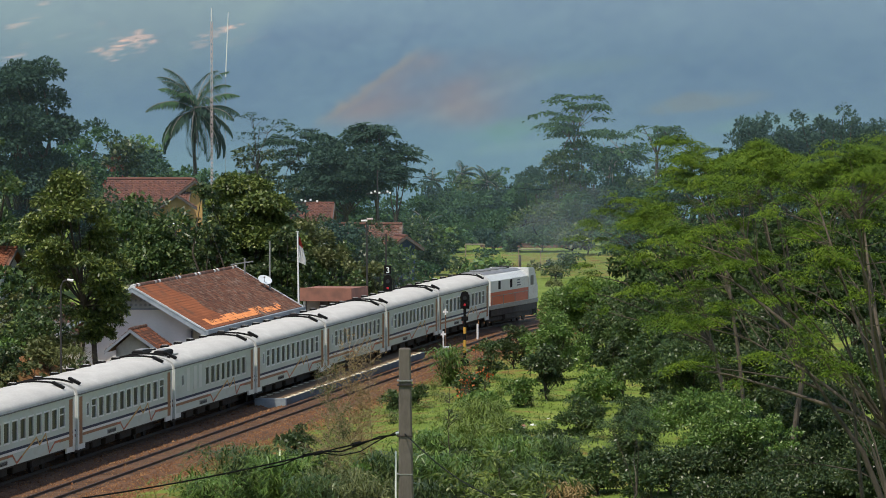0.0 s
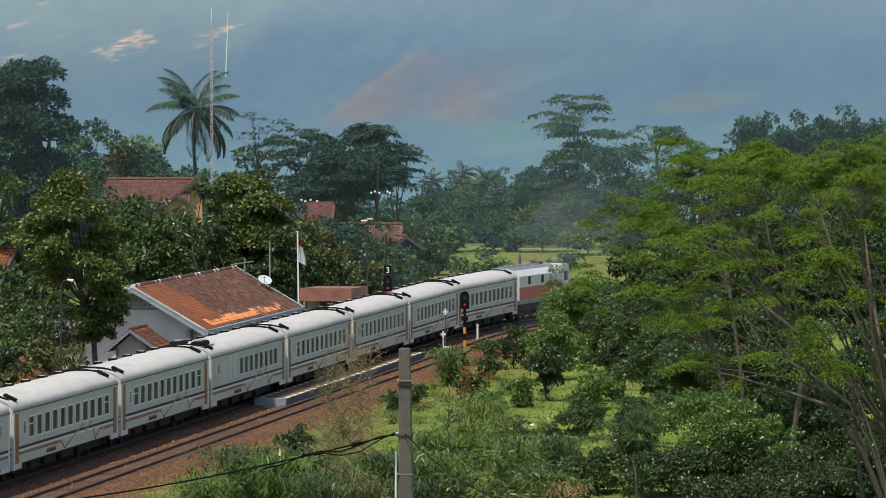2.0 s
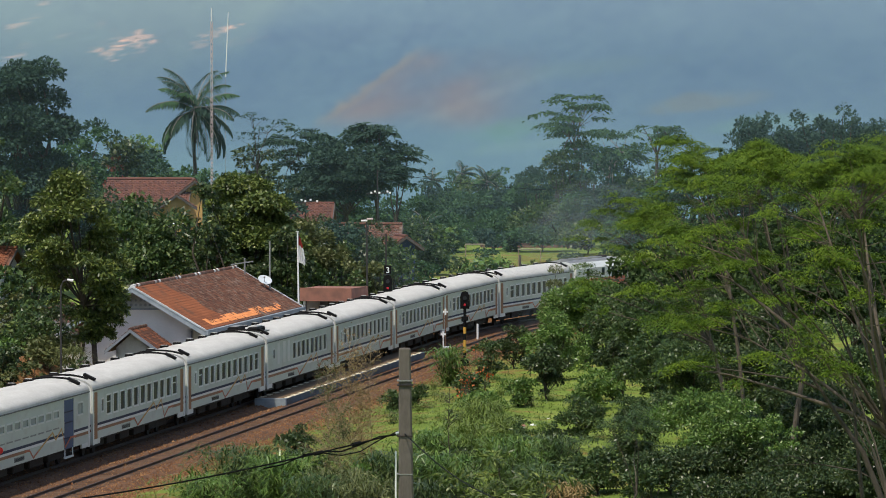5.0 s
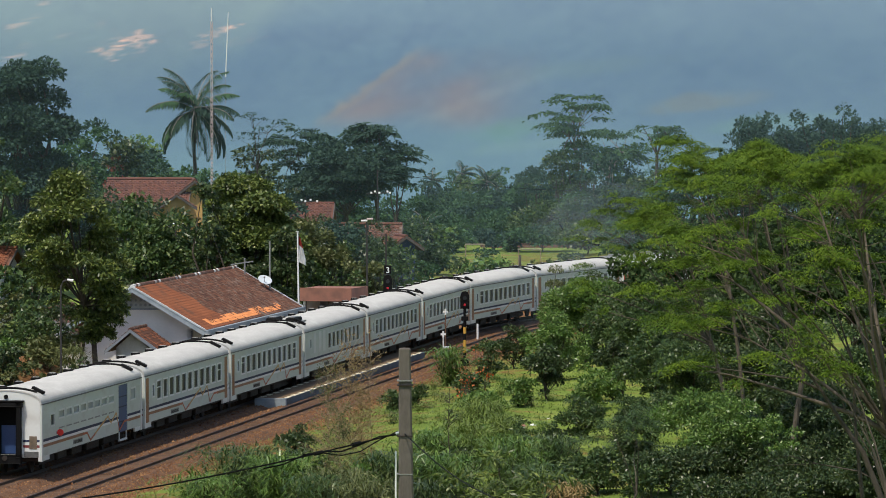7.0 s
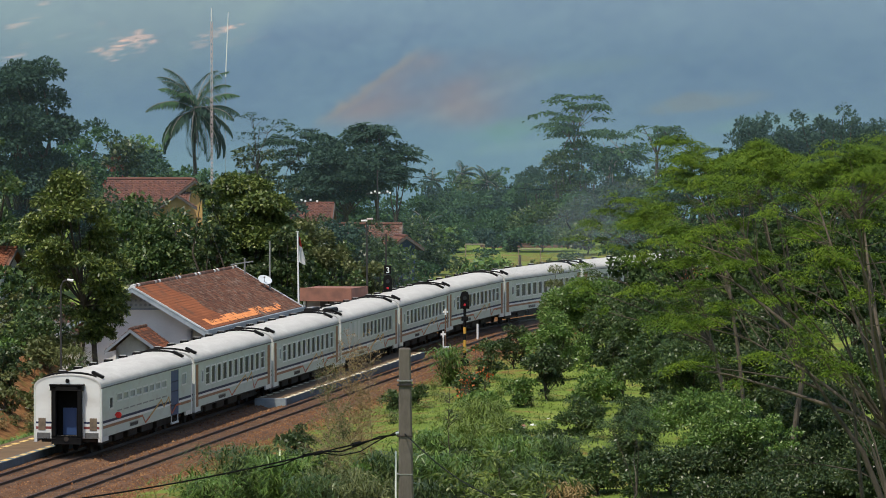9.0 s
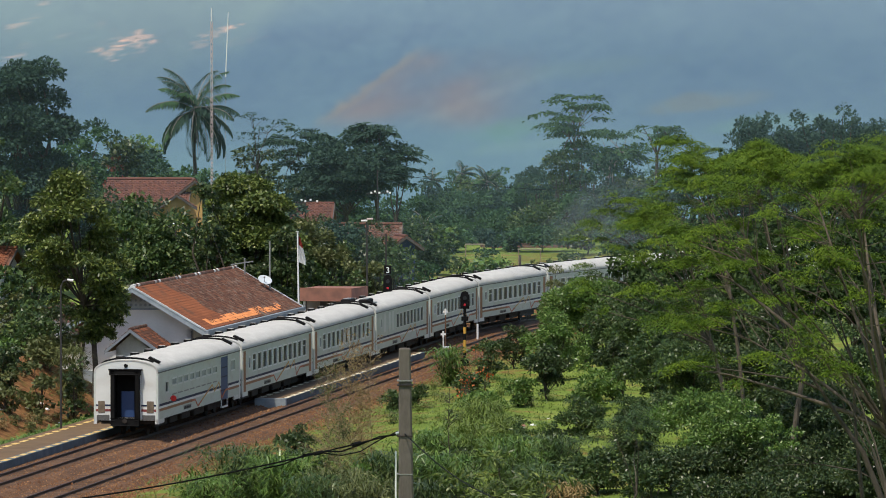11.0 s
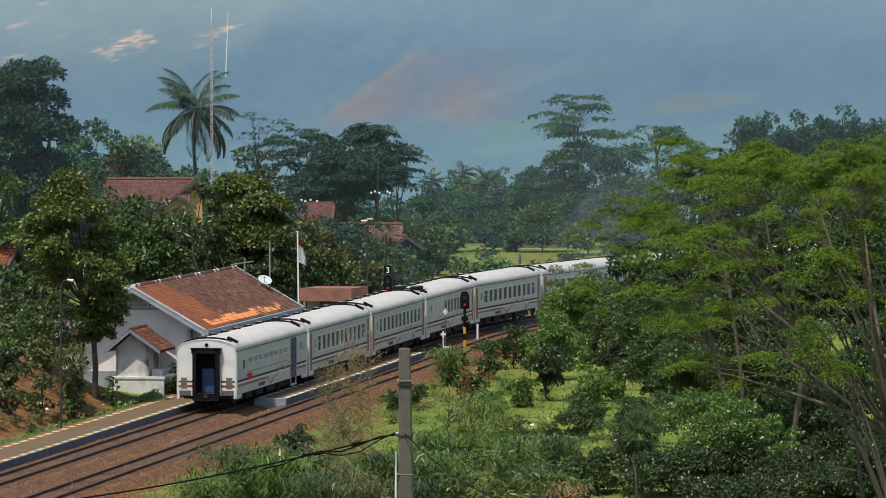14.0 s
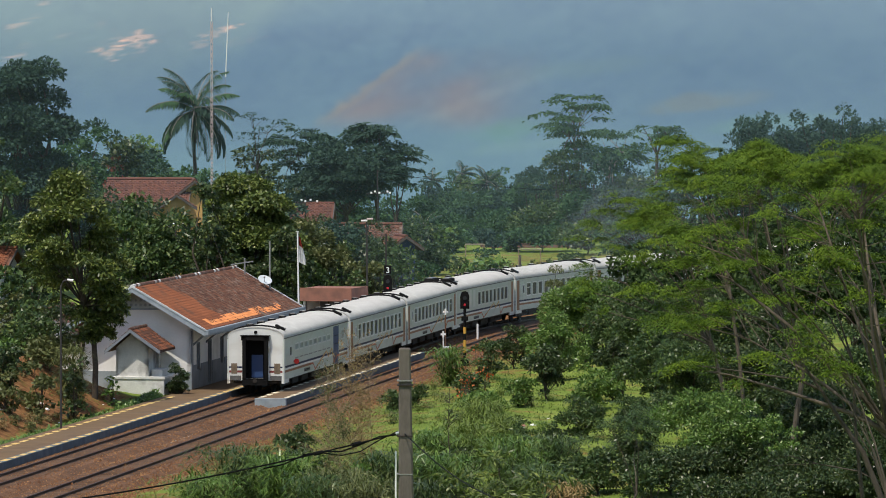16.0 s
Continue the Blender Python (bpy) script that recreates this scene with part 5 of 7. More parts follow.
def twig_tree(x, y, top, r, label, mat=None, leafmat=None, seed=1, n=26, leaves=500, name="sapling", category="sapling", thick=0.035):
    rng = random.Random(seed)
    nr = np.random.default_rng(seed)
    g = ground_z(x, y) - 0.05
    h = top - g
    t = thing(name, label, category, Matrix.Translation((x, y, g)))
    bm = tube([(0, 0, -0.1), (0.06, 0, h * .3), (-0.05, 0.05, h * .65), (0.03, 0, h)], [thick, thick * .8, thick * .5, .008], 6)
    pts = []
    for i in range(n):
        f = rng.uniform(0.12, 0.95)
        a = rng.uniform(0, math.tau)
        L = r * rng.uniform(0.4, 1.1) * (1.1 - f * 0.6)
        p = Vector((0, 0, h * f))
        q = p + Vector((math.cos(a) * L, math.sin(a) * L, L * rng.uniform(0.3, 1.0)))
        tube([p, p.lerp(q, .5) + Vector((0, 0, .1 * L)), q], [thick * .5, thick * .35, 0.005], 4, bm)
        for k in range(4):
            f2 = rng.uniform(.3, 1)
            s = p.lerp(q, f2)
            e = s + Vector((rng.uniform(-.4, .4), rng.uniform(-.4, .4), rng.uniform(-.1, .5))) * L * 0.6
            tube([s, e], [thick * .2, .004], 3, bm)
            pts += [s, e, s.lerp(e, .5)]
    part("trunk", bm, mat or TWIG, t)
    if leaves:
        c = np.array([pts[rng.randrange(len(pts))] for _ in range(leaves)]) + nr.normal(0, .08, (leaves, 3))
        ln = nr.uniform(.05, .13, leaves)
        ob = new("crown", leaf_mesh("crown", c, unit(nr, leaves), unit(nr, leaves), ln, ln * .4, leafmat or LEAF_DRY))
        ob.parent = t
    return t


def mango(x, y, top, low):
    """A pear-shaped crown leaning to one side, of many glossy clumps that bulge apart."""
    rng = np.random.default_rng(77)
    g = ground_z(x, y) - 0.1
    t = thing("tree", "dense mango tree with glossy yellow-green leaf clumps", "tree", Matrix.Translation((x, y, g)))
    cen, rad = [], []
    for i in range(74):
        f = 1 - (i + rng.uniform(0, 1)) / 74
        wide = 2.75 * math.sin(math.pi * min(1, 0.1 + 0.5 * (f / 0.62) if f < 0.62 else 0.6 + 0.4 * (f - 0.62) / 0.44)) ** 0.8
        wide *= 0.62 + 0.38 * min(1, f / 0.35)
        ang, q = rng.uniform(0, math.tau), rng.uniform(0.45, 1) ** 0.5
        cr = rng.uniform(0.42, 0.85)
        z = low - g + cr * 0.3 + f * (top - low - cr * 0.8)
        off = -1.35 * min(1, f / 0.75) + 0.25 * math.sin(f * 9)
        cen.append(np.array([off + math.cos(ang) * max(0, wide - cr * 0.6) * q, math.sin(ang) * max(0, wide - cr * 0.6) * q, z]))
        rad.append(np.array([cr, cr, cr * 0.8]))
    c, a, m, ln, w = clump_leaves(rng, cen, rad, 820, 0.24, 0.42, droop=0.35)
    ob = new("crown", leaf_mesh("crown", c, a, m, ln, w, LEAF_MANGO))
    ob.parent = t
    bm = bmesh.new()
    h = low - g
    tube([(0, 0, -0.3), (0.06, 0, h * 0.6), (-0.05, 0, h * 1.2), (-0.9, 0, h + 4), (-1.3, 0, h + 7)], [0.17, 0.14, 0.13, 0.09, 0.03], 8, bm)
    tube([(-0.55, 0.1, -0.3), (-0.7, 0, h * 0.7), (-0.35, 0, h * 1.4), (0.5, 0.3, h + 3)], [0.1, 0.08, 0.07, 0.03], 8, bm)
    limbs(bm, Vector((-0.5, 0, h + 2)), [(Vector(k), 0.5) for k in cen[::3]], 0.1, random.Random(5))
    part("trunk", bm, BARK, t, smooth=True)


# woods of the village and the slopes behind: x, y, top, crown radius
DARK, MID, FAR, BLU, OLV, BRT = LEAF_DARK, LEAF_MID, LEAF_FAR_HAZE, LEAF_HAZE_BLUE, LEAF_OLIVE, LEAF_BRIGHT
L_WOOD = "bushy green tree among the village houses"
L_FAR = "hazy green tree of the wood beyond the field"
mango(-17.53, 262, 11.86, 3.11)
broad_tree(-29.68, 370.00, 18.25, 3.80, BLU, "tall dark broad-crowned tree behind the houses", 0.36, 0.25, 46, 60, seed=2)
broad_tree(-28.39, 330.00, 13.15, 1.96, MID, L_WOOD, 0.36, 0.25, 20, 42, seed=3)
broad_tree(-31.32, 450.00, 13.24, 2.68, BLU, L_WOOD, 0.45, 0.3, 18, 40, seed=4)
for i, row in enumerate([(-27.84, 430.00, 12.44, 2.79), (-29.13, 425.00, 12.85, 2.76), (-26.00, 428.00, 12.09, 2.54), (-24.24, 432.00, 10.79, 2.57), (-21.68, 425.00, 10.28, 2.53), (-25.64, 440.00, 10.83, 2.85), (-22.38, 415.00, 10.11, 3.36), (-20.61, 420.00, 9.81, 2.72), (-29.14, 400.00, 10.11, 3.46),
                         (-30.97, 380.00, 8.78, 3.08), (-16.60, 400.00, 9.68, 2.59), (-15.06, 430.00, 11.28, 2.79), (-13.14, 400.00, 8.38, 2.81), (-20.77, 350.00, 9.06, 2.46),
                         (-16.93, 345.00, 7.97, 2.24), (-24.77, 300.00, 5.81, 1.78), (-8.75, 440.00, 7.60, 3.57), (-11.34, 430.00, 7.79, 2.79), (-6.23, 400.00, 5.79, 2.59)]):
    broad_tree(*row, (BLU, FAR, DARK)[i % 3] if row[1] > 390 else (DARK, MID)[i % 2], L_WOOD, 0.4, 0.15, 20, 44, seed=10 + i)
broad_tree(-17.88, 325.00, 8.28, 2.63, MID, L_WOOD, 0.34, 0.12, 24, 55, seed=31)
broad_tree(-14.13, 322.00, 10.09, 1.39, DARK, L_WOOD, 0.34, 0.15, 22, 55, seed=32)
broad_tree(-12.34, 332.00, 10.65, 3.23, LEAF_MANGO, "large dark green tree beside the station roof", 0.3, 0.14, 44, 60, seed=33)
broad_tree(-9.98, 325.00, 7.40, 1.93, DARK, L_WOOD, 0.34, 0.1, 20, 55, seed=34)
broad_tree(-7.82, 338.00, 7.70, 2.19, OLV, "pale green tree with sparse leaves by the station", 0.3, 0.15, 24, 46, seed=35)
broad_tree(-6.39, 340.00, 5.89, 1.65, MID, L_WOOD, 0.3, 0.1, 18, 46, seed=36)
broad_tree(-4.66, 334.00, 4.91, 1.81, OLV, "pale green bushy tree beside the track", 0.3, 0.1, 18, 46, seed=37)
# dark spreading tree on the ridge, with its limbs showing
broad_tree(-7.6, 425.00, 12.9, 4.5, BLU, "dark spreading tree with open limbs against the hills", 0.34, 0.45, 30, 52, seed=40, flat=0.5, bare_limbs=8, trunk=0.016)
plate_tree(-5.33, 425.00, 13.7, 1.3, BLU, "dark spreading tree with open limbs against the hills", 12, 0.6, 3, 90, 0.4, 47, 0.9, BARK, 0.9, 0.2, 0.4)
plate_tree(-12.08, 440.00, 12.59, 2.38, BLU, "dark spreading tree with open limbs against the hills", 40, 1.2, 6, 70, 0.36, 41, 1.2, BARK, 1.1, 0.13, 0.3)
plate_tree(-3.95, 435.00, 11.69, 1.65, BLU, "dark spreading tree with open limbs against the hills", 26, 1.2, 5, 66, 0.36, 42, 1.1, BARK, 1.0, 0.12, 0.3)
plate_tree(-14.94, 420.00, 14.35, 2.16, BLU, "thin half-bare tree with tiered leaves", 17, 0.8, 4, 60, 0.3, 43, 0.7, BARK, 1.5, 0.09, 0.6)
broad_tree(-29.3, 520.00, 11.2, 2.3, BRT, "sunlit light green tree on the far slope", 0.36, 0.05, 22, 44, seed=481)
broad_tree(-26.2, 418.00, 10.7, 0.9, LEAF_RED, "small tree with dull red flowers", 0.3, 0.4, 10, 14, seed=482)
# tall tiered tree and its neighbours beyond the field
plate_tree(14.41, 560.00, 15.53, 4.09, FAR, "tall tiered tree rising over the wood", 42, 2.4, 5, 48, 0.46, 44, 1.4, BARK_TAN, 1.7, 0.2, 0.5)
plate_tree(22.94, 560.00, 12.20, 2.27, FAR, "small flat-topped tree on the skyline", 12, 0.6, 2, 50, 0.45, 45, 1.2, BARK, 0.8, 0.2, 0.7)
plate_tree(17.93, 570.00, 11.70, 3.08, FAR, "tiered tree on the edge of the wood", 22, 2.0, 4, 42, 0.5, 46, 1.5, BARK_PALE, 1.8, 0.25, 0.5)
for i, row in enumerate([(-2.75, 520.00, 6.31, 2.25), (-1.23, 600.00, 5.23, 2.27), (1.11, 640.00, 5.74, 2.08), (4.09, 620.00, 5.87, 2.68), (6.85, 660.00, 5.70, 2.50), (8.78, 620.00, 5.54, 2.68),
                         (10.09, 580.00, 6.73, 2.82), (12.38, 570.00, 8.74, 3.08), (16.05, 580.00, 10.18, 3.45), (19.33, 575.00, 11.04, 2.80), (21.32, 570.00, 9.97, 2.77), (23.97, 560.00, 8.57, 3.33),
                         (-0.79, 520.00, 4.06, 3.09), (2.64, 530.00, 4.00, 3.15), (6.30, 525.00, 3.94, 3.40), (10.17, 520.00, 4.90, 3.65), (14.25, 515.00, 5.85, 3.90), (18.25, 510.00, 6.77, 3.86),
                         (-4.27, 470.00, 6.25, 2.29), (-2.41, 455.00, 4.84, 2.21), (0.86, 500.00, 2.64, 2.16), (4.97, 505.00, 2.23, 3.00), (9.51, 500.00, 2.91, 3.24), (13.56, 490.00, 3.44, 3.44),
                         (17.07, 470.00, 4.98, 3.56), (-4.95, 440.00, 4.51, 1.90)]):
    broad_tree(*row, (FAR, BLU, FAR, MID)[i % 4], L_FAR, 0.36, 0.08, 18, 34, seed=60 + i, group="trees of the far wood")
for i, row in enumerate([(9.7, 552.0, 8.0, 1.9), (12.8, 556.0, 9.0, 2.4), (16.4, 554.0, 9.6, 2.3), (14.4, 558.0, 10.6, 1.8)]):
    broad_tree(*row, LEAF_DEEP if i % 2 else BLU, "dense dark tree at the edge of the far wood", 0.36, 0.08, 20, 40, seed=600 + i)
for i, row in enumerate([(26.17, 450.00, 13.53, 1.46), (29.04, 460.00, 13.77, 1.49), (30.55, 450.00, 14.02, 1.46), (33.36, 460.00, 13.72, 1.49), (34.68, 450.00, 14.60, 1.22), (37.59, 460.00, 13.57, 1.49), (39.20, 450.00, 13.43, 1.46),
                         (27.65, 456.00, 13.10, 1.48), (32.79, 466.00, 13.23, 1.51), (37.07, 466.00, 13.13, 1.51), (26.95, 474.00, 12.46, 1.79), (29.26, 474.00, 12.56, 2.05), (31.69, 476.00, 12.65, 2.06), (33.87, 474.00, 12.62, 2.05), (36.32, 476.00, 12.76, 2.06), (38.48, 474.00, 12.62, 2.05), (40.70, 476.00, 12.55, 2.06)]):
    broad_tree(row[0], row[1], row[2], row[3] * 1.35, BLU, "tall dark plume of a tree in a row", 0.36, 0.35, 30, 34, spread=1.15, seed=90 + i, flat=1.3, group="row of tall dark trees")
for i, (row, mat) in enumerate([((-22.85, 362.00, 9.13, 1.76), DARK), ((-21.17, 360.00, 8.47, 2.14), DARK), ((-25.09, 372.00, 8.93, 1.81), BLU), ((-15.28, 350.00, 8.80, 1.70), MID), ((-11.20, 365.00, 7.41, 1.78), DARK),
                                ((-9.96, 370.00, 6.65, 1.60), DARK), ((-7.80, 372.00, 6.32, 1.81), BLU), ((-5.84, 375.00, 5.43, 1.42), DARK), ((-3.38, 372.00, 4.51, 1.21), MID), ((-1.14, 440.00, 2.84, 1.66), MID),
                                ((-25.83, 330.00, 7.26, 2.14), DARK), ((-28.45, 340.00, 8.09, 1.84), MID), ((-20.83, 330.00, 6.55, 1.96), DARK), ((-19.16, 332.00, 6.13, 1.97), MID), ((-16.75, 334.00, 5.71, 1.81), DARK),
                                ((-14.41, 330.00, 6.55, 1.96), DARK), ((-10.61, 334.00, 5.35, 1.62), DARK), ((-8.09, 334.00, 4.99, 1.44), MID), ((-5.85, 330.00, 4.41, 1.25), MID), ((-2.10, 360.00, 4.30, 0.97), MID), ((-22.94, 373.00, 8.35, 2.02), DARK), ((-20.63, 375.00, 8.06, 1.62), DARK), ((-9.64, 398.00, 6.36, 1.29), DARK), ((-7.49, 398.00, 6.06, 1.29), BLU), ((-5.16, 385.00, 4.72, 1.04), DARK)]):
    broad_tree(*row, mat, L_WOOD, 0.34, 0.05, 20, 44, seed=300 + i)
for i, row in enumerate([(-2.57, 540.00, 1.55, 2.63), (0.94, 545.00, 2.29, 2.65), (4.48, 545.00, 2.29, 2.65), (7.94, 540.00, 2.71, 2.63), (12.02, 540.00, 3.01, 2.92), (15.96, 535.00, 3.42, 2.89), (-0.26, 600.00, 4.13, 2.92),
                         (3.69, 610.00, 3.93, 2.97), (7.98, 610.00, 3.93, 2.97), (-4.54, 500.00, 4.26, 2.16), (-6.81, 470.00, 5.23, 2.03), (19.45, 520.00, 6.03, 2.81), (20.63, 470.00, 8.53, 2.79), (22.67, 450.00, 10.32, 2.68)]):
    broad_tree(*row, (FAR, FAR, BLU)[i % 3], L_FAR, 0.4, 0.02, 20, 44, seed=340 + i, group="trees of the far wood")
for i, (row, mat) in enumerate([((-23.01, 275.00, 5.19, 1.19), OLV), ((-20.96, 266.00, 4.40, 1.15), MID), ((-19.81, 268.00, 4.89, 1.01), DARK), ((-20.81, 252.00, 3.66, 0.95), DARK),
                                ((-19.29, 250.00, 2.95, 0.81), OLV), ((-20.71, 246.00, 2.63, 0.66), OLV), ((-16.68, 262.00, 1.52, 0.34), BRT)]):
    broad_tree(*row, mat, "overgrown bush on the earth bank", 0.26, 0.03, 18, 46, seed=370 + i, name="bush", category="bush")
palm(-19.22, 405, 14.15, 4.38, "tall coconut palm with drooping fronds", 34)
for k, (px, py, pz) in enumerate(((-1.3, 606, 4.9), (2.3, 632, 5.3), (5.2, 615, 4.6))):
    palm(px, py, pz, 2.0 + 0.3 * k, "small palm rising from the far wood", 16, 30 + k)
palm(-1.63, 470, 3.20, 2.6, "young palm at the edge of the field", 14, 7)

# feathery canopy on the slope
L_FEA = "spreading feathery tree with flat tiers of bright leaves"
feather_tree(14.5, 150, 14.15, 6.3, 5.6, L_FEA, LEAF_LIME, 51, tiers=8, space=2.2, tuft=0.95, leaf=0.1, per=1000, lean=(-1.7, 0.3), centre=(-2.8, 0), fork=0.4, trunk=0.13, boughs=16, inner=0.08)
feather_tree(16.2, 168, 14.15, 5.2, 4.6, L_FEA, LEAF_LIME, 52, tiers=6, space=2.3, tuft=0.95, leaf=0.11, per=760, lean=(-1.0, 0.3), centre=(-0.6, 0), fork=0.45, trunk=0.12, inner=0.08)
feather_tree(14.32, 215, 13.35, 4.6, 6.6, L_FEA, LEAF_LIME, 53, tiers=7, space=2.3, tuft=1.0, leaf=0.13, per=640, lean=(0.6, 0), centre=(-2.2, 0), fork=0.35, trunk=0.12, boughs=14, inner=0.08)
feather_tree(13.10, 222, 13.9, 1.2, 0.7, L_FEA, LEAF_LIME, 54, tiers=2, tuft=0.7, space=1.3, leaf=0.14, per=480, lean=(-1.0, 0), centre=(-3.0, 0), fork=0.6, trunk=0.08, boughs=4)
feather_tree(12.83, 230, 10.9, 2.9, 4.4, L_FEA, LEAF_LIME, 55, tiers=6, space=1.9, tuft=0.85, leaf=0.14, per=480, lean=(-1.0, 0), centre=(-4.2, 0), fork=0.45, trunk=0.09)
feather_tree(12.20, 140, 9.33, 1.2, 0.6, L_FEA, LEAF_LIME, 56, tiers=2, tuft=0.55, space=1.3, leaf=0.1, per=700, lean=(-0.3, 0), centre=(-2.3, 0), fork=0.5, trunk=0.05, boughs=4)
feather_tree(6.87, 195, 3.77, 1.5, 0.7, L_FEA, LEAF_MID, 57, tiers=2, tuft=0.6, space=1.3, leaf=0.14, per=480, lean=(0.4, 0), fork=0.3, trunk=0.05, boughs=4)
# leaning bare trunks under it, each with a bough: way points as x, z, and radius
for y0, way, bough, r in (
        (140, ((11.83, 5.02), (11.30, 6.33), (10.71, 7.16), (10.17, 8.00), (9.64, 8.74), (9.32, 9.25)),
         ((10.17, 8.00), (9.56, 8.27), (8.16, 8.48), (6.86, 8.65)), 0.085),
        (146, ((11.77, 4.69), (11.58, 6.59), (11.49, 8.48), (10.98, 10.06), (10.35, 11.32)),
         ((11.49, 8.48), (10.83, 9.74), (9.72, 10.69), (8.14, 11.64)), 0.055),
        (143, ((13.23, 4.93), (12.15, 7.71), (11.81, 9.26), (11.69, 10.80), (11.07, 12.35)),
         ((11.87, 8.95), (11.07, 9.88), (10.14, 10.49), (9.21, 10.80)), 0.07),
        (150, ((13.88, 4.05), (12.01, 5.06), (10.80, 5.28), (9.31, 5.22)),
         ((10.80, 5.28), (9.99, 5.51), (9.34, 5.35)), 0.035)):
    gz = ground_z(way[0][0], y0)
    t = thing("bare_trunk", "leaning grey-brown trunk under the feathery canopy", "trunk", Matrix.Translation((way[0][0], y0, gz)))
    pts = [(0.3, 0, -0.2)] + [(x - way[0][0], 0, z - gz) for x, z in way]
    part("trunk", tube(pts, [r * 1.2 * (1 - 0.85 * k / (len(pts) - 1)) for k in range(len(pts))], 8), BARK, t, smooth=True)
    lim = [(x - way[0][0], 0.02 * k, z - gz) for k, (x, z) in enumerate(bough)]
    part("limb", tube(lim, [r * 0.5 * (1 - 0.8 * k / (len(lim) - 1)) for k in range(len(lim))], 6), BARK, t, smooth=True)

# shrubs and small trees right of the rails
L_SHR = "dense green shrub on the slope below the camera"
L_SML = "small bushy tree beside the railway"
for i, (row, mat, leaf) in enumerate([
        ((8.14, 300.00, 5.22, 2.43), BRT, .28), ((7.24, 310.00, 5.53, 1.51), OLV, .22), ((6.21, 286.00, 3.88, 1.85), BRT, .3), ((9.50, 292.00, 4.98, 2.05), MID, .3), ((11.28, 285.00, 6.02, 2.31), MID, .3),
        ((13.11, 275.00, 5.78, 2.23), DARK, .3), ((14.61, 262.00, 5.71, 2.27), MID, .3), ((16.57, 255.00, 5.44, 2.21), DARK, .3), ((18.43, 245.00, 5.34, 2.38), MID, .3),
        ((20.97, 250.00, 6.19, 2.03), DARK, .3), ((5.35, 266.00, 2.96, 1.15), DARK, .3), ((4.15, 300.00, 2.40, 0.97), DARK, .3), ((10.65, 262.00, 4.58, 1.84), MID, .28),
        ((12.05, 250.00, 4.03, 2.03), MID, .28), ((13.90, 240.00, 4.52, 1.95), DARK, .3), ((16.16, 235.00, 4.26, 2.03), DARK, .3), ((9.22, 270.00, 3.06, 1.17), DARK, .3),
        ((6.33, 236.00, 2.17, 1.08), MID, .26), ((11.04, 224.00, 3.32, 2.42), BRT, .26), ((13.22, 218.00, 2.53, 1.53), MID, .26), ((9.42, 238.00, 2.30, 1.41), MID, .26),
        ((16.22, 222.00, 3.72, 1.92), DARK, .28), ((17.60, 214.00, 3.71, 1.73), DARK, .28), ((8.26, 224.00, 2.15, 1.09), DARK, .26), ((9.04, 206.00, 1.95, 1.89), DARK, .26),
        ((11.83, 208.00, 2.04, 1.69), DARK, .26), ((6.21, 208.00, 1.81, 1.35), MID, .26), ((13.45, 202.00, 2.23, 2.07), DARK, .26), ((15.54, 198.00, 2.51, 1.82), DARK, .26),
        ((7.83, 198.00, 1.76, 0.86), MID, .26), ((9.87, 196.00, 1.59, 1.27), DARK, .26), ((4.89, 200.00, 1.29, 0.97), MID, .26), ((11.93, 195.00, 1.66, 1.48), DARK, .26), ((11.43, 209.00, 3.91, 1.92), BRT, .24), ((13.16, 206.00, 3.18, 1.00), BRT, .24), ((14.83, 200.00, 3.88, 1.30), DARK, .26), ((15.69, 192.00, 3.34, 1.25), DARK, .26)]):
    broad_tree(*row, mat, L_SML if row[1] > 245 else L_SHR, leaf * 0.74, 0.06 if row[1] < 245 else 0.1, 22, 55, seed=130 + i, aspect=0.45,
               name="bush" if row[1] < 245 else "small_tree", category="bush" if row[1] < 245 else "tree", trunk=0.02)
for i, row in enumerate([(13.25, 335.00, 6.04, 2.72), (16.33, 335.00, 7.12, 3.08), (19.77, 335.00, 7.85, 3.26), (23.39, 335.00, 8.39, 3.26), (27.01, 335.00, 8.94, 3.26), (16.41, 300.00, 7.0, 2.76), (19.98, 300.00, 8.1, 2.76), (23.54, 300.00, 8.3, 2.92), (23.43, 420.00, 10.26, 3.40), (27.51, 420.00, 10.49, 3.40), (31.60, 420.00, 10.71, 3.63), (35.23, 420.00, 10.71, 3.40)]):
    broad_tree(*row, LEAF_DEEP, "dense dark tree behind the feathery canopy", 0.42, 0.05, 22, 28, seed=400 + i)
# clipped hedge mounds and shrubs on the lawn
for i, (row, mat) in enumerate([((7.39, 262.00, 1.89, 0.99), BRT), ((8.65, 266.00, 1.87, 0.86), BRT), ((3.85, 262.00, 1.52, 0.85), BRT), ((2.56, 292.00, 1.98, 0.95), MID),
                                ((1.48, 268.00, 1.56, 0.87), MID), ((-2.52, 262.00, 0.90, 0.71), MID), ((-1.39, 262.00, 1.18, 0.57), MID), ((-6.45, 226.00, 1.49, 0.92), DARK), ((2.10, 256.00, 1.25, 1.25), BRT)]):
    broad_tree(*row, mat, "low rounded shrub on the lawn", 0.2, 0.02, 18, 60, seed=180 + i, name="bush", category="bush", aspect=0.45)
blade_bush(0.40, 285.00, 2.0, 1.0, BRT, "fan palm bush beside the signal", 120, 0.08, 1)
for i, row in enumerate([(1.25, 262.00, 1.89, 0.57), (2.16, 270.00, 1.60, 0.44), (0.88, 262.00, 0.95, 0.37), (2.08, 292.00, 1.73, 0.38)]):
    broad_tree(*row, FLOWER, "shrub dotted with orange flowers", 0.16, 0.2, 9, 4, seed=200 + i, name="flowering_shrub", category="shrub")
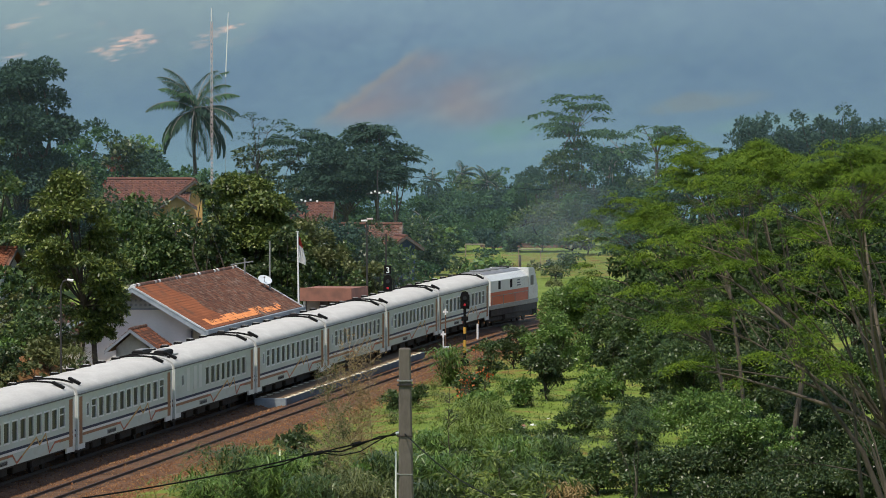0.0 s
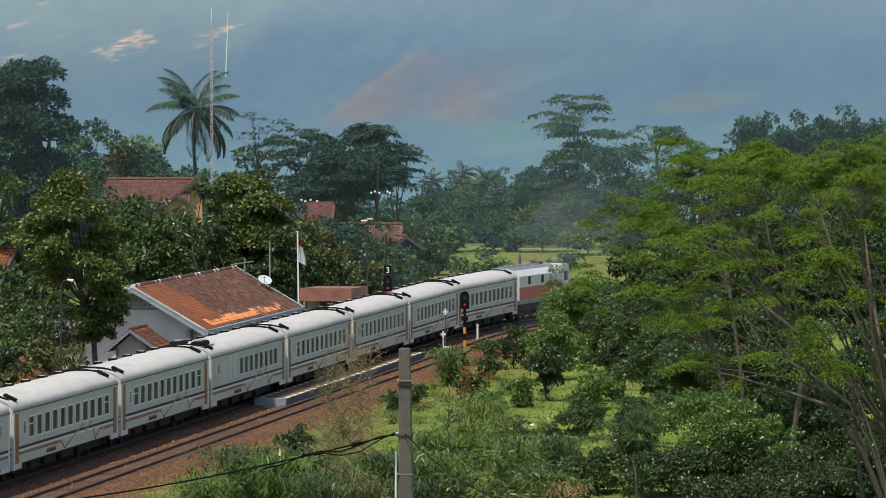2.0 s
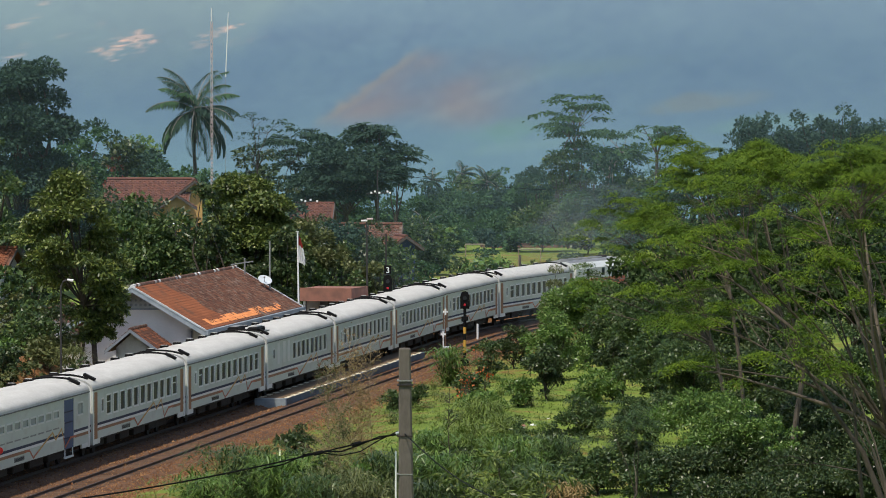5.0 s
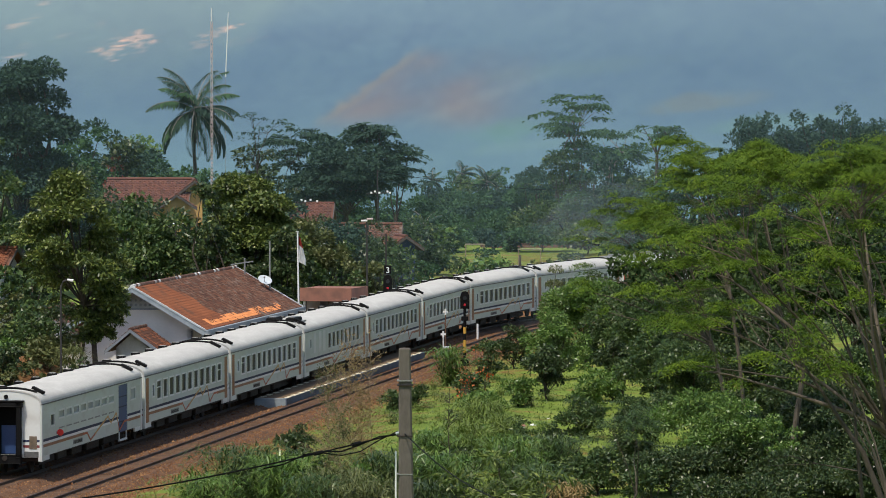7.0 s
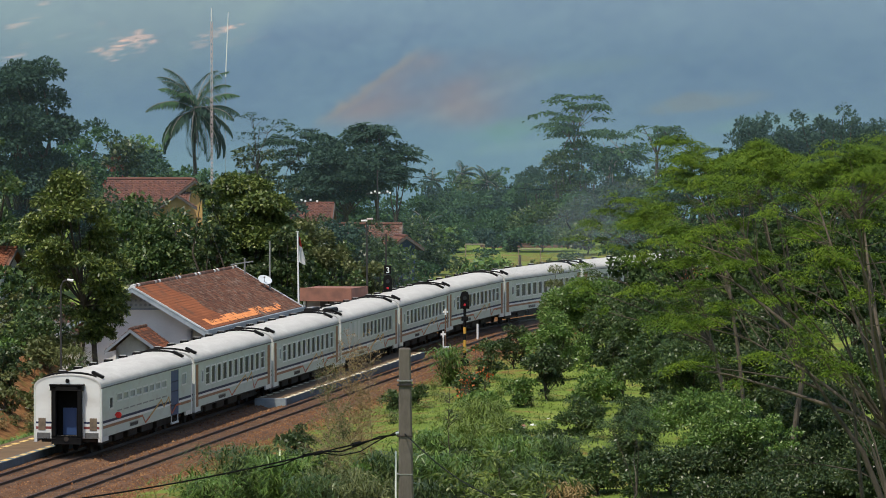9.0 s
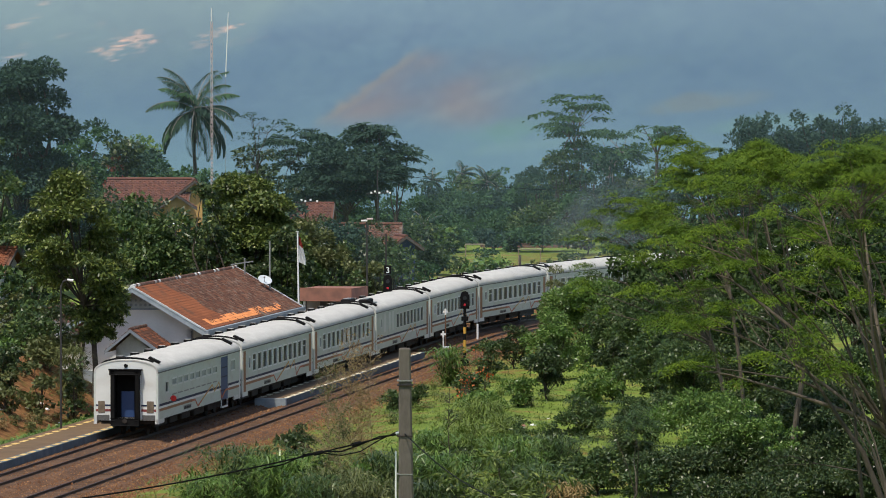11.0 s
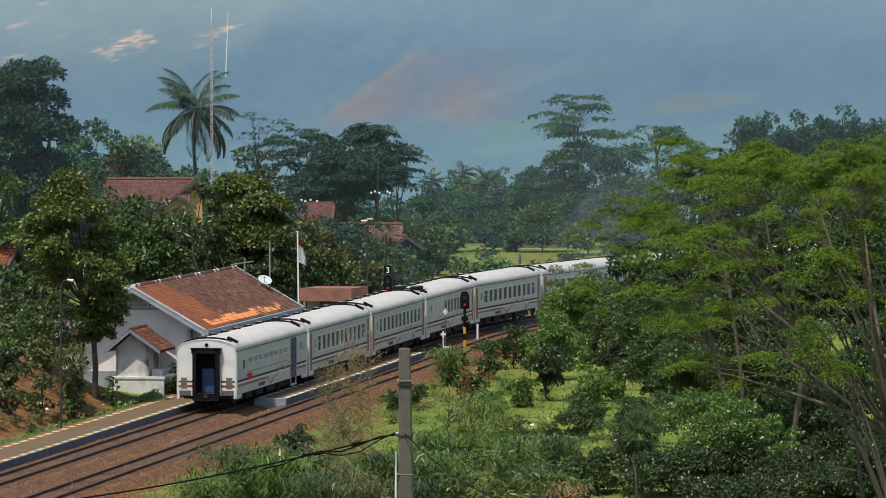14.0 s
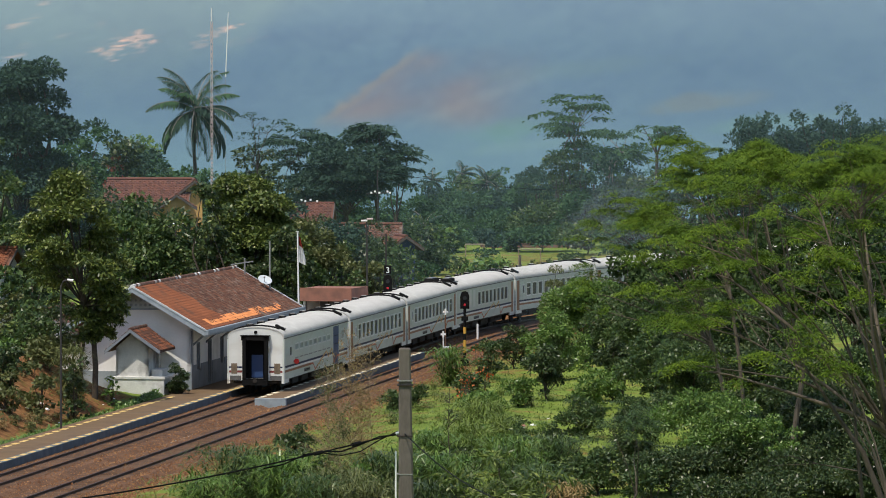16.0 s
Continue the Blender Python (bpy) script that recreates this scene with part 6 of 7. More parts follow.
# leafy weeds between the grass stems, and tussocks on the lawn
for i, row in enumerate([(-1.3, 208.0, 1.75, 0.8), (0.5, 206.0, 1.95, 0.9), (1.6, 222.0, 1.7, 0.8), (3.3, 220.0, 1.85, 0.9), (-5.2, 206.0, 1.8, 0.8), (-3.2, 199.0, 1.75, 0.8),
                         (3.1, 232.0, 1.45, 0.7), (5.0, 226.0, 1.6, 0.8), (-0.4, 226.0, 1.3, 0.7)]):
    broad_tree(*row, (MID, DARK, BRT)[i % 3], "leafy weed bush in the thicket", 0.17, 0.02, 16, 50, seed=500 + i, name="bush", category="bush", aspect=0.5)
tus = random.Random(12)
for i in range(34):
    x, y = tus.uniform(-2.5, 9.0), tus.uniform(236, 292)
    if lat_of(x, y)[1] > 7.5:
        g = ground_z(x, y)
        blade_bush(x, y, g + tus.uniform(0.35, 0.7), tus.uniform(0.3, 0.65), (GRASS, BRT, GRASS, OLV)[i % 4], "tussock of long grass on the lawn", 34, 0.045, 520 + i,
                   "grass_tussock", "grass", stems=0)
# foreground thicket
for i, (row, mat, n) in enumerate([
        ((-7.77, 203.00, 2.27, 2.08), MID, 330), ((-8.98, 196.00, 1.59, 1.38), BRT, 200), ((-6.14, 200.00, 2.04, 1.30), BRT, 220), ((-3.90, 196.00, 1.80, 1.27), OLV, 220),
        ((-2.25, 200.00, 2.15, 1.19), MID, 220), ((-0.55, 212.00, 2.22, 1.03), BRT, 200), ((0.84, 216.00, 2.31, 1.28), GRASS, 240), ((-0.09, 200.00, 2.15, 1.30), BRT, 240),
        ((3.57, 199.00, 1.79, 1.08), MID, 200), ((2.72, 208.00, 2.37, 1.24), BRT, 220), ((1.70, 238.00, 1.92, 1.16), GRASS, 220), ((4.65, 214.00, 1.86, 1.04), MID, 180),
        ((-4.70, 194.00, 1.73, 1.15), MID, 160), ((-2.78, 192.00, 1.68, 1.14), OLV, 180), ((-1.43, 206.00, 1.95, 0.89), GRASS, 160), ((4.53, 194.00, 1.52, 0.84), LEAF_DRY, 90),
        ((2.37, 228.00, 1.78, 0.86), GRASS, 140), ((-0.91, 192.00, 1.68, 0.93), DARK, 180)]):
    blade_bush(*row, mat, "tall grassy thicket with long green leaves", n, 0.055, 220 + i, "thicket", "shrub")
for i, row in enumerate([(2.01, 192.00, 2.95, 1.5), (3.65, 191.00, 2.3, 1.25), (0.75, 192.00, 2.09, 1.14), (2.38, 190.00, 1.83, 1.44)]):
    broad_tree(*row, LEAF_MANGO, "dark glossy shrub with long leaves", 0.44, 0.05, 16, 42, seed=240 + i, aspect=0.22, droop=0.7, name="bush", category="bush")
for i, row in enumerate([(-21.84, 268.00, 4.75, 1.30), (-19.80, 262.00, 3.73, 1.27), (-17.81, 252.00, 2.98, 0.68), (-21.72, 258.00, 3.64, 0.98), (-22.30, 285.00, 6.02, 0.92)]):
    broad_tree(*row, (MID, OLV, DARK, BRT)[i % 4], "overgrown bush on the earth bank", 0.26, 0.05, 18, 46, seed=260 + i, name="bush", category="bush")
for i, (row, n, lv) in enumerate([((-3.68, 205.00, 6.23, 1.33), 70, 1500), ((-4.56, 207.00, 5.24, 1.23), 60, 1200), ((-3.24, 208.00, 4.29, 0.90), 40, 900), ((-4.04, 203.00, 3.69, 0.99), 40, 1100), ((-2.91, 209.00, 6.08, 1.02), 34, 500)]):
    twig_tree(*row, "dry brown sapling with bare twigs", seed=4 + i, n=n * 2, leaves=int(lv * 1.2), thick=0.02, leafmat=LEAF_OLIVE if i % 2 else LEAF_DRY)
twig_tree(0.24, 203.00, 4.35, 0.77, "thin dark sapling in the thicket", BARK, LEAF_MID, seed=6, n=14, leaves=160)
broad_tree(-13.75, 269.60, 1.75, 0.56, DARK, "leafy pot plant beside the hut", 0.15, 0.02, 26, 70, seed=280, name="pot_plant", category="plant")


def grass():
    rng = np.random.default_rng(9)
    c = []
    while len(c) < 46000:
        x, y = rng.uniform(-20, 22), rng.uniform(195, 318)
        s, lat = lat_of(x, y)
        left = -5.0 < lat < -4.0 and -20 < s < 42
        if lat > 6.0 + rng.normal(0, 0.5) or left or (rng.random() < 0.25 and -9 < lat < -4.5 and s < 40):
            c.append((x, y, ground_z(x, y)))
            if left:
                for _ in range(9):
                    c.append((x + rng.normal(0, .15), y + rng.normal(0, .3), ground_z(x, y)))
    c = np.array(c)
    n = len(c)
    a = np.concatenate([rng.normal(0, .9, (n, 2)), np.full((n, 1), 0.8)], 1)
    ln = rng.uniform(.08, .2, n)
    c[:, 2] += 0.01
    me = leaf_mesh("grass", c, a, np.array([0, 0, 1.0]) + unit(rng, n) * 0.6, ln, np.full(n, 0.05), GRASS, 0.2)
    tagged(new("grass", me), "rough green grass on the lawn and bank", "grass", kind="stuff")


grass()


def verge_grass():
    """The strip of tall grass along the back of the platform."""
    rng = np.random.default_rng(19)
    n = 22000
    c = []
    for _ in range(n):
        s, lat = rng.uniform(-28, 41), -4.45 + rng.normal(0, 0.26)
        p = line_at(s, lat)
        c.append((p.x, p.y, ground_z(p.x, p.y) + rng.uniform(0, 0.42) * max(0.2, 1 - abs(lat + 4.45) / 0.6)))
    a = unit(rng, n) + np.array([0, 0, 0.6])
    ln = rng.uniform(.12, .3, n)
    me = leaf_mesh("verge_grass", np.array(c), a, np.array([0, -0.3, 1.0]) + unit(rng, n) * 0.7, ln, ln * 0.35, LEAF_BRIGHT, 0.3)
    tagged(new("verge_grass", me), "strip of low leafy green plants behind the platform", "grass", kind="stuff")


verge_grass()


# ---- posts, signals and wires ----
def concrete_pole():
    d = 88.0
    x, top = -0.65, 11.76
    g = ground_z(x, d)
    t = thing("utility_pole", "weathered square concrete utility pole with wire bands", "utility pole", Matrix.Translation((x, d, g)))
    h = top - g
    bm = bmesh.new()
    r = []
    for z, w, dx in ((-0.4, 0.165, 0.06), (h * 0.5, 0.135, 0.03), (h - 0.03, 0.1, 0.0), (h, 0.09, 0.0)):
        r.append([bm.verts.new((dx + sx * w, sy * w, z)) for sx, sy in ((-1, -.75), (-.75, -1), (.75, -1), (1, -.75), (1, .75), (.75, 1), (-.75, 1), (-1, .75))])
    for a, b in zip(r, r[1:]):
        for k in range(8):
            bm.faces.new((a[k], a[(k + 1) % 8], b[(k + 1) % 8], b[k]))
    bm.faces.new(r[-1])
    part("shaft", bm, CONCRETE, t)
    for z, mat in ((h - 0.56, GREY_METAL), (h - 0.64, UNDER), (h - 1.5, UNDER), (h - 2.15, GREY_METAL)):
        part("wire_band", box(-0.13, -0.13, z, 0.135, 0.13, z + 0.022), mat, t)
    part("conduit", rod((-0.15, -0.05, h - 2.7), (-0.15, -0.05, h - 1.75), 0.018, n=6), WHITE_PAINT, t)
    part("insulator", rod((-0.15, -0.1, h - 1.45), (-0.1, -0.1, h - 1.43), 0.022, n=8), KERB_PALE, t)
    w = thing("service_cable", "sagging black service cable tied to the pole", "cable")
    p, q = Vector((x - 0.12, d - 0.05, top - 1.45)), Vector((-7.30, 80, 9.61))
    pts = [p.lerp(q, f) + Vector((0, 0, -0.13 * math.sin(math.pi * f))) for f in np.linspace(0, 1, 22)]
    part("strand", tube(pts, [0.014] * 22, 5), BLACK, w)
    pts2 = [k + Vector((0, 0, 0.05 * math.sin(i * 1.7) - 0.02)) for i, k in enumerate(pts[:8])]
    part("strand", tube(pts2, [0.012] * 8, 5), BLACK, w)
    pts3 = [k + Vector((0, 0, 0.1 * math.cos(i * 1.3) - 0.06)) for i, k in enumerate(pts[:6])]
    part("strand", tube(pts3, [0.01] * 6, 5), BLACK, w)
    for f in (2, 4):
        part("splice", rod(pts[f], pts[f].lerp(pts[f + 1], 0.4), 0.035, n=8), BLACK, w)
    q2 = Vector((0.88, 70, 10.51))
    pts = [p.lerp(q2, f) + Vector((0.12, 0, -0.15 * math.sin(math.pi * f))) for f in np.linspace(0, 1, 12)]
    part("strand", tube(pts, [0.01] * 12, 5), BLACK, w)


concrete_pole()


def post(x, y, z0, z1, r, mat, label, name="post", category="post", r1=None):
    t = thing(name, label, category, Matrix.Translation((x, y, z0)))
    part("shaft", rod((0, 0, -0.2), (0, 0, z1 - z0), r, r1, 10), mat, t)
    return t


def railway_signal(p, height, label, yellow=True, number=""):
    t = thing("railway_signal", label, "railway signal", Matrix.Translation(p))
    part("base", box(-0.25, -0.25, -0.3, 0.25, 0.25, 0.35, bevel=0.03), BLACK, t)
    n = 8
    for i in range(n):
        z0, z1 = 0.35 + (height - 1.0 - 0.35) * i / n, 0.35 + (height - 1.0 - 0.35) * (i + 1) / n
        mat = YELLOW_DARK if (yellow and i in (1, 2, 4)) else BLACK
        part("mast_section", rod((0, 0, z0), (0, 0, z1), 0.085 if yellow else 0.06, n=12), mat, t)
    h = bmesh.new()
    prof = [(-0.27, height - 1.05), (0.27, height - 1.05), (0.27, height - 0.3), (0.19, height - 0.08), (0, height), (-0.19, height - 0.08), (-0.27, height - 0.3)]
    prism(prof, -0.1, 0.02, h)
    part("head", h, BLACK, t, "black signal head")
    part("lens", rod((0, -0.1, height - 0.82), (0, -0.13, height - 0.82), 0.075, n=14), RED_GLOW, t, "glowing red light")
    part("lens", rod((0, -0.1, height - 0.42), (0, -0.13, height - 0.42), 0.12, n=14), GLASS, t)
    part("hood", tube([(0.15 * math.cos(a), -0.2, height - 0.82 + 0.15 * math.sin(a)) for a in np.linspace(0, math.pi, 8)], [0.02] * 8, 4), BLACK, t)
    part("step_box", box(-0.2, -0.12, height - 1.75, 0.2, 0.1, height - 1.5, bevel=0.02), BLACK, t)
    part("arm", rod((-0.35, 0, height - 2.0), (0.35, 0, height - 2.0), 0.03, n=6), BLACK, t)
    if number:
        part("number_board", box(-0.22, -0.05, height + 0.05, 0.22, 0.0, height + 0.56), BLACK, t)
        cu = bpy.data.curves.new("number", "FONT")
        cu.body, cu.size, cu.extrude, cu.align_x, cu.offset = number, 0.5, 0.01, "CENTER", 0.003
        cu.materials.append(WHITE_PAINT)
        ob = new("number", cu)
        ob.parent = t
        ob.matrix_basis = pose(0, -0.065, height + 0.11, 90, 0, 0)
    return t


YELLOW_DARK = material("signal_yellow", [(0.5, 0.26, 0.03), (0.62, 0.36, 0.06)], rough=0.6, scale=2)
railway_signal(line_at(80.6, 5.87, -0.25), 4.35, "railway signal on a yellow and black mast showing red")
railway_signal(Vector((-3.37, 318, -0.3)), 4.90, "black railway signal with a number board showing red", False, "3")


def cross_post(p, h, mat, label, base=False):
    t = thing("marker_post", label, "marker post", Matrix.Translation(p))
    part("shaft", rod((0, 0, -0.2), (0, 0, h), 0.035, n=8), mat, t)
    part("cross_bar", box(-0.16, -0.02, h - 0.22, 0.16, 0.02, h - 0.1), WHITE_PAINT, t)
    part("cross_bar", box(-0.055, -0.045, h - 0.36, 0.055, -0.022, h + 0.04), WHITE_PAINT, t)
    if base:
        part("footing", box(-0.22, -0.22, -0.2, 0.22, 0.22, 0.3, bevel=0.03), KERB_PALE, t)


cross_post(line_at(92.0, 2.9, -0.3), 1.45, WHITE_PAINT, "white marker post with a small cross")
cross_post(line_at(97.0, 2.3, -0.3), 2.6, POLE_BROWN, "rusty post with a white cross plate", True)
t = post(*line_at(109, 2.6).xy, -0.3, 0.85, 0.07, WHITE_PAINT, "short white painted marker post", "marker_post", "marker post")
# lamp post on the platform
lp = line_at(15.2, -3.68, 0.2)
t = thing("lamp_post", "slim dark platform lamp post with a white lamp", "lamp post", Matrix.Translation(lp))
part("shaft", tube([(0, 0, -0.2), (0, 0, 6.6), (0.1, 0, 6.85), (0.4, 0, 6.95)], [0.055, 0.042, 0.036, 0.03], 8), POLE_DARK, t)
part("lamp_head", rod((0.3, 0, 6.93), (0.58, 0, 6.88), 0.045, 0.08, 10), WHITE_PAINT, t, "white lamp head")


def flagpole():
    d = 306.0
    x = -8.43
    t = thing("flagpole", "white flagpole beside the station", "flagpole", Matrix.Translation((x, d, -0.1)))
    part("shaft", rod((0, 0, -0.2), (-0.1, 0, 7.62), 0.06, 0.045, 10), WHITE_PAINT, t)
    part("finial", rod((-0.1, 0, 7.62), (-0.1, 0, 7.68), 0.07, n=8), WHITE_PAINT, t)
    f = thing("flag", "limp red and white flag on its pole", "flag", Matrix.Translation((x - 0.07, d, 7.32)))
    for nm, mat, z0, z1 in (("red_half", FLAG_RED, -0.55, 0.0), ("white_half", WHITE_PAINT, -1.55, -0.55)):
        bm = bmesh.new()
        cols = 9
        grid = []
        for j in range(7):
            z = z0 + (z1 - z0) * j / 6
            row = []
            for i in range(cols):
                u = i / (cols - 1)
                w = 0.1 + 0.3 * min(1, -z / 1.2)
                row.append(bm.verts.new((0.05 + u * w, 0.07 * math.sin(u * 9 + z * 2), z - 0.2 * u)))
            grid.append(row)
        for a, b in zip(grid, grid[1:]):
            for i in range(cols - 1):
                bm.faces.new((a[i], a[i + 1], b[i + 1], b[i]))
        bmesh.ops.solidify(bm, geom=bm.faces[:], thickness=0.01)
        part(nm, bm, mat, f)
    return f


FLAG_RED = material("flag_red", [(0.35, 0.03, 0.02), (0.5, 0.06, 0.04)], rough=0.8)
flag = flagpole()


def mast(x, y, z0, z1, w, label):
    t = thing("radio_mast", label, "radio mast", Matrix.Translation((x, y, z0)))
    h = z1 - z0
    n = 7
    for k in range(3):
        a = k * math.tau / 3
        for i in range(n):
            p = Vector((w * math.cos(a), w * math.sin(a), h * i / n))
            q = Vector((w * math.cos(a), w * math.sin(a), h * (i + 1) / n))
            part("leg", rod(p, q, 0.022, n=6), MAST_RED if i % 2 == 0 else KERB_PALE, t)
    bm = bmesh.new()
    for i in range(int(h / 0.55)):
        for k in range(3):
            a, b = k * math.tau / 3, (k + 1) * math.tau / 3
            rod((w * math.cos(a), w * math.sin(a), i * 0.55), (w * math.cos(b), w * math.sin(b), i * 0.55 + 0.55), 0.02, n=4, bm=bm)
    part("lattice", bm, MAST_RED, t)
    part("aerial", rod((0, 0, h), (0, 0, h + 1.0), 0.05, 0.03, 6), WHITE_PAINT, t)
    return t


# mast red, greyed in its colour to carry the distance haze
MAST_RED = material("mast_hazed_red", [(0.42, 0.32, 0.3), (0.52, 0.44, 0.42)], rough=0.7, scale=1)
mast(-17.51, 395, 0.5, 20.95, 0.1, "red and white lattice radio mast")
t = thing("aerial_pole", "slim white aerial on a thin dark mast", "aerial", Matrix.Translation((-19.56, 470, 0.5)))
part("mast_tube", rod((0, 0, -0.5), (0, 0, 16.36), 0.018, n=6), GREY_METAL, t)
part("whip", rod((0, 0, 16.36), (0.25, 0, 22.15), 0.05, 0.035, 6), WHITE_PAINT, t, "white aerial tube")


def flood_post(x, y, top, label, lamps):
    g = ground_z(x, y)
    t = thing("floodlight_post", label, "lamp post", Matrix.Translation((x, y, g)))
    part("shaft", rod((0, 0, -0.2), (0, 0, top - g), 0.07, 0.05, 8), POLE_DARK, t)
    part("cross_arm", rod((-0.9, 0, top - g - 0.4), (0.9, 0, top - g - 0.3), 0.04, n=6), POLE_DARK, t)
    for i, dx in enumerate(lamps):
        part("lamp", box(dx - 0.08, -0.08, top - g - 0.38 + 0.1 * (i % 2), dx + 0.08, 0.08, top - g - 0.22 + 0.1 * (i % 2), bevel=0.03), WHITE_PAINT, t)


flood_post(-5.27, 420, 7.76, "dark post with a row of small white lamps", (-0.5, -0.2, 0.15, 0.8, 1.0))
wire = thing("overhead_wire", "thin black wire sagging over the village trees", "wire")
part("wire_pole", rod((-5.27, 420.1, ground_z(-5.27, 420.1)), (-5.27, 420.1, 9.3), 0.06, n=8), POLE_DARK, wire, "dark wire pole")
part("strand", tube([(-5.27 + 21 * f, 420.1 + 30 * f, 9.2 - 4.2 * f + 2.0 * f * f) for f in np.linspace(0, 1, 16)], [0.022] * 16, 5), BLACK, wire)
flood_post(-10.55, 400, 7.52, "post with a row of small white lamps", (-0.8, -0.3, 0.0, 0.4, 0.9))
flood_post(-16.91, 330, 7.55, "post with a row of small white lamps", (-0.5, -0.1, 0.2, 0.5))
sp = thing("station_lamp_post", "thin black post with a small tilted lamp", "lamp post", Matrix.Translation((-4.66, 322, 0)))
part("shaft", rod((0, 0, -0.4), (-0.05, 0, 7.76), 0.07, 0.055, 8), POLE_DARK, sp)
part("lamp_head", box(-0.4, -0.12, 7.72, 0.0, 0.12, 7.72 + 0.12, m=Matrix.Rotation(0.0, 4, "Y"), bevel=0.04), WHITE_PAINT, sp)
part("cap", box(-0.05, -0.16, 7.83, 0.35, 0.16, 7.83 + 0.12, bevel=0.03), MAST_RED, sp)
t = post(-3.60, 330, 0, 6.73, 0.06, POLE_DARK, "slim dark post by the track")
t = post(-11.41, 300, 0, 6.20, 0.05, GREY_METAL, "grey aerial post behind the station", "aerial_pole", "aerial")
t = post(-9.96, 300, 0, 7.17, 0.05, GREY_METAL, "grey aerial post behind the station", "aerial_pole", "aerial")
part("panel", box(-1.35, -0.05, 6.07, -0.05, 0.05, 6.07 + 0.06, m=Matrix.Rotation(-0.15, 4, "Y")), GREY_METAL, t)


def dish():
    t = thing("satellite_dish", "white satellite dish on the station roof", "satellite dish", Matrix.Translation(line_at(73.0, -4.65, 4.45)))
    bm = bmesh.new()
    rings = []
    for j in range(7):
        r = 0.42 * j / 6
        rings.append([bm.verts.new((r * math.cos(k * math.tau / 24), r * math.sin(k * math.tau / 24), 0.55 * r * r)) for k in range(24)])
    for a, b in zip(rings, rings[1:]):
        for k in range(24):
            if j:
                bm.faces.new((a[k], a[(k + 1) % 24], b[(k + 1) % 24], b[k]))
    bmesh.ops.remove_doubles(bm, verts=bm.verts, dist=1e-4)
    bmesh.ops.solidify(bm, geom=bm.faces[:], thickness=0.02)
    bmesh.ops.transform(bm, matrix=Matrix.Translation((0, 0, 0.45)) @ Matrix.Rotation(radians(33), 4, "X") @ Matrix.Rotation(radians(15), 4, "Y"), verts=bm.verts)
    part("bowl", bm, KERB_PALE, t, smooth=True)
    part("stand", rod((0, 0, -0.2), (0, 0.05, 0.5), 0.035, n=8), GREY_METAL, t)
    part("feed_arm", tube([(0, -0.05, 0.2), (0, -0.3, 0.55), (0, -0.32, 0.75)], [0.015] * 3, 5), GREY_METAL, t)
    part("receiver", rod((0, -0.32, 0.72), (0, -0.26, 0.66), 0.05, n=8), GREY_METAL, t)


dish()


# ---- houses among the trees ----
def house(x, y, half, length, wall_h, ridge_h, turn, wall, roof, label, z=None):
    g = ground_z(x, y) if z is None else z
    t = thing("house", label, "house", Matrix.Translation((x, y, g)) @ Matrix.Rotation(radians(turn), 4, "Z"))
    holes = [(k * 2.4 + 0.9, 0.9, k * 2.4 + 1.9, 2.0) for k in range(int(length / 2.4))]
    for sx in (1, -1):
        part("side_wall", holed(0.1, -0.3, length - 0.1, wall_h, holes, 0.15, lambda u, v, w, sx=sx: (sx * (half - w), u, v)), wall, t)
        for h in holes:
            f = part("window", holed(h[0], h[1], h[2], h[3], [(h[0] + .08, h[1] + .08, h[2] - .08, h[3] - .08)], 0.06, lambda u, v, w, sx=sx: (sx * (half - 0.05 - w), u, v)), WOOD_DARK, t)
            part("pane", box(sx * (half - 0.1) - 0.01, h[0], h[1], sx * (half - 0.1) + 0.01, h[2], h[3]), GLASS, f)
    for y0 in (0, length - 0.15):
        part("gable_wall", prism([(-half, -0.3), (half, -0.3), (half, wall_h), (0, ridge_h - 0.15), (-half, wall_h)], y0, y0 + 0.15), wall, t)
    for sx in (1, -1):
        p = [(0, ridge_h), (sx * (half + 0.6), wall_h - 0.25), (sx * (half + 0.6), wall_h - 0.37), (0, ridge_h - 0.12)]
        part("roof_slope", prism(p, -0.5, length + 0.5), roof, t)
        v = Vector((-sx * (half + 0.6), 0, ridge_h - wall_h + 0.25))
        u = Vector((0, 1, 0)) * sx
        m = Matrix.Translation((sx * (half + 0.6), -0.5 if sx > 0 else length + 0.5, wall_h - 0.25)) @ Matrix((u, v.normalized(), u.cross(v.normalized()))).transposed().to_4x4()
        join_tiles("tiles", list(tile_slope(t, m, length + 1, v.length, lambda a, b, r: roof, 0.34, 0.3)), t, roof)
        part("verge_board", prism([(0, ridge_h + 0.03), (sx * (half + 0.62), wall_h - 0.22), (sx * (half + 0.62), wall_h - 0.42), (0, ridge_h - 0.17)], -0.56, -0.5), WOOD_DARK, t)
    part("ridge_tile", rod((0, -0.5, ridge_h + 0.02), (0, length + 0.5, ridge_h + 0.02), 0.14, n=8), roof, t)
    return t


ROOF_RED = material("weathered_red_roof", [(0.065, 0.03, 0.023), (0.125, 0.05, 0.034), (0.19, 0.078, 0.05)], rough=0.95, scale=0.5, island=0.4)
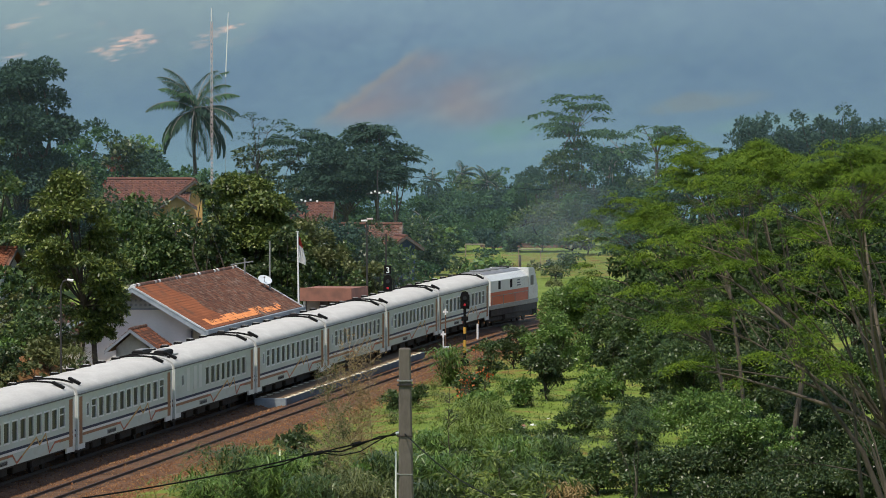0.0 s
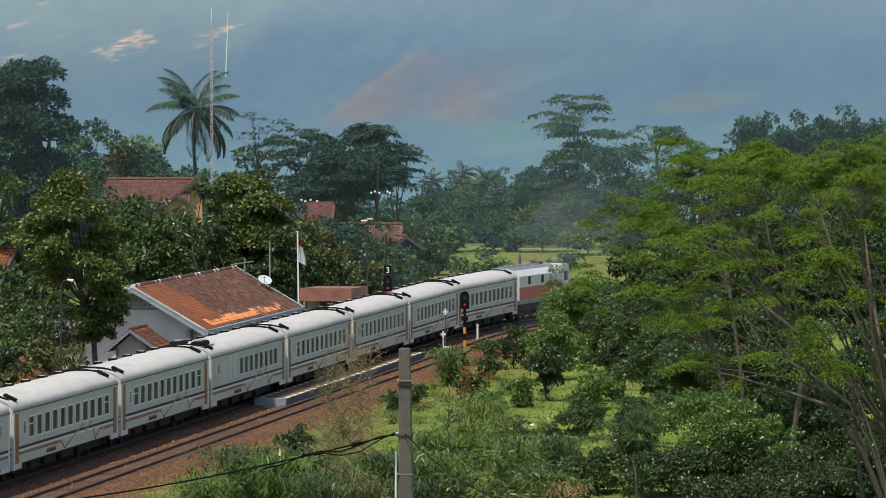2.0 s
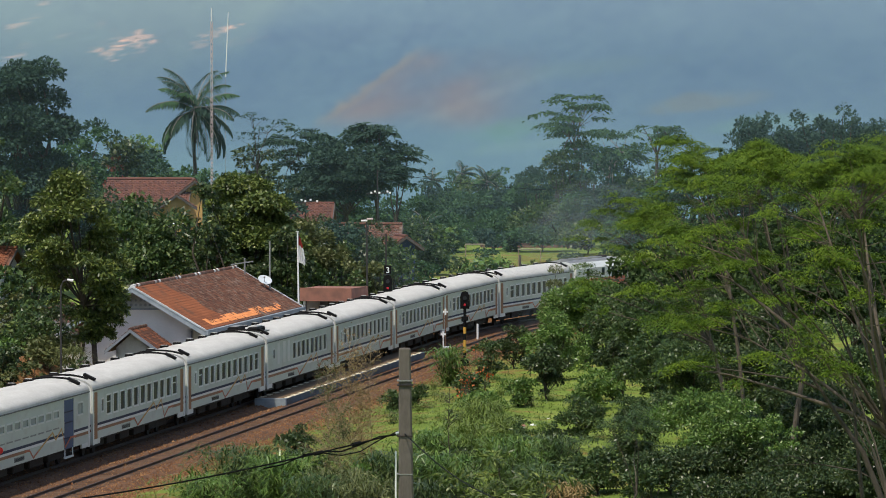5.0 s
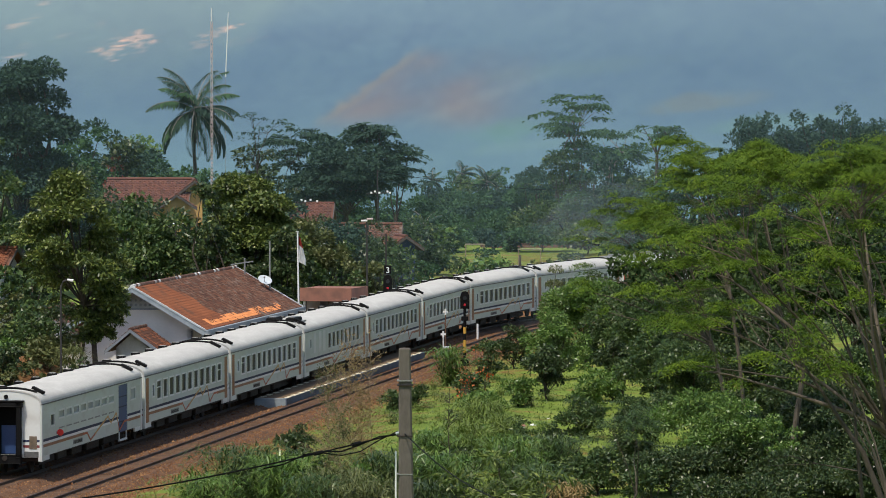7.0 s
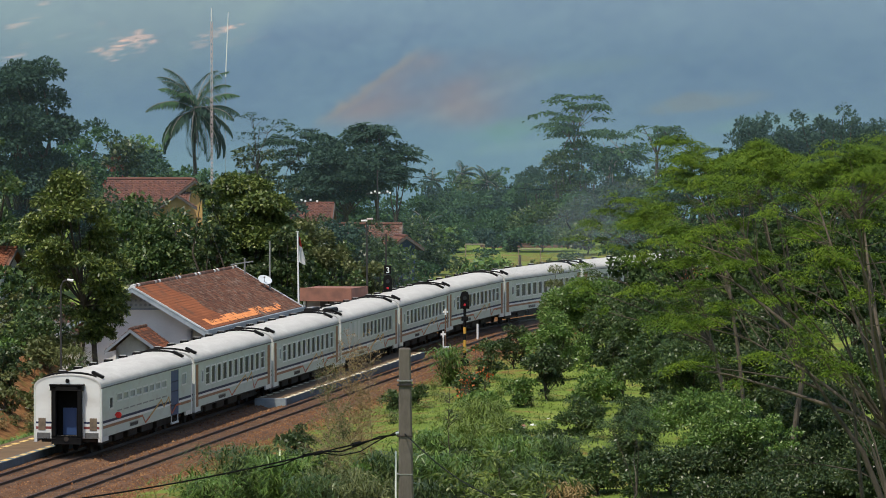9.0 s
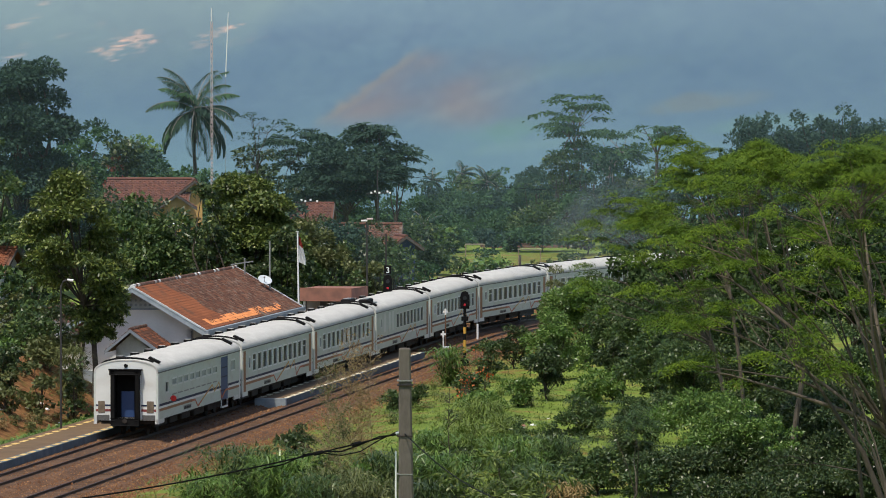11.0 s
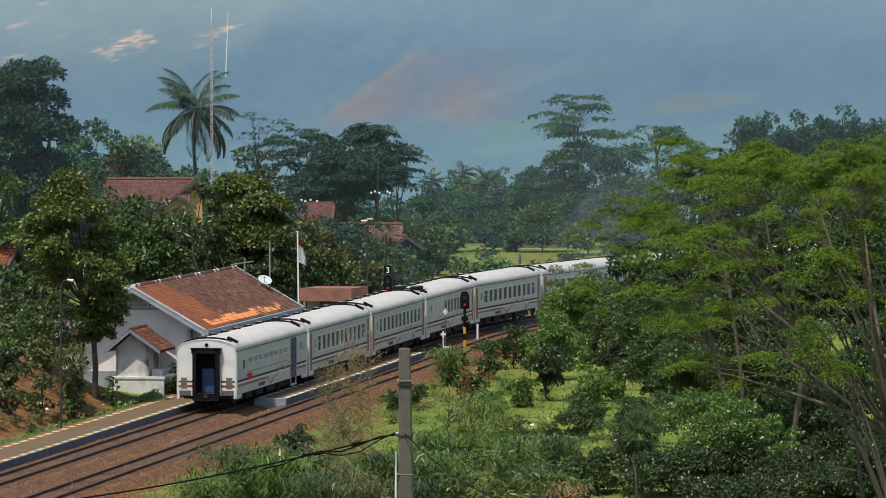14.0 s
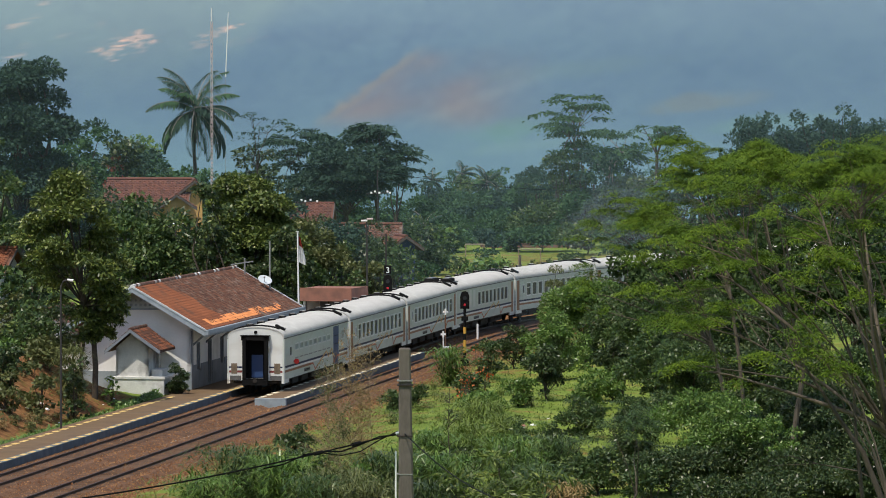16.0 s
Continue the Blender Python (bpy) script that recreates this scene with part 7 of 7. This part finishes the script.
# long ridge seen from the side
house(-18.98, 385, 3.2, 5.3, 7.16, 8.58, 88, HOUSE_YELLOW, ROOF_RED, "ochre house with a red tile roof among trees", 0.6)
house(-19.29, 378, 0.85, 2.4, 6.87, 7.60, 4, HOUSE_YELLOW, ROOF_RED, "ochre gabled porch of the village house", 0.6)
house(-18.26, 383, 0.6, 2.4, 7.79, 8.53, 4, HOUSE_YELLOW, ROOF_RED, "narrow ochre gabled wing of the village house", 0.6)
house(-9.04, 410, 2.5, 3.6, 5.15, 6.21, 88, WALL_WHITE, ROOF_RED, "low house with a red tile roof", 0.6)
house(-2.86, 395, 0.75, 3.0, 3.96, 4.68, 12, HOUSE_BLUE, ROOF_RED, "small dark blue house with a gable roof", 0.0)
house(-3.63, 402, 2.4, 4.0, 4.28, 5.4, 88, HOUSE_BLUE, TILE_OLD, "dark shed with a rusty roof", 0.0)
FASCIA = material("red_brown_fascia", [(0.2, 0.085, 0.06), (0.3, 0.135, 0.095)], rough=0.8, scale=0.9, grime=((0.1, 0.06, 0.05), 0.5, 1.5))
sh = thing("shed", "low open shed with a flat red-brown fascia", "shed", Matrix.Translation((-7.0, 315, -0.25)) @ Matrix.Rotation(radians(-14), 4, "Z"))
part("roof_slab", box(-1.6, -0.2, 3.95, 1.55, 3.6, 4.12, bevel=0.02), FASCIA, sh)
part("fascia", box(-1.65, -0.27, 3.35, 1.6, -0.203, 4.16, bevel=0.01), FASCIA, sh, "faded red-brown board")
part("fascia", box(1.553, -0.2, 3.4, 1.61, 3.6, 4.15, bevel=0.01), FASCIA, sh)
part("back_wall", box(-1.5, 3.3, -0.3, 1.45, 3.45, 3.95), WALL_GREY, sh)
part("side_wall", box(-1.5, 0.0, -0.3, -1.35, 3.295, 3.95), WALL_WHITE, sh)
for k in (-1.3, 0.1, 1.4):
    part("roof_post", rod((k, 0.0, -0.3), (k, 0.0, 3.94), 0.06, n=8), WOOD_DARK, sh)
house(-27.43, 330, 2.6, 6.0, 3.09, 4.33, 80, WALL_WHITE, TILE, "village house with an orange tile roof", 1.5)
house(-21.90, 292, 1.7, 5.0, 1.98, 3.72, -8, WALL_WHITE, TILE_OLD, "white house behind the mango tree", -0.1)


def goal(x, y, w, h, turn, label):
    g = ground_z(x, y)
    t = thing("football_goal", label, "goal", Matrix.Translation((x, y, g)) @ Matrix.Rotation(radians(turn), 4, "Z"))
    for k in (0, w):
        part("upright", rod((k, 0, -0.1), (k, 0, h), 0.045, n=8), TWIG, t)
    part("crossbar", rod((-0.05, 0, h), (w + 0.05, 0, h), 0.05, n=8), CROSSBAR, t)


CROSSBAR = material("pale_timber", [(0.3, 0.25, 0.18), (0.45, 0.39, 0.3)], rough=0.9, scale=3)
goal(2.08, 480, 1.7, 1.32, 0, "wooden football goal with a white crossbar on the field")
goal(6.52, 450, 1.9, 1.85, 0, "wooden football goal with a white crossbar on the field")
w = thing("boundary_wall", "long low dark brown wall along the field", "wall", Matrix.Translation((3.67, 515, ground_z(3.67, 515))))
part("panel", box(0, 0, -0.3, 11.0, 0.25, 0.34, m=Matrix.Rotation(radians(-5), 4, "Z")), FENCE_BROWN, w)
part("coping", box(-0.05, -0.05, 0.343, 11.05, 0.3, 0.4, m=Matrix.Rotation(radians(-5), 4, "Z")), FENCE_BROWN, w)
for k, (px, d, h) in enumerate(((6.60, 446, 1.5), (9.23, 452, 1.0))):
    post(px, d, ground_z(px, d), ground_z(px, d) + h, 0.1, WOOD_DARK, "rough dark wooden post by the field")
blade_bush(3.95, 425.00, 2.29, 1.38, BRT, "banana plants with broad torn leaves", 26, 0.4, 61, "banana_plant", "plant")
blade_bush(2.54, 420.00, 2.00, 1.13, BRT, "banana plants with broad torn leaves", 22, 0.4, 62, "banana_plant", "plant")
blade_bush(-0.20, 470.00, 3.9, 1.52, BRT, "banana plants with broad torn leaves", 34, 0.5, 63, "banana_plant", "plant")
for i, row in enumerate([(-0.19, 450.00, 1.56, 1.22), (1.47, 440.00, 1.65, 0.95), (5.26, 438.00, 1.58, 0.95), (-1.54, 420.00, 2.00, 1.13), (9.34, 430.00, 1.84, 1.16), (7.22, 428.00, 1.73, 0.83), (3.94, 480.00, 1.10, 1.04), (10.99, 450.00, 1.81, 1.46)]):
    broad_tree(*row, (FAR, MID, OLV)[i % 3], "scrubby bush beside the football field", 0.26, 0.03, 12, 40, seed=430 + i, name="bush", category="bush")
blade_bush(0.9, 492.0, 3.4, 1.2, LEAF_FAR_HAZE, "banana plants with broad torn leaves", 30, 0.5, 64, "banana_plant", "plant")
blade_bush(6.6, 500.0, 2.2, 1.1, LEAF_FAR_HAZE, "banana plants with broad torn leaves", 24, 0.45, 65, "banana_plant", "plant")
for i, row in enumerate([(-4.8, 388.0, 6.1, 1.6), (-3.1, 386.0, 4.3, 0.9), (-7.0, 392.0, 6.0, 1.5)]):
    broad_tree(*row, (DARK, MID)[i % 2], L_WOOD, 0.34, 0.05, 20, 44, seed=560 + i)
# litter on the lawn
RED_CLOTH = material("faded_red_cloth", [(0.2, 0.06, 0.05), (0.4, 0.2, 0.17)], rough=0.9, scale=6)
for k, (px, py, r, mat, label) in enumerate(((2.61, 249, 0.15, WHITE_PAINT, "crumpled white cloth lying on the grass"), (3.19, 248, 0.2, WHITE_PAINT, "crumpled white cloth lying on the grass"),
                                             (3.49, 248.6, 0.2, RED_CLOTH, "heap of faded red rags on the grass"), (3.79, 248.4, 0.16, RED_CLOTH, "heap of faded red rags on the grass"),
                                             (4.31, 249, 0.11, WHITE_PAINT, "scrap of white paper on the grass"), (5.15, 256, 0.07, WHITE_PAINT, "scrap of white paper on the grass"),
                                             (5.54, 255, 0.07, WHITE_PAINT, "scrap of white paper on the grass"))):
    bm = bmesh.new()
    bmesh.ops.create_icosphere(bm, subdivisions=2, radius=r)
    for v in bm.verts:
        v.co = Vector((v.co.x * 1.5, v.co.y, v.co.z * 0.55)) * (1 + 0.6 * noise.noise(v.co * 9 + Vector((k, 0, 0))))
    ob = obj("cloth_heap" if r > 0.12 else "paper_scrap", bm, mat)
    ob.matrix_basis = Matrix.Translation((px, py, ground_z(px, py) + r * 0.3))
    tagged(ob, label, "cloth" if r > 0.12 else "litter")
lit = random.Random(31)
for k in range(16):
    q = line_at(lit.uniform(18, 40), lit.uniform(-7.6, -4.9))
    r = lit.uniform(0.05, 0.11)
    bm = bmesh.new()
    bmesh.ops.create_icosphere(bm, subdivisions=1, radius=r)
    for v in bm.verts:
        v.co = Vector((v.co.x * 1.4, v.co.y, v.co.z * 0.6)) * (1 + 0.6 * noise.noise(v.co * 12 + Vector((k, 1, 0))))
    ob = obj("paper_scrap", bm, WHITE_PAINT)
    ob.matrix_basis = Matrix.Translation((q.x, q.y, ground_z(q.x, q.y) + r * 0.3))
    tagged(ob, "scrap of white litter on the earth bank", "litter")
blade_bush(-18.25, 257.0, 3.6, 0.6, OLV, "tall tuft of olive grass on the bank", 110, 0.05, 71, "grass_tuft", "grass", stems=2)
blade_bush(-18.7, 258.0, 3.5, 0.8, OLV, "tall tuft of green grass on the bank", 90, 0.05, 72, "grass_tuft", "grass", stems=2)
for k in range(60):
    q = line_at(lit.uniform(-8, 36), lit.uniform(-10.5, -5.0))
    g = ground_z(q.x, q.y)
    blade_bush(q.x, q.y, g + lit.uniform(0.3, 0.8), lit.uniform(0.2, 0.45), (OLV, LEAF_DRY, MID, BRT)[k % 4], "weeds on the bare earth bank", 26, 0.05, 580 + k, "weed", "weed", stems=0)
# flower pots
for k in range(2):
    q = line_at(43.2 + k * 0.5, -3.75 - k * 0.55, 0.2)
    t = thing("flower_pot", "dark round flower pot beside the hut", "flower pot", Matrix.Translation(q))
    part("bowl", rod((0, 0, 0), (0, 0, 0.5), 0.26, 0.36, 14), UNDER, t)
    part("rim", rod((0, 0, 0.5), (0, 0, 0.56), 0.4, n=14), UNDER, t)


# thin exhaust smoke that hangs over the curve
SMOKE = bpy.data.materials.new("thin_smoke")
SMOKE.use_nodes = True
sn, sl = SMOKE.node_tree.nodes, SMOKE.node_tree.links.new
sd, st, sx = sn.new("ShaderNodeBsdfDiffuse"), sn.new("ShaderNodeBsdfTransparent"), sn.new("ShaderNodeMixShader")
sd.inputs[0].default_value = (0.5, 0.58, 0.66, 1)
sx.inputs[0].default_value = 0.02
sl(st.outputs[0], sx.inputs[1])
sl(sd.outputs[0], sx.inputs[2])
sl(sx.outputs[0], sn["Material Output"].inputs[0])
smoke = thing("exhaust_smoke", "thin bluish exhaust smoke drifting over the train", "smoke", Matrix.Translation((7.46, 392, 4.51)))
rs = random.Random(77)
for i in range(3):
    bm = bmesh.new()
    r = 2.0 + 0.4 * i
    bmesh.ops.create_icosphere(bm, subdivisions=3, radius=r)
    for v in bm.verts:
        v.co = Vector((v.co.x * 1.5, v.co.y, v.co.z * 0.9)) * (1 + 0.35 * noise.noise(v.co * 0.9 + Vector((i * 3, 0, 0))))
    ob = part("puff", bm, SMOKE, smoke, smooth=True)
    ob.location = (1.6 * i, 1.5 * i, 0.7 * i)


# added see-through sheets, one behind another, that tint village and valley with haze
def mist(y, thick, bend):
    m = bpy.data.materials.new("haze_sheet")
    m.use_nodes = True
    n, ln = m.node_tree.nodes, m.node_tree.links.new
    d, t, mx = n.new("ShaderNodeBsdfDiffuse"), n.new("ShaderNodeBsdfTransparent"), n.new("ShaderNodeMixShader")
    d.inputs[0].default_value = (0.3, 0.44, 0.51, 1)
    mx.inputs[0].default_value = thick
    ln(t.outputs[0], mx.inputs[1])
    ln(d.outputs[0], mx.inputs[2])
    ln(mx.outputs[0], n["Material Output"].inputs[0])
    bm = bmesh.new()
    rows = []
    for j in range(9):
        rows.append([bm.verts.new((-240 + i * 20, y + bend * math.sin(i * 0.7 + j * 0.3) + bend * 0.5 * math.sin(i * 0.31 + j), -8 + j * 9)) for i in range(25)])
    for a, b in zip(rows, rows[1:]):
        for i in range(24):
            bm.faces.new((a[i], a[i + 1], b[i + 1], b[i]))
    ob = obj("mist", bm, m, smooth=True)
    tagged(ob, "thin bluish sheet added as haze over the valley", "mist", kind="stuff")


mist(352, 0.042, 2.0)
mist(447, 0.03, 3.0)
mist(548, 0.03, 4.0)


# ---- what moves ----
def motions():
    times = [i * 0.5 for i in range(33)]
    for i, car in enumerate(TRAIN + [loco]):
        mid = PITCH * i + PITCH / 2 if i < 8 else PITCH * 8 + 7.6
        reach = 7.0 if i < 8 else 4.5
        rows = []
        for t in times:
            s = travelled(t) + mid
            a, b = line_at(s - reach), line_at(s + reach)
            d = b - a
            c = (a + b) / 2
            rows.append((t, Matrix.Translation(c) @ Matrix.Rotation(-math.atan2(d.x, d.y), 4, "Z")))
        walk(car, rows)
    # smoke drifts off to the right
    base = smoke.matrix_basis.copy()
    walk(smoke, [(t, Matrix.Translation((0.28 * t, 0, 0.05 * t)) @ base) for t in (0.0, 8.0, 16.0)])
    # the flag stirs a little in the wind
    at = flag.matrix_basis.copy()
    walk(flag, [(t, at @ Matrix.Rotation(radians(14 * math.sin(t * 0.9) + 6 * math.sin(t * 2.3)), 4, "Z")) for t in times])


motions()
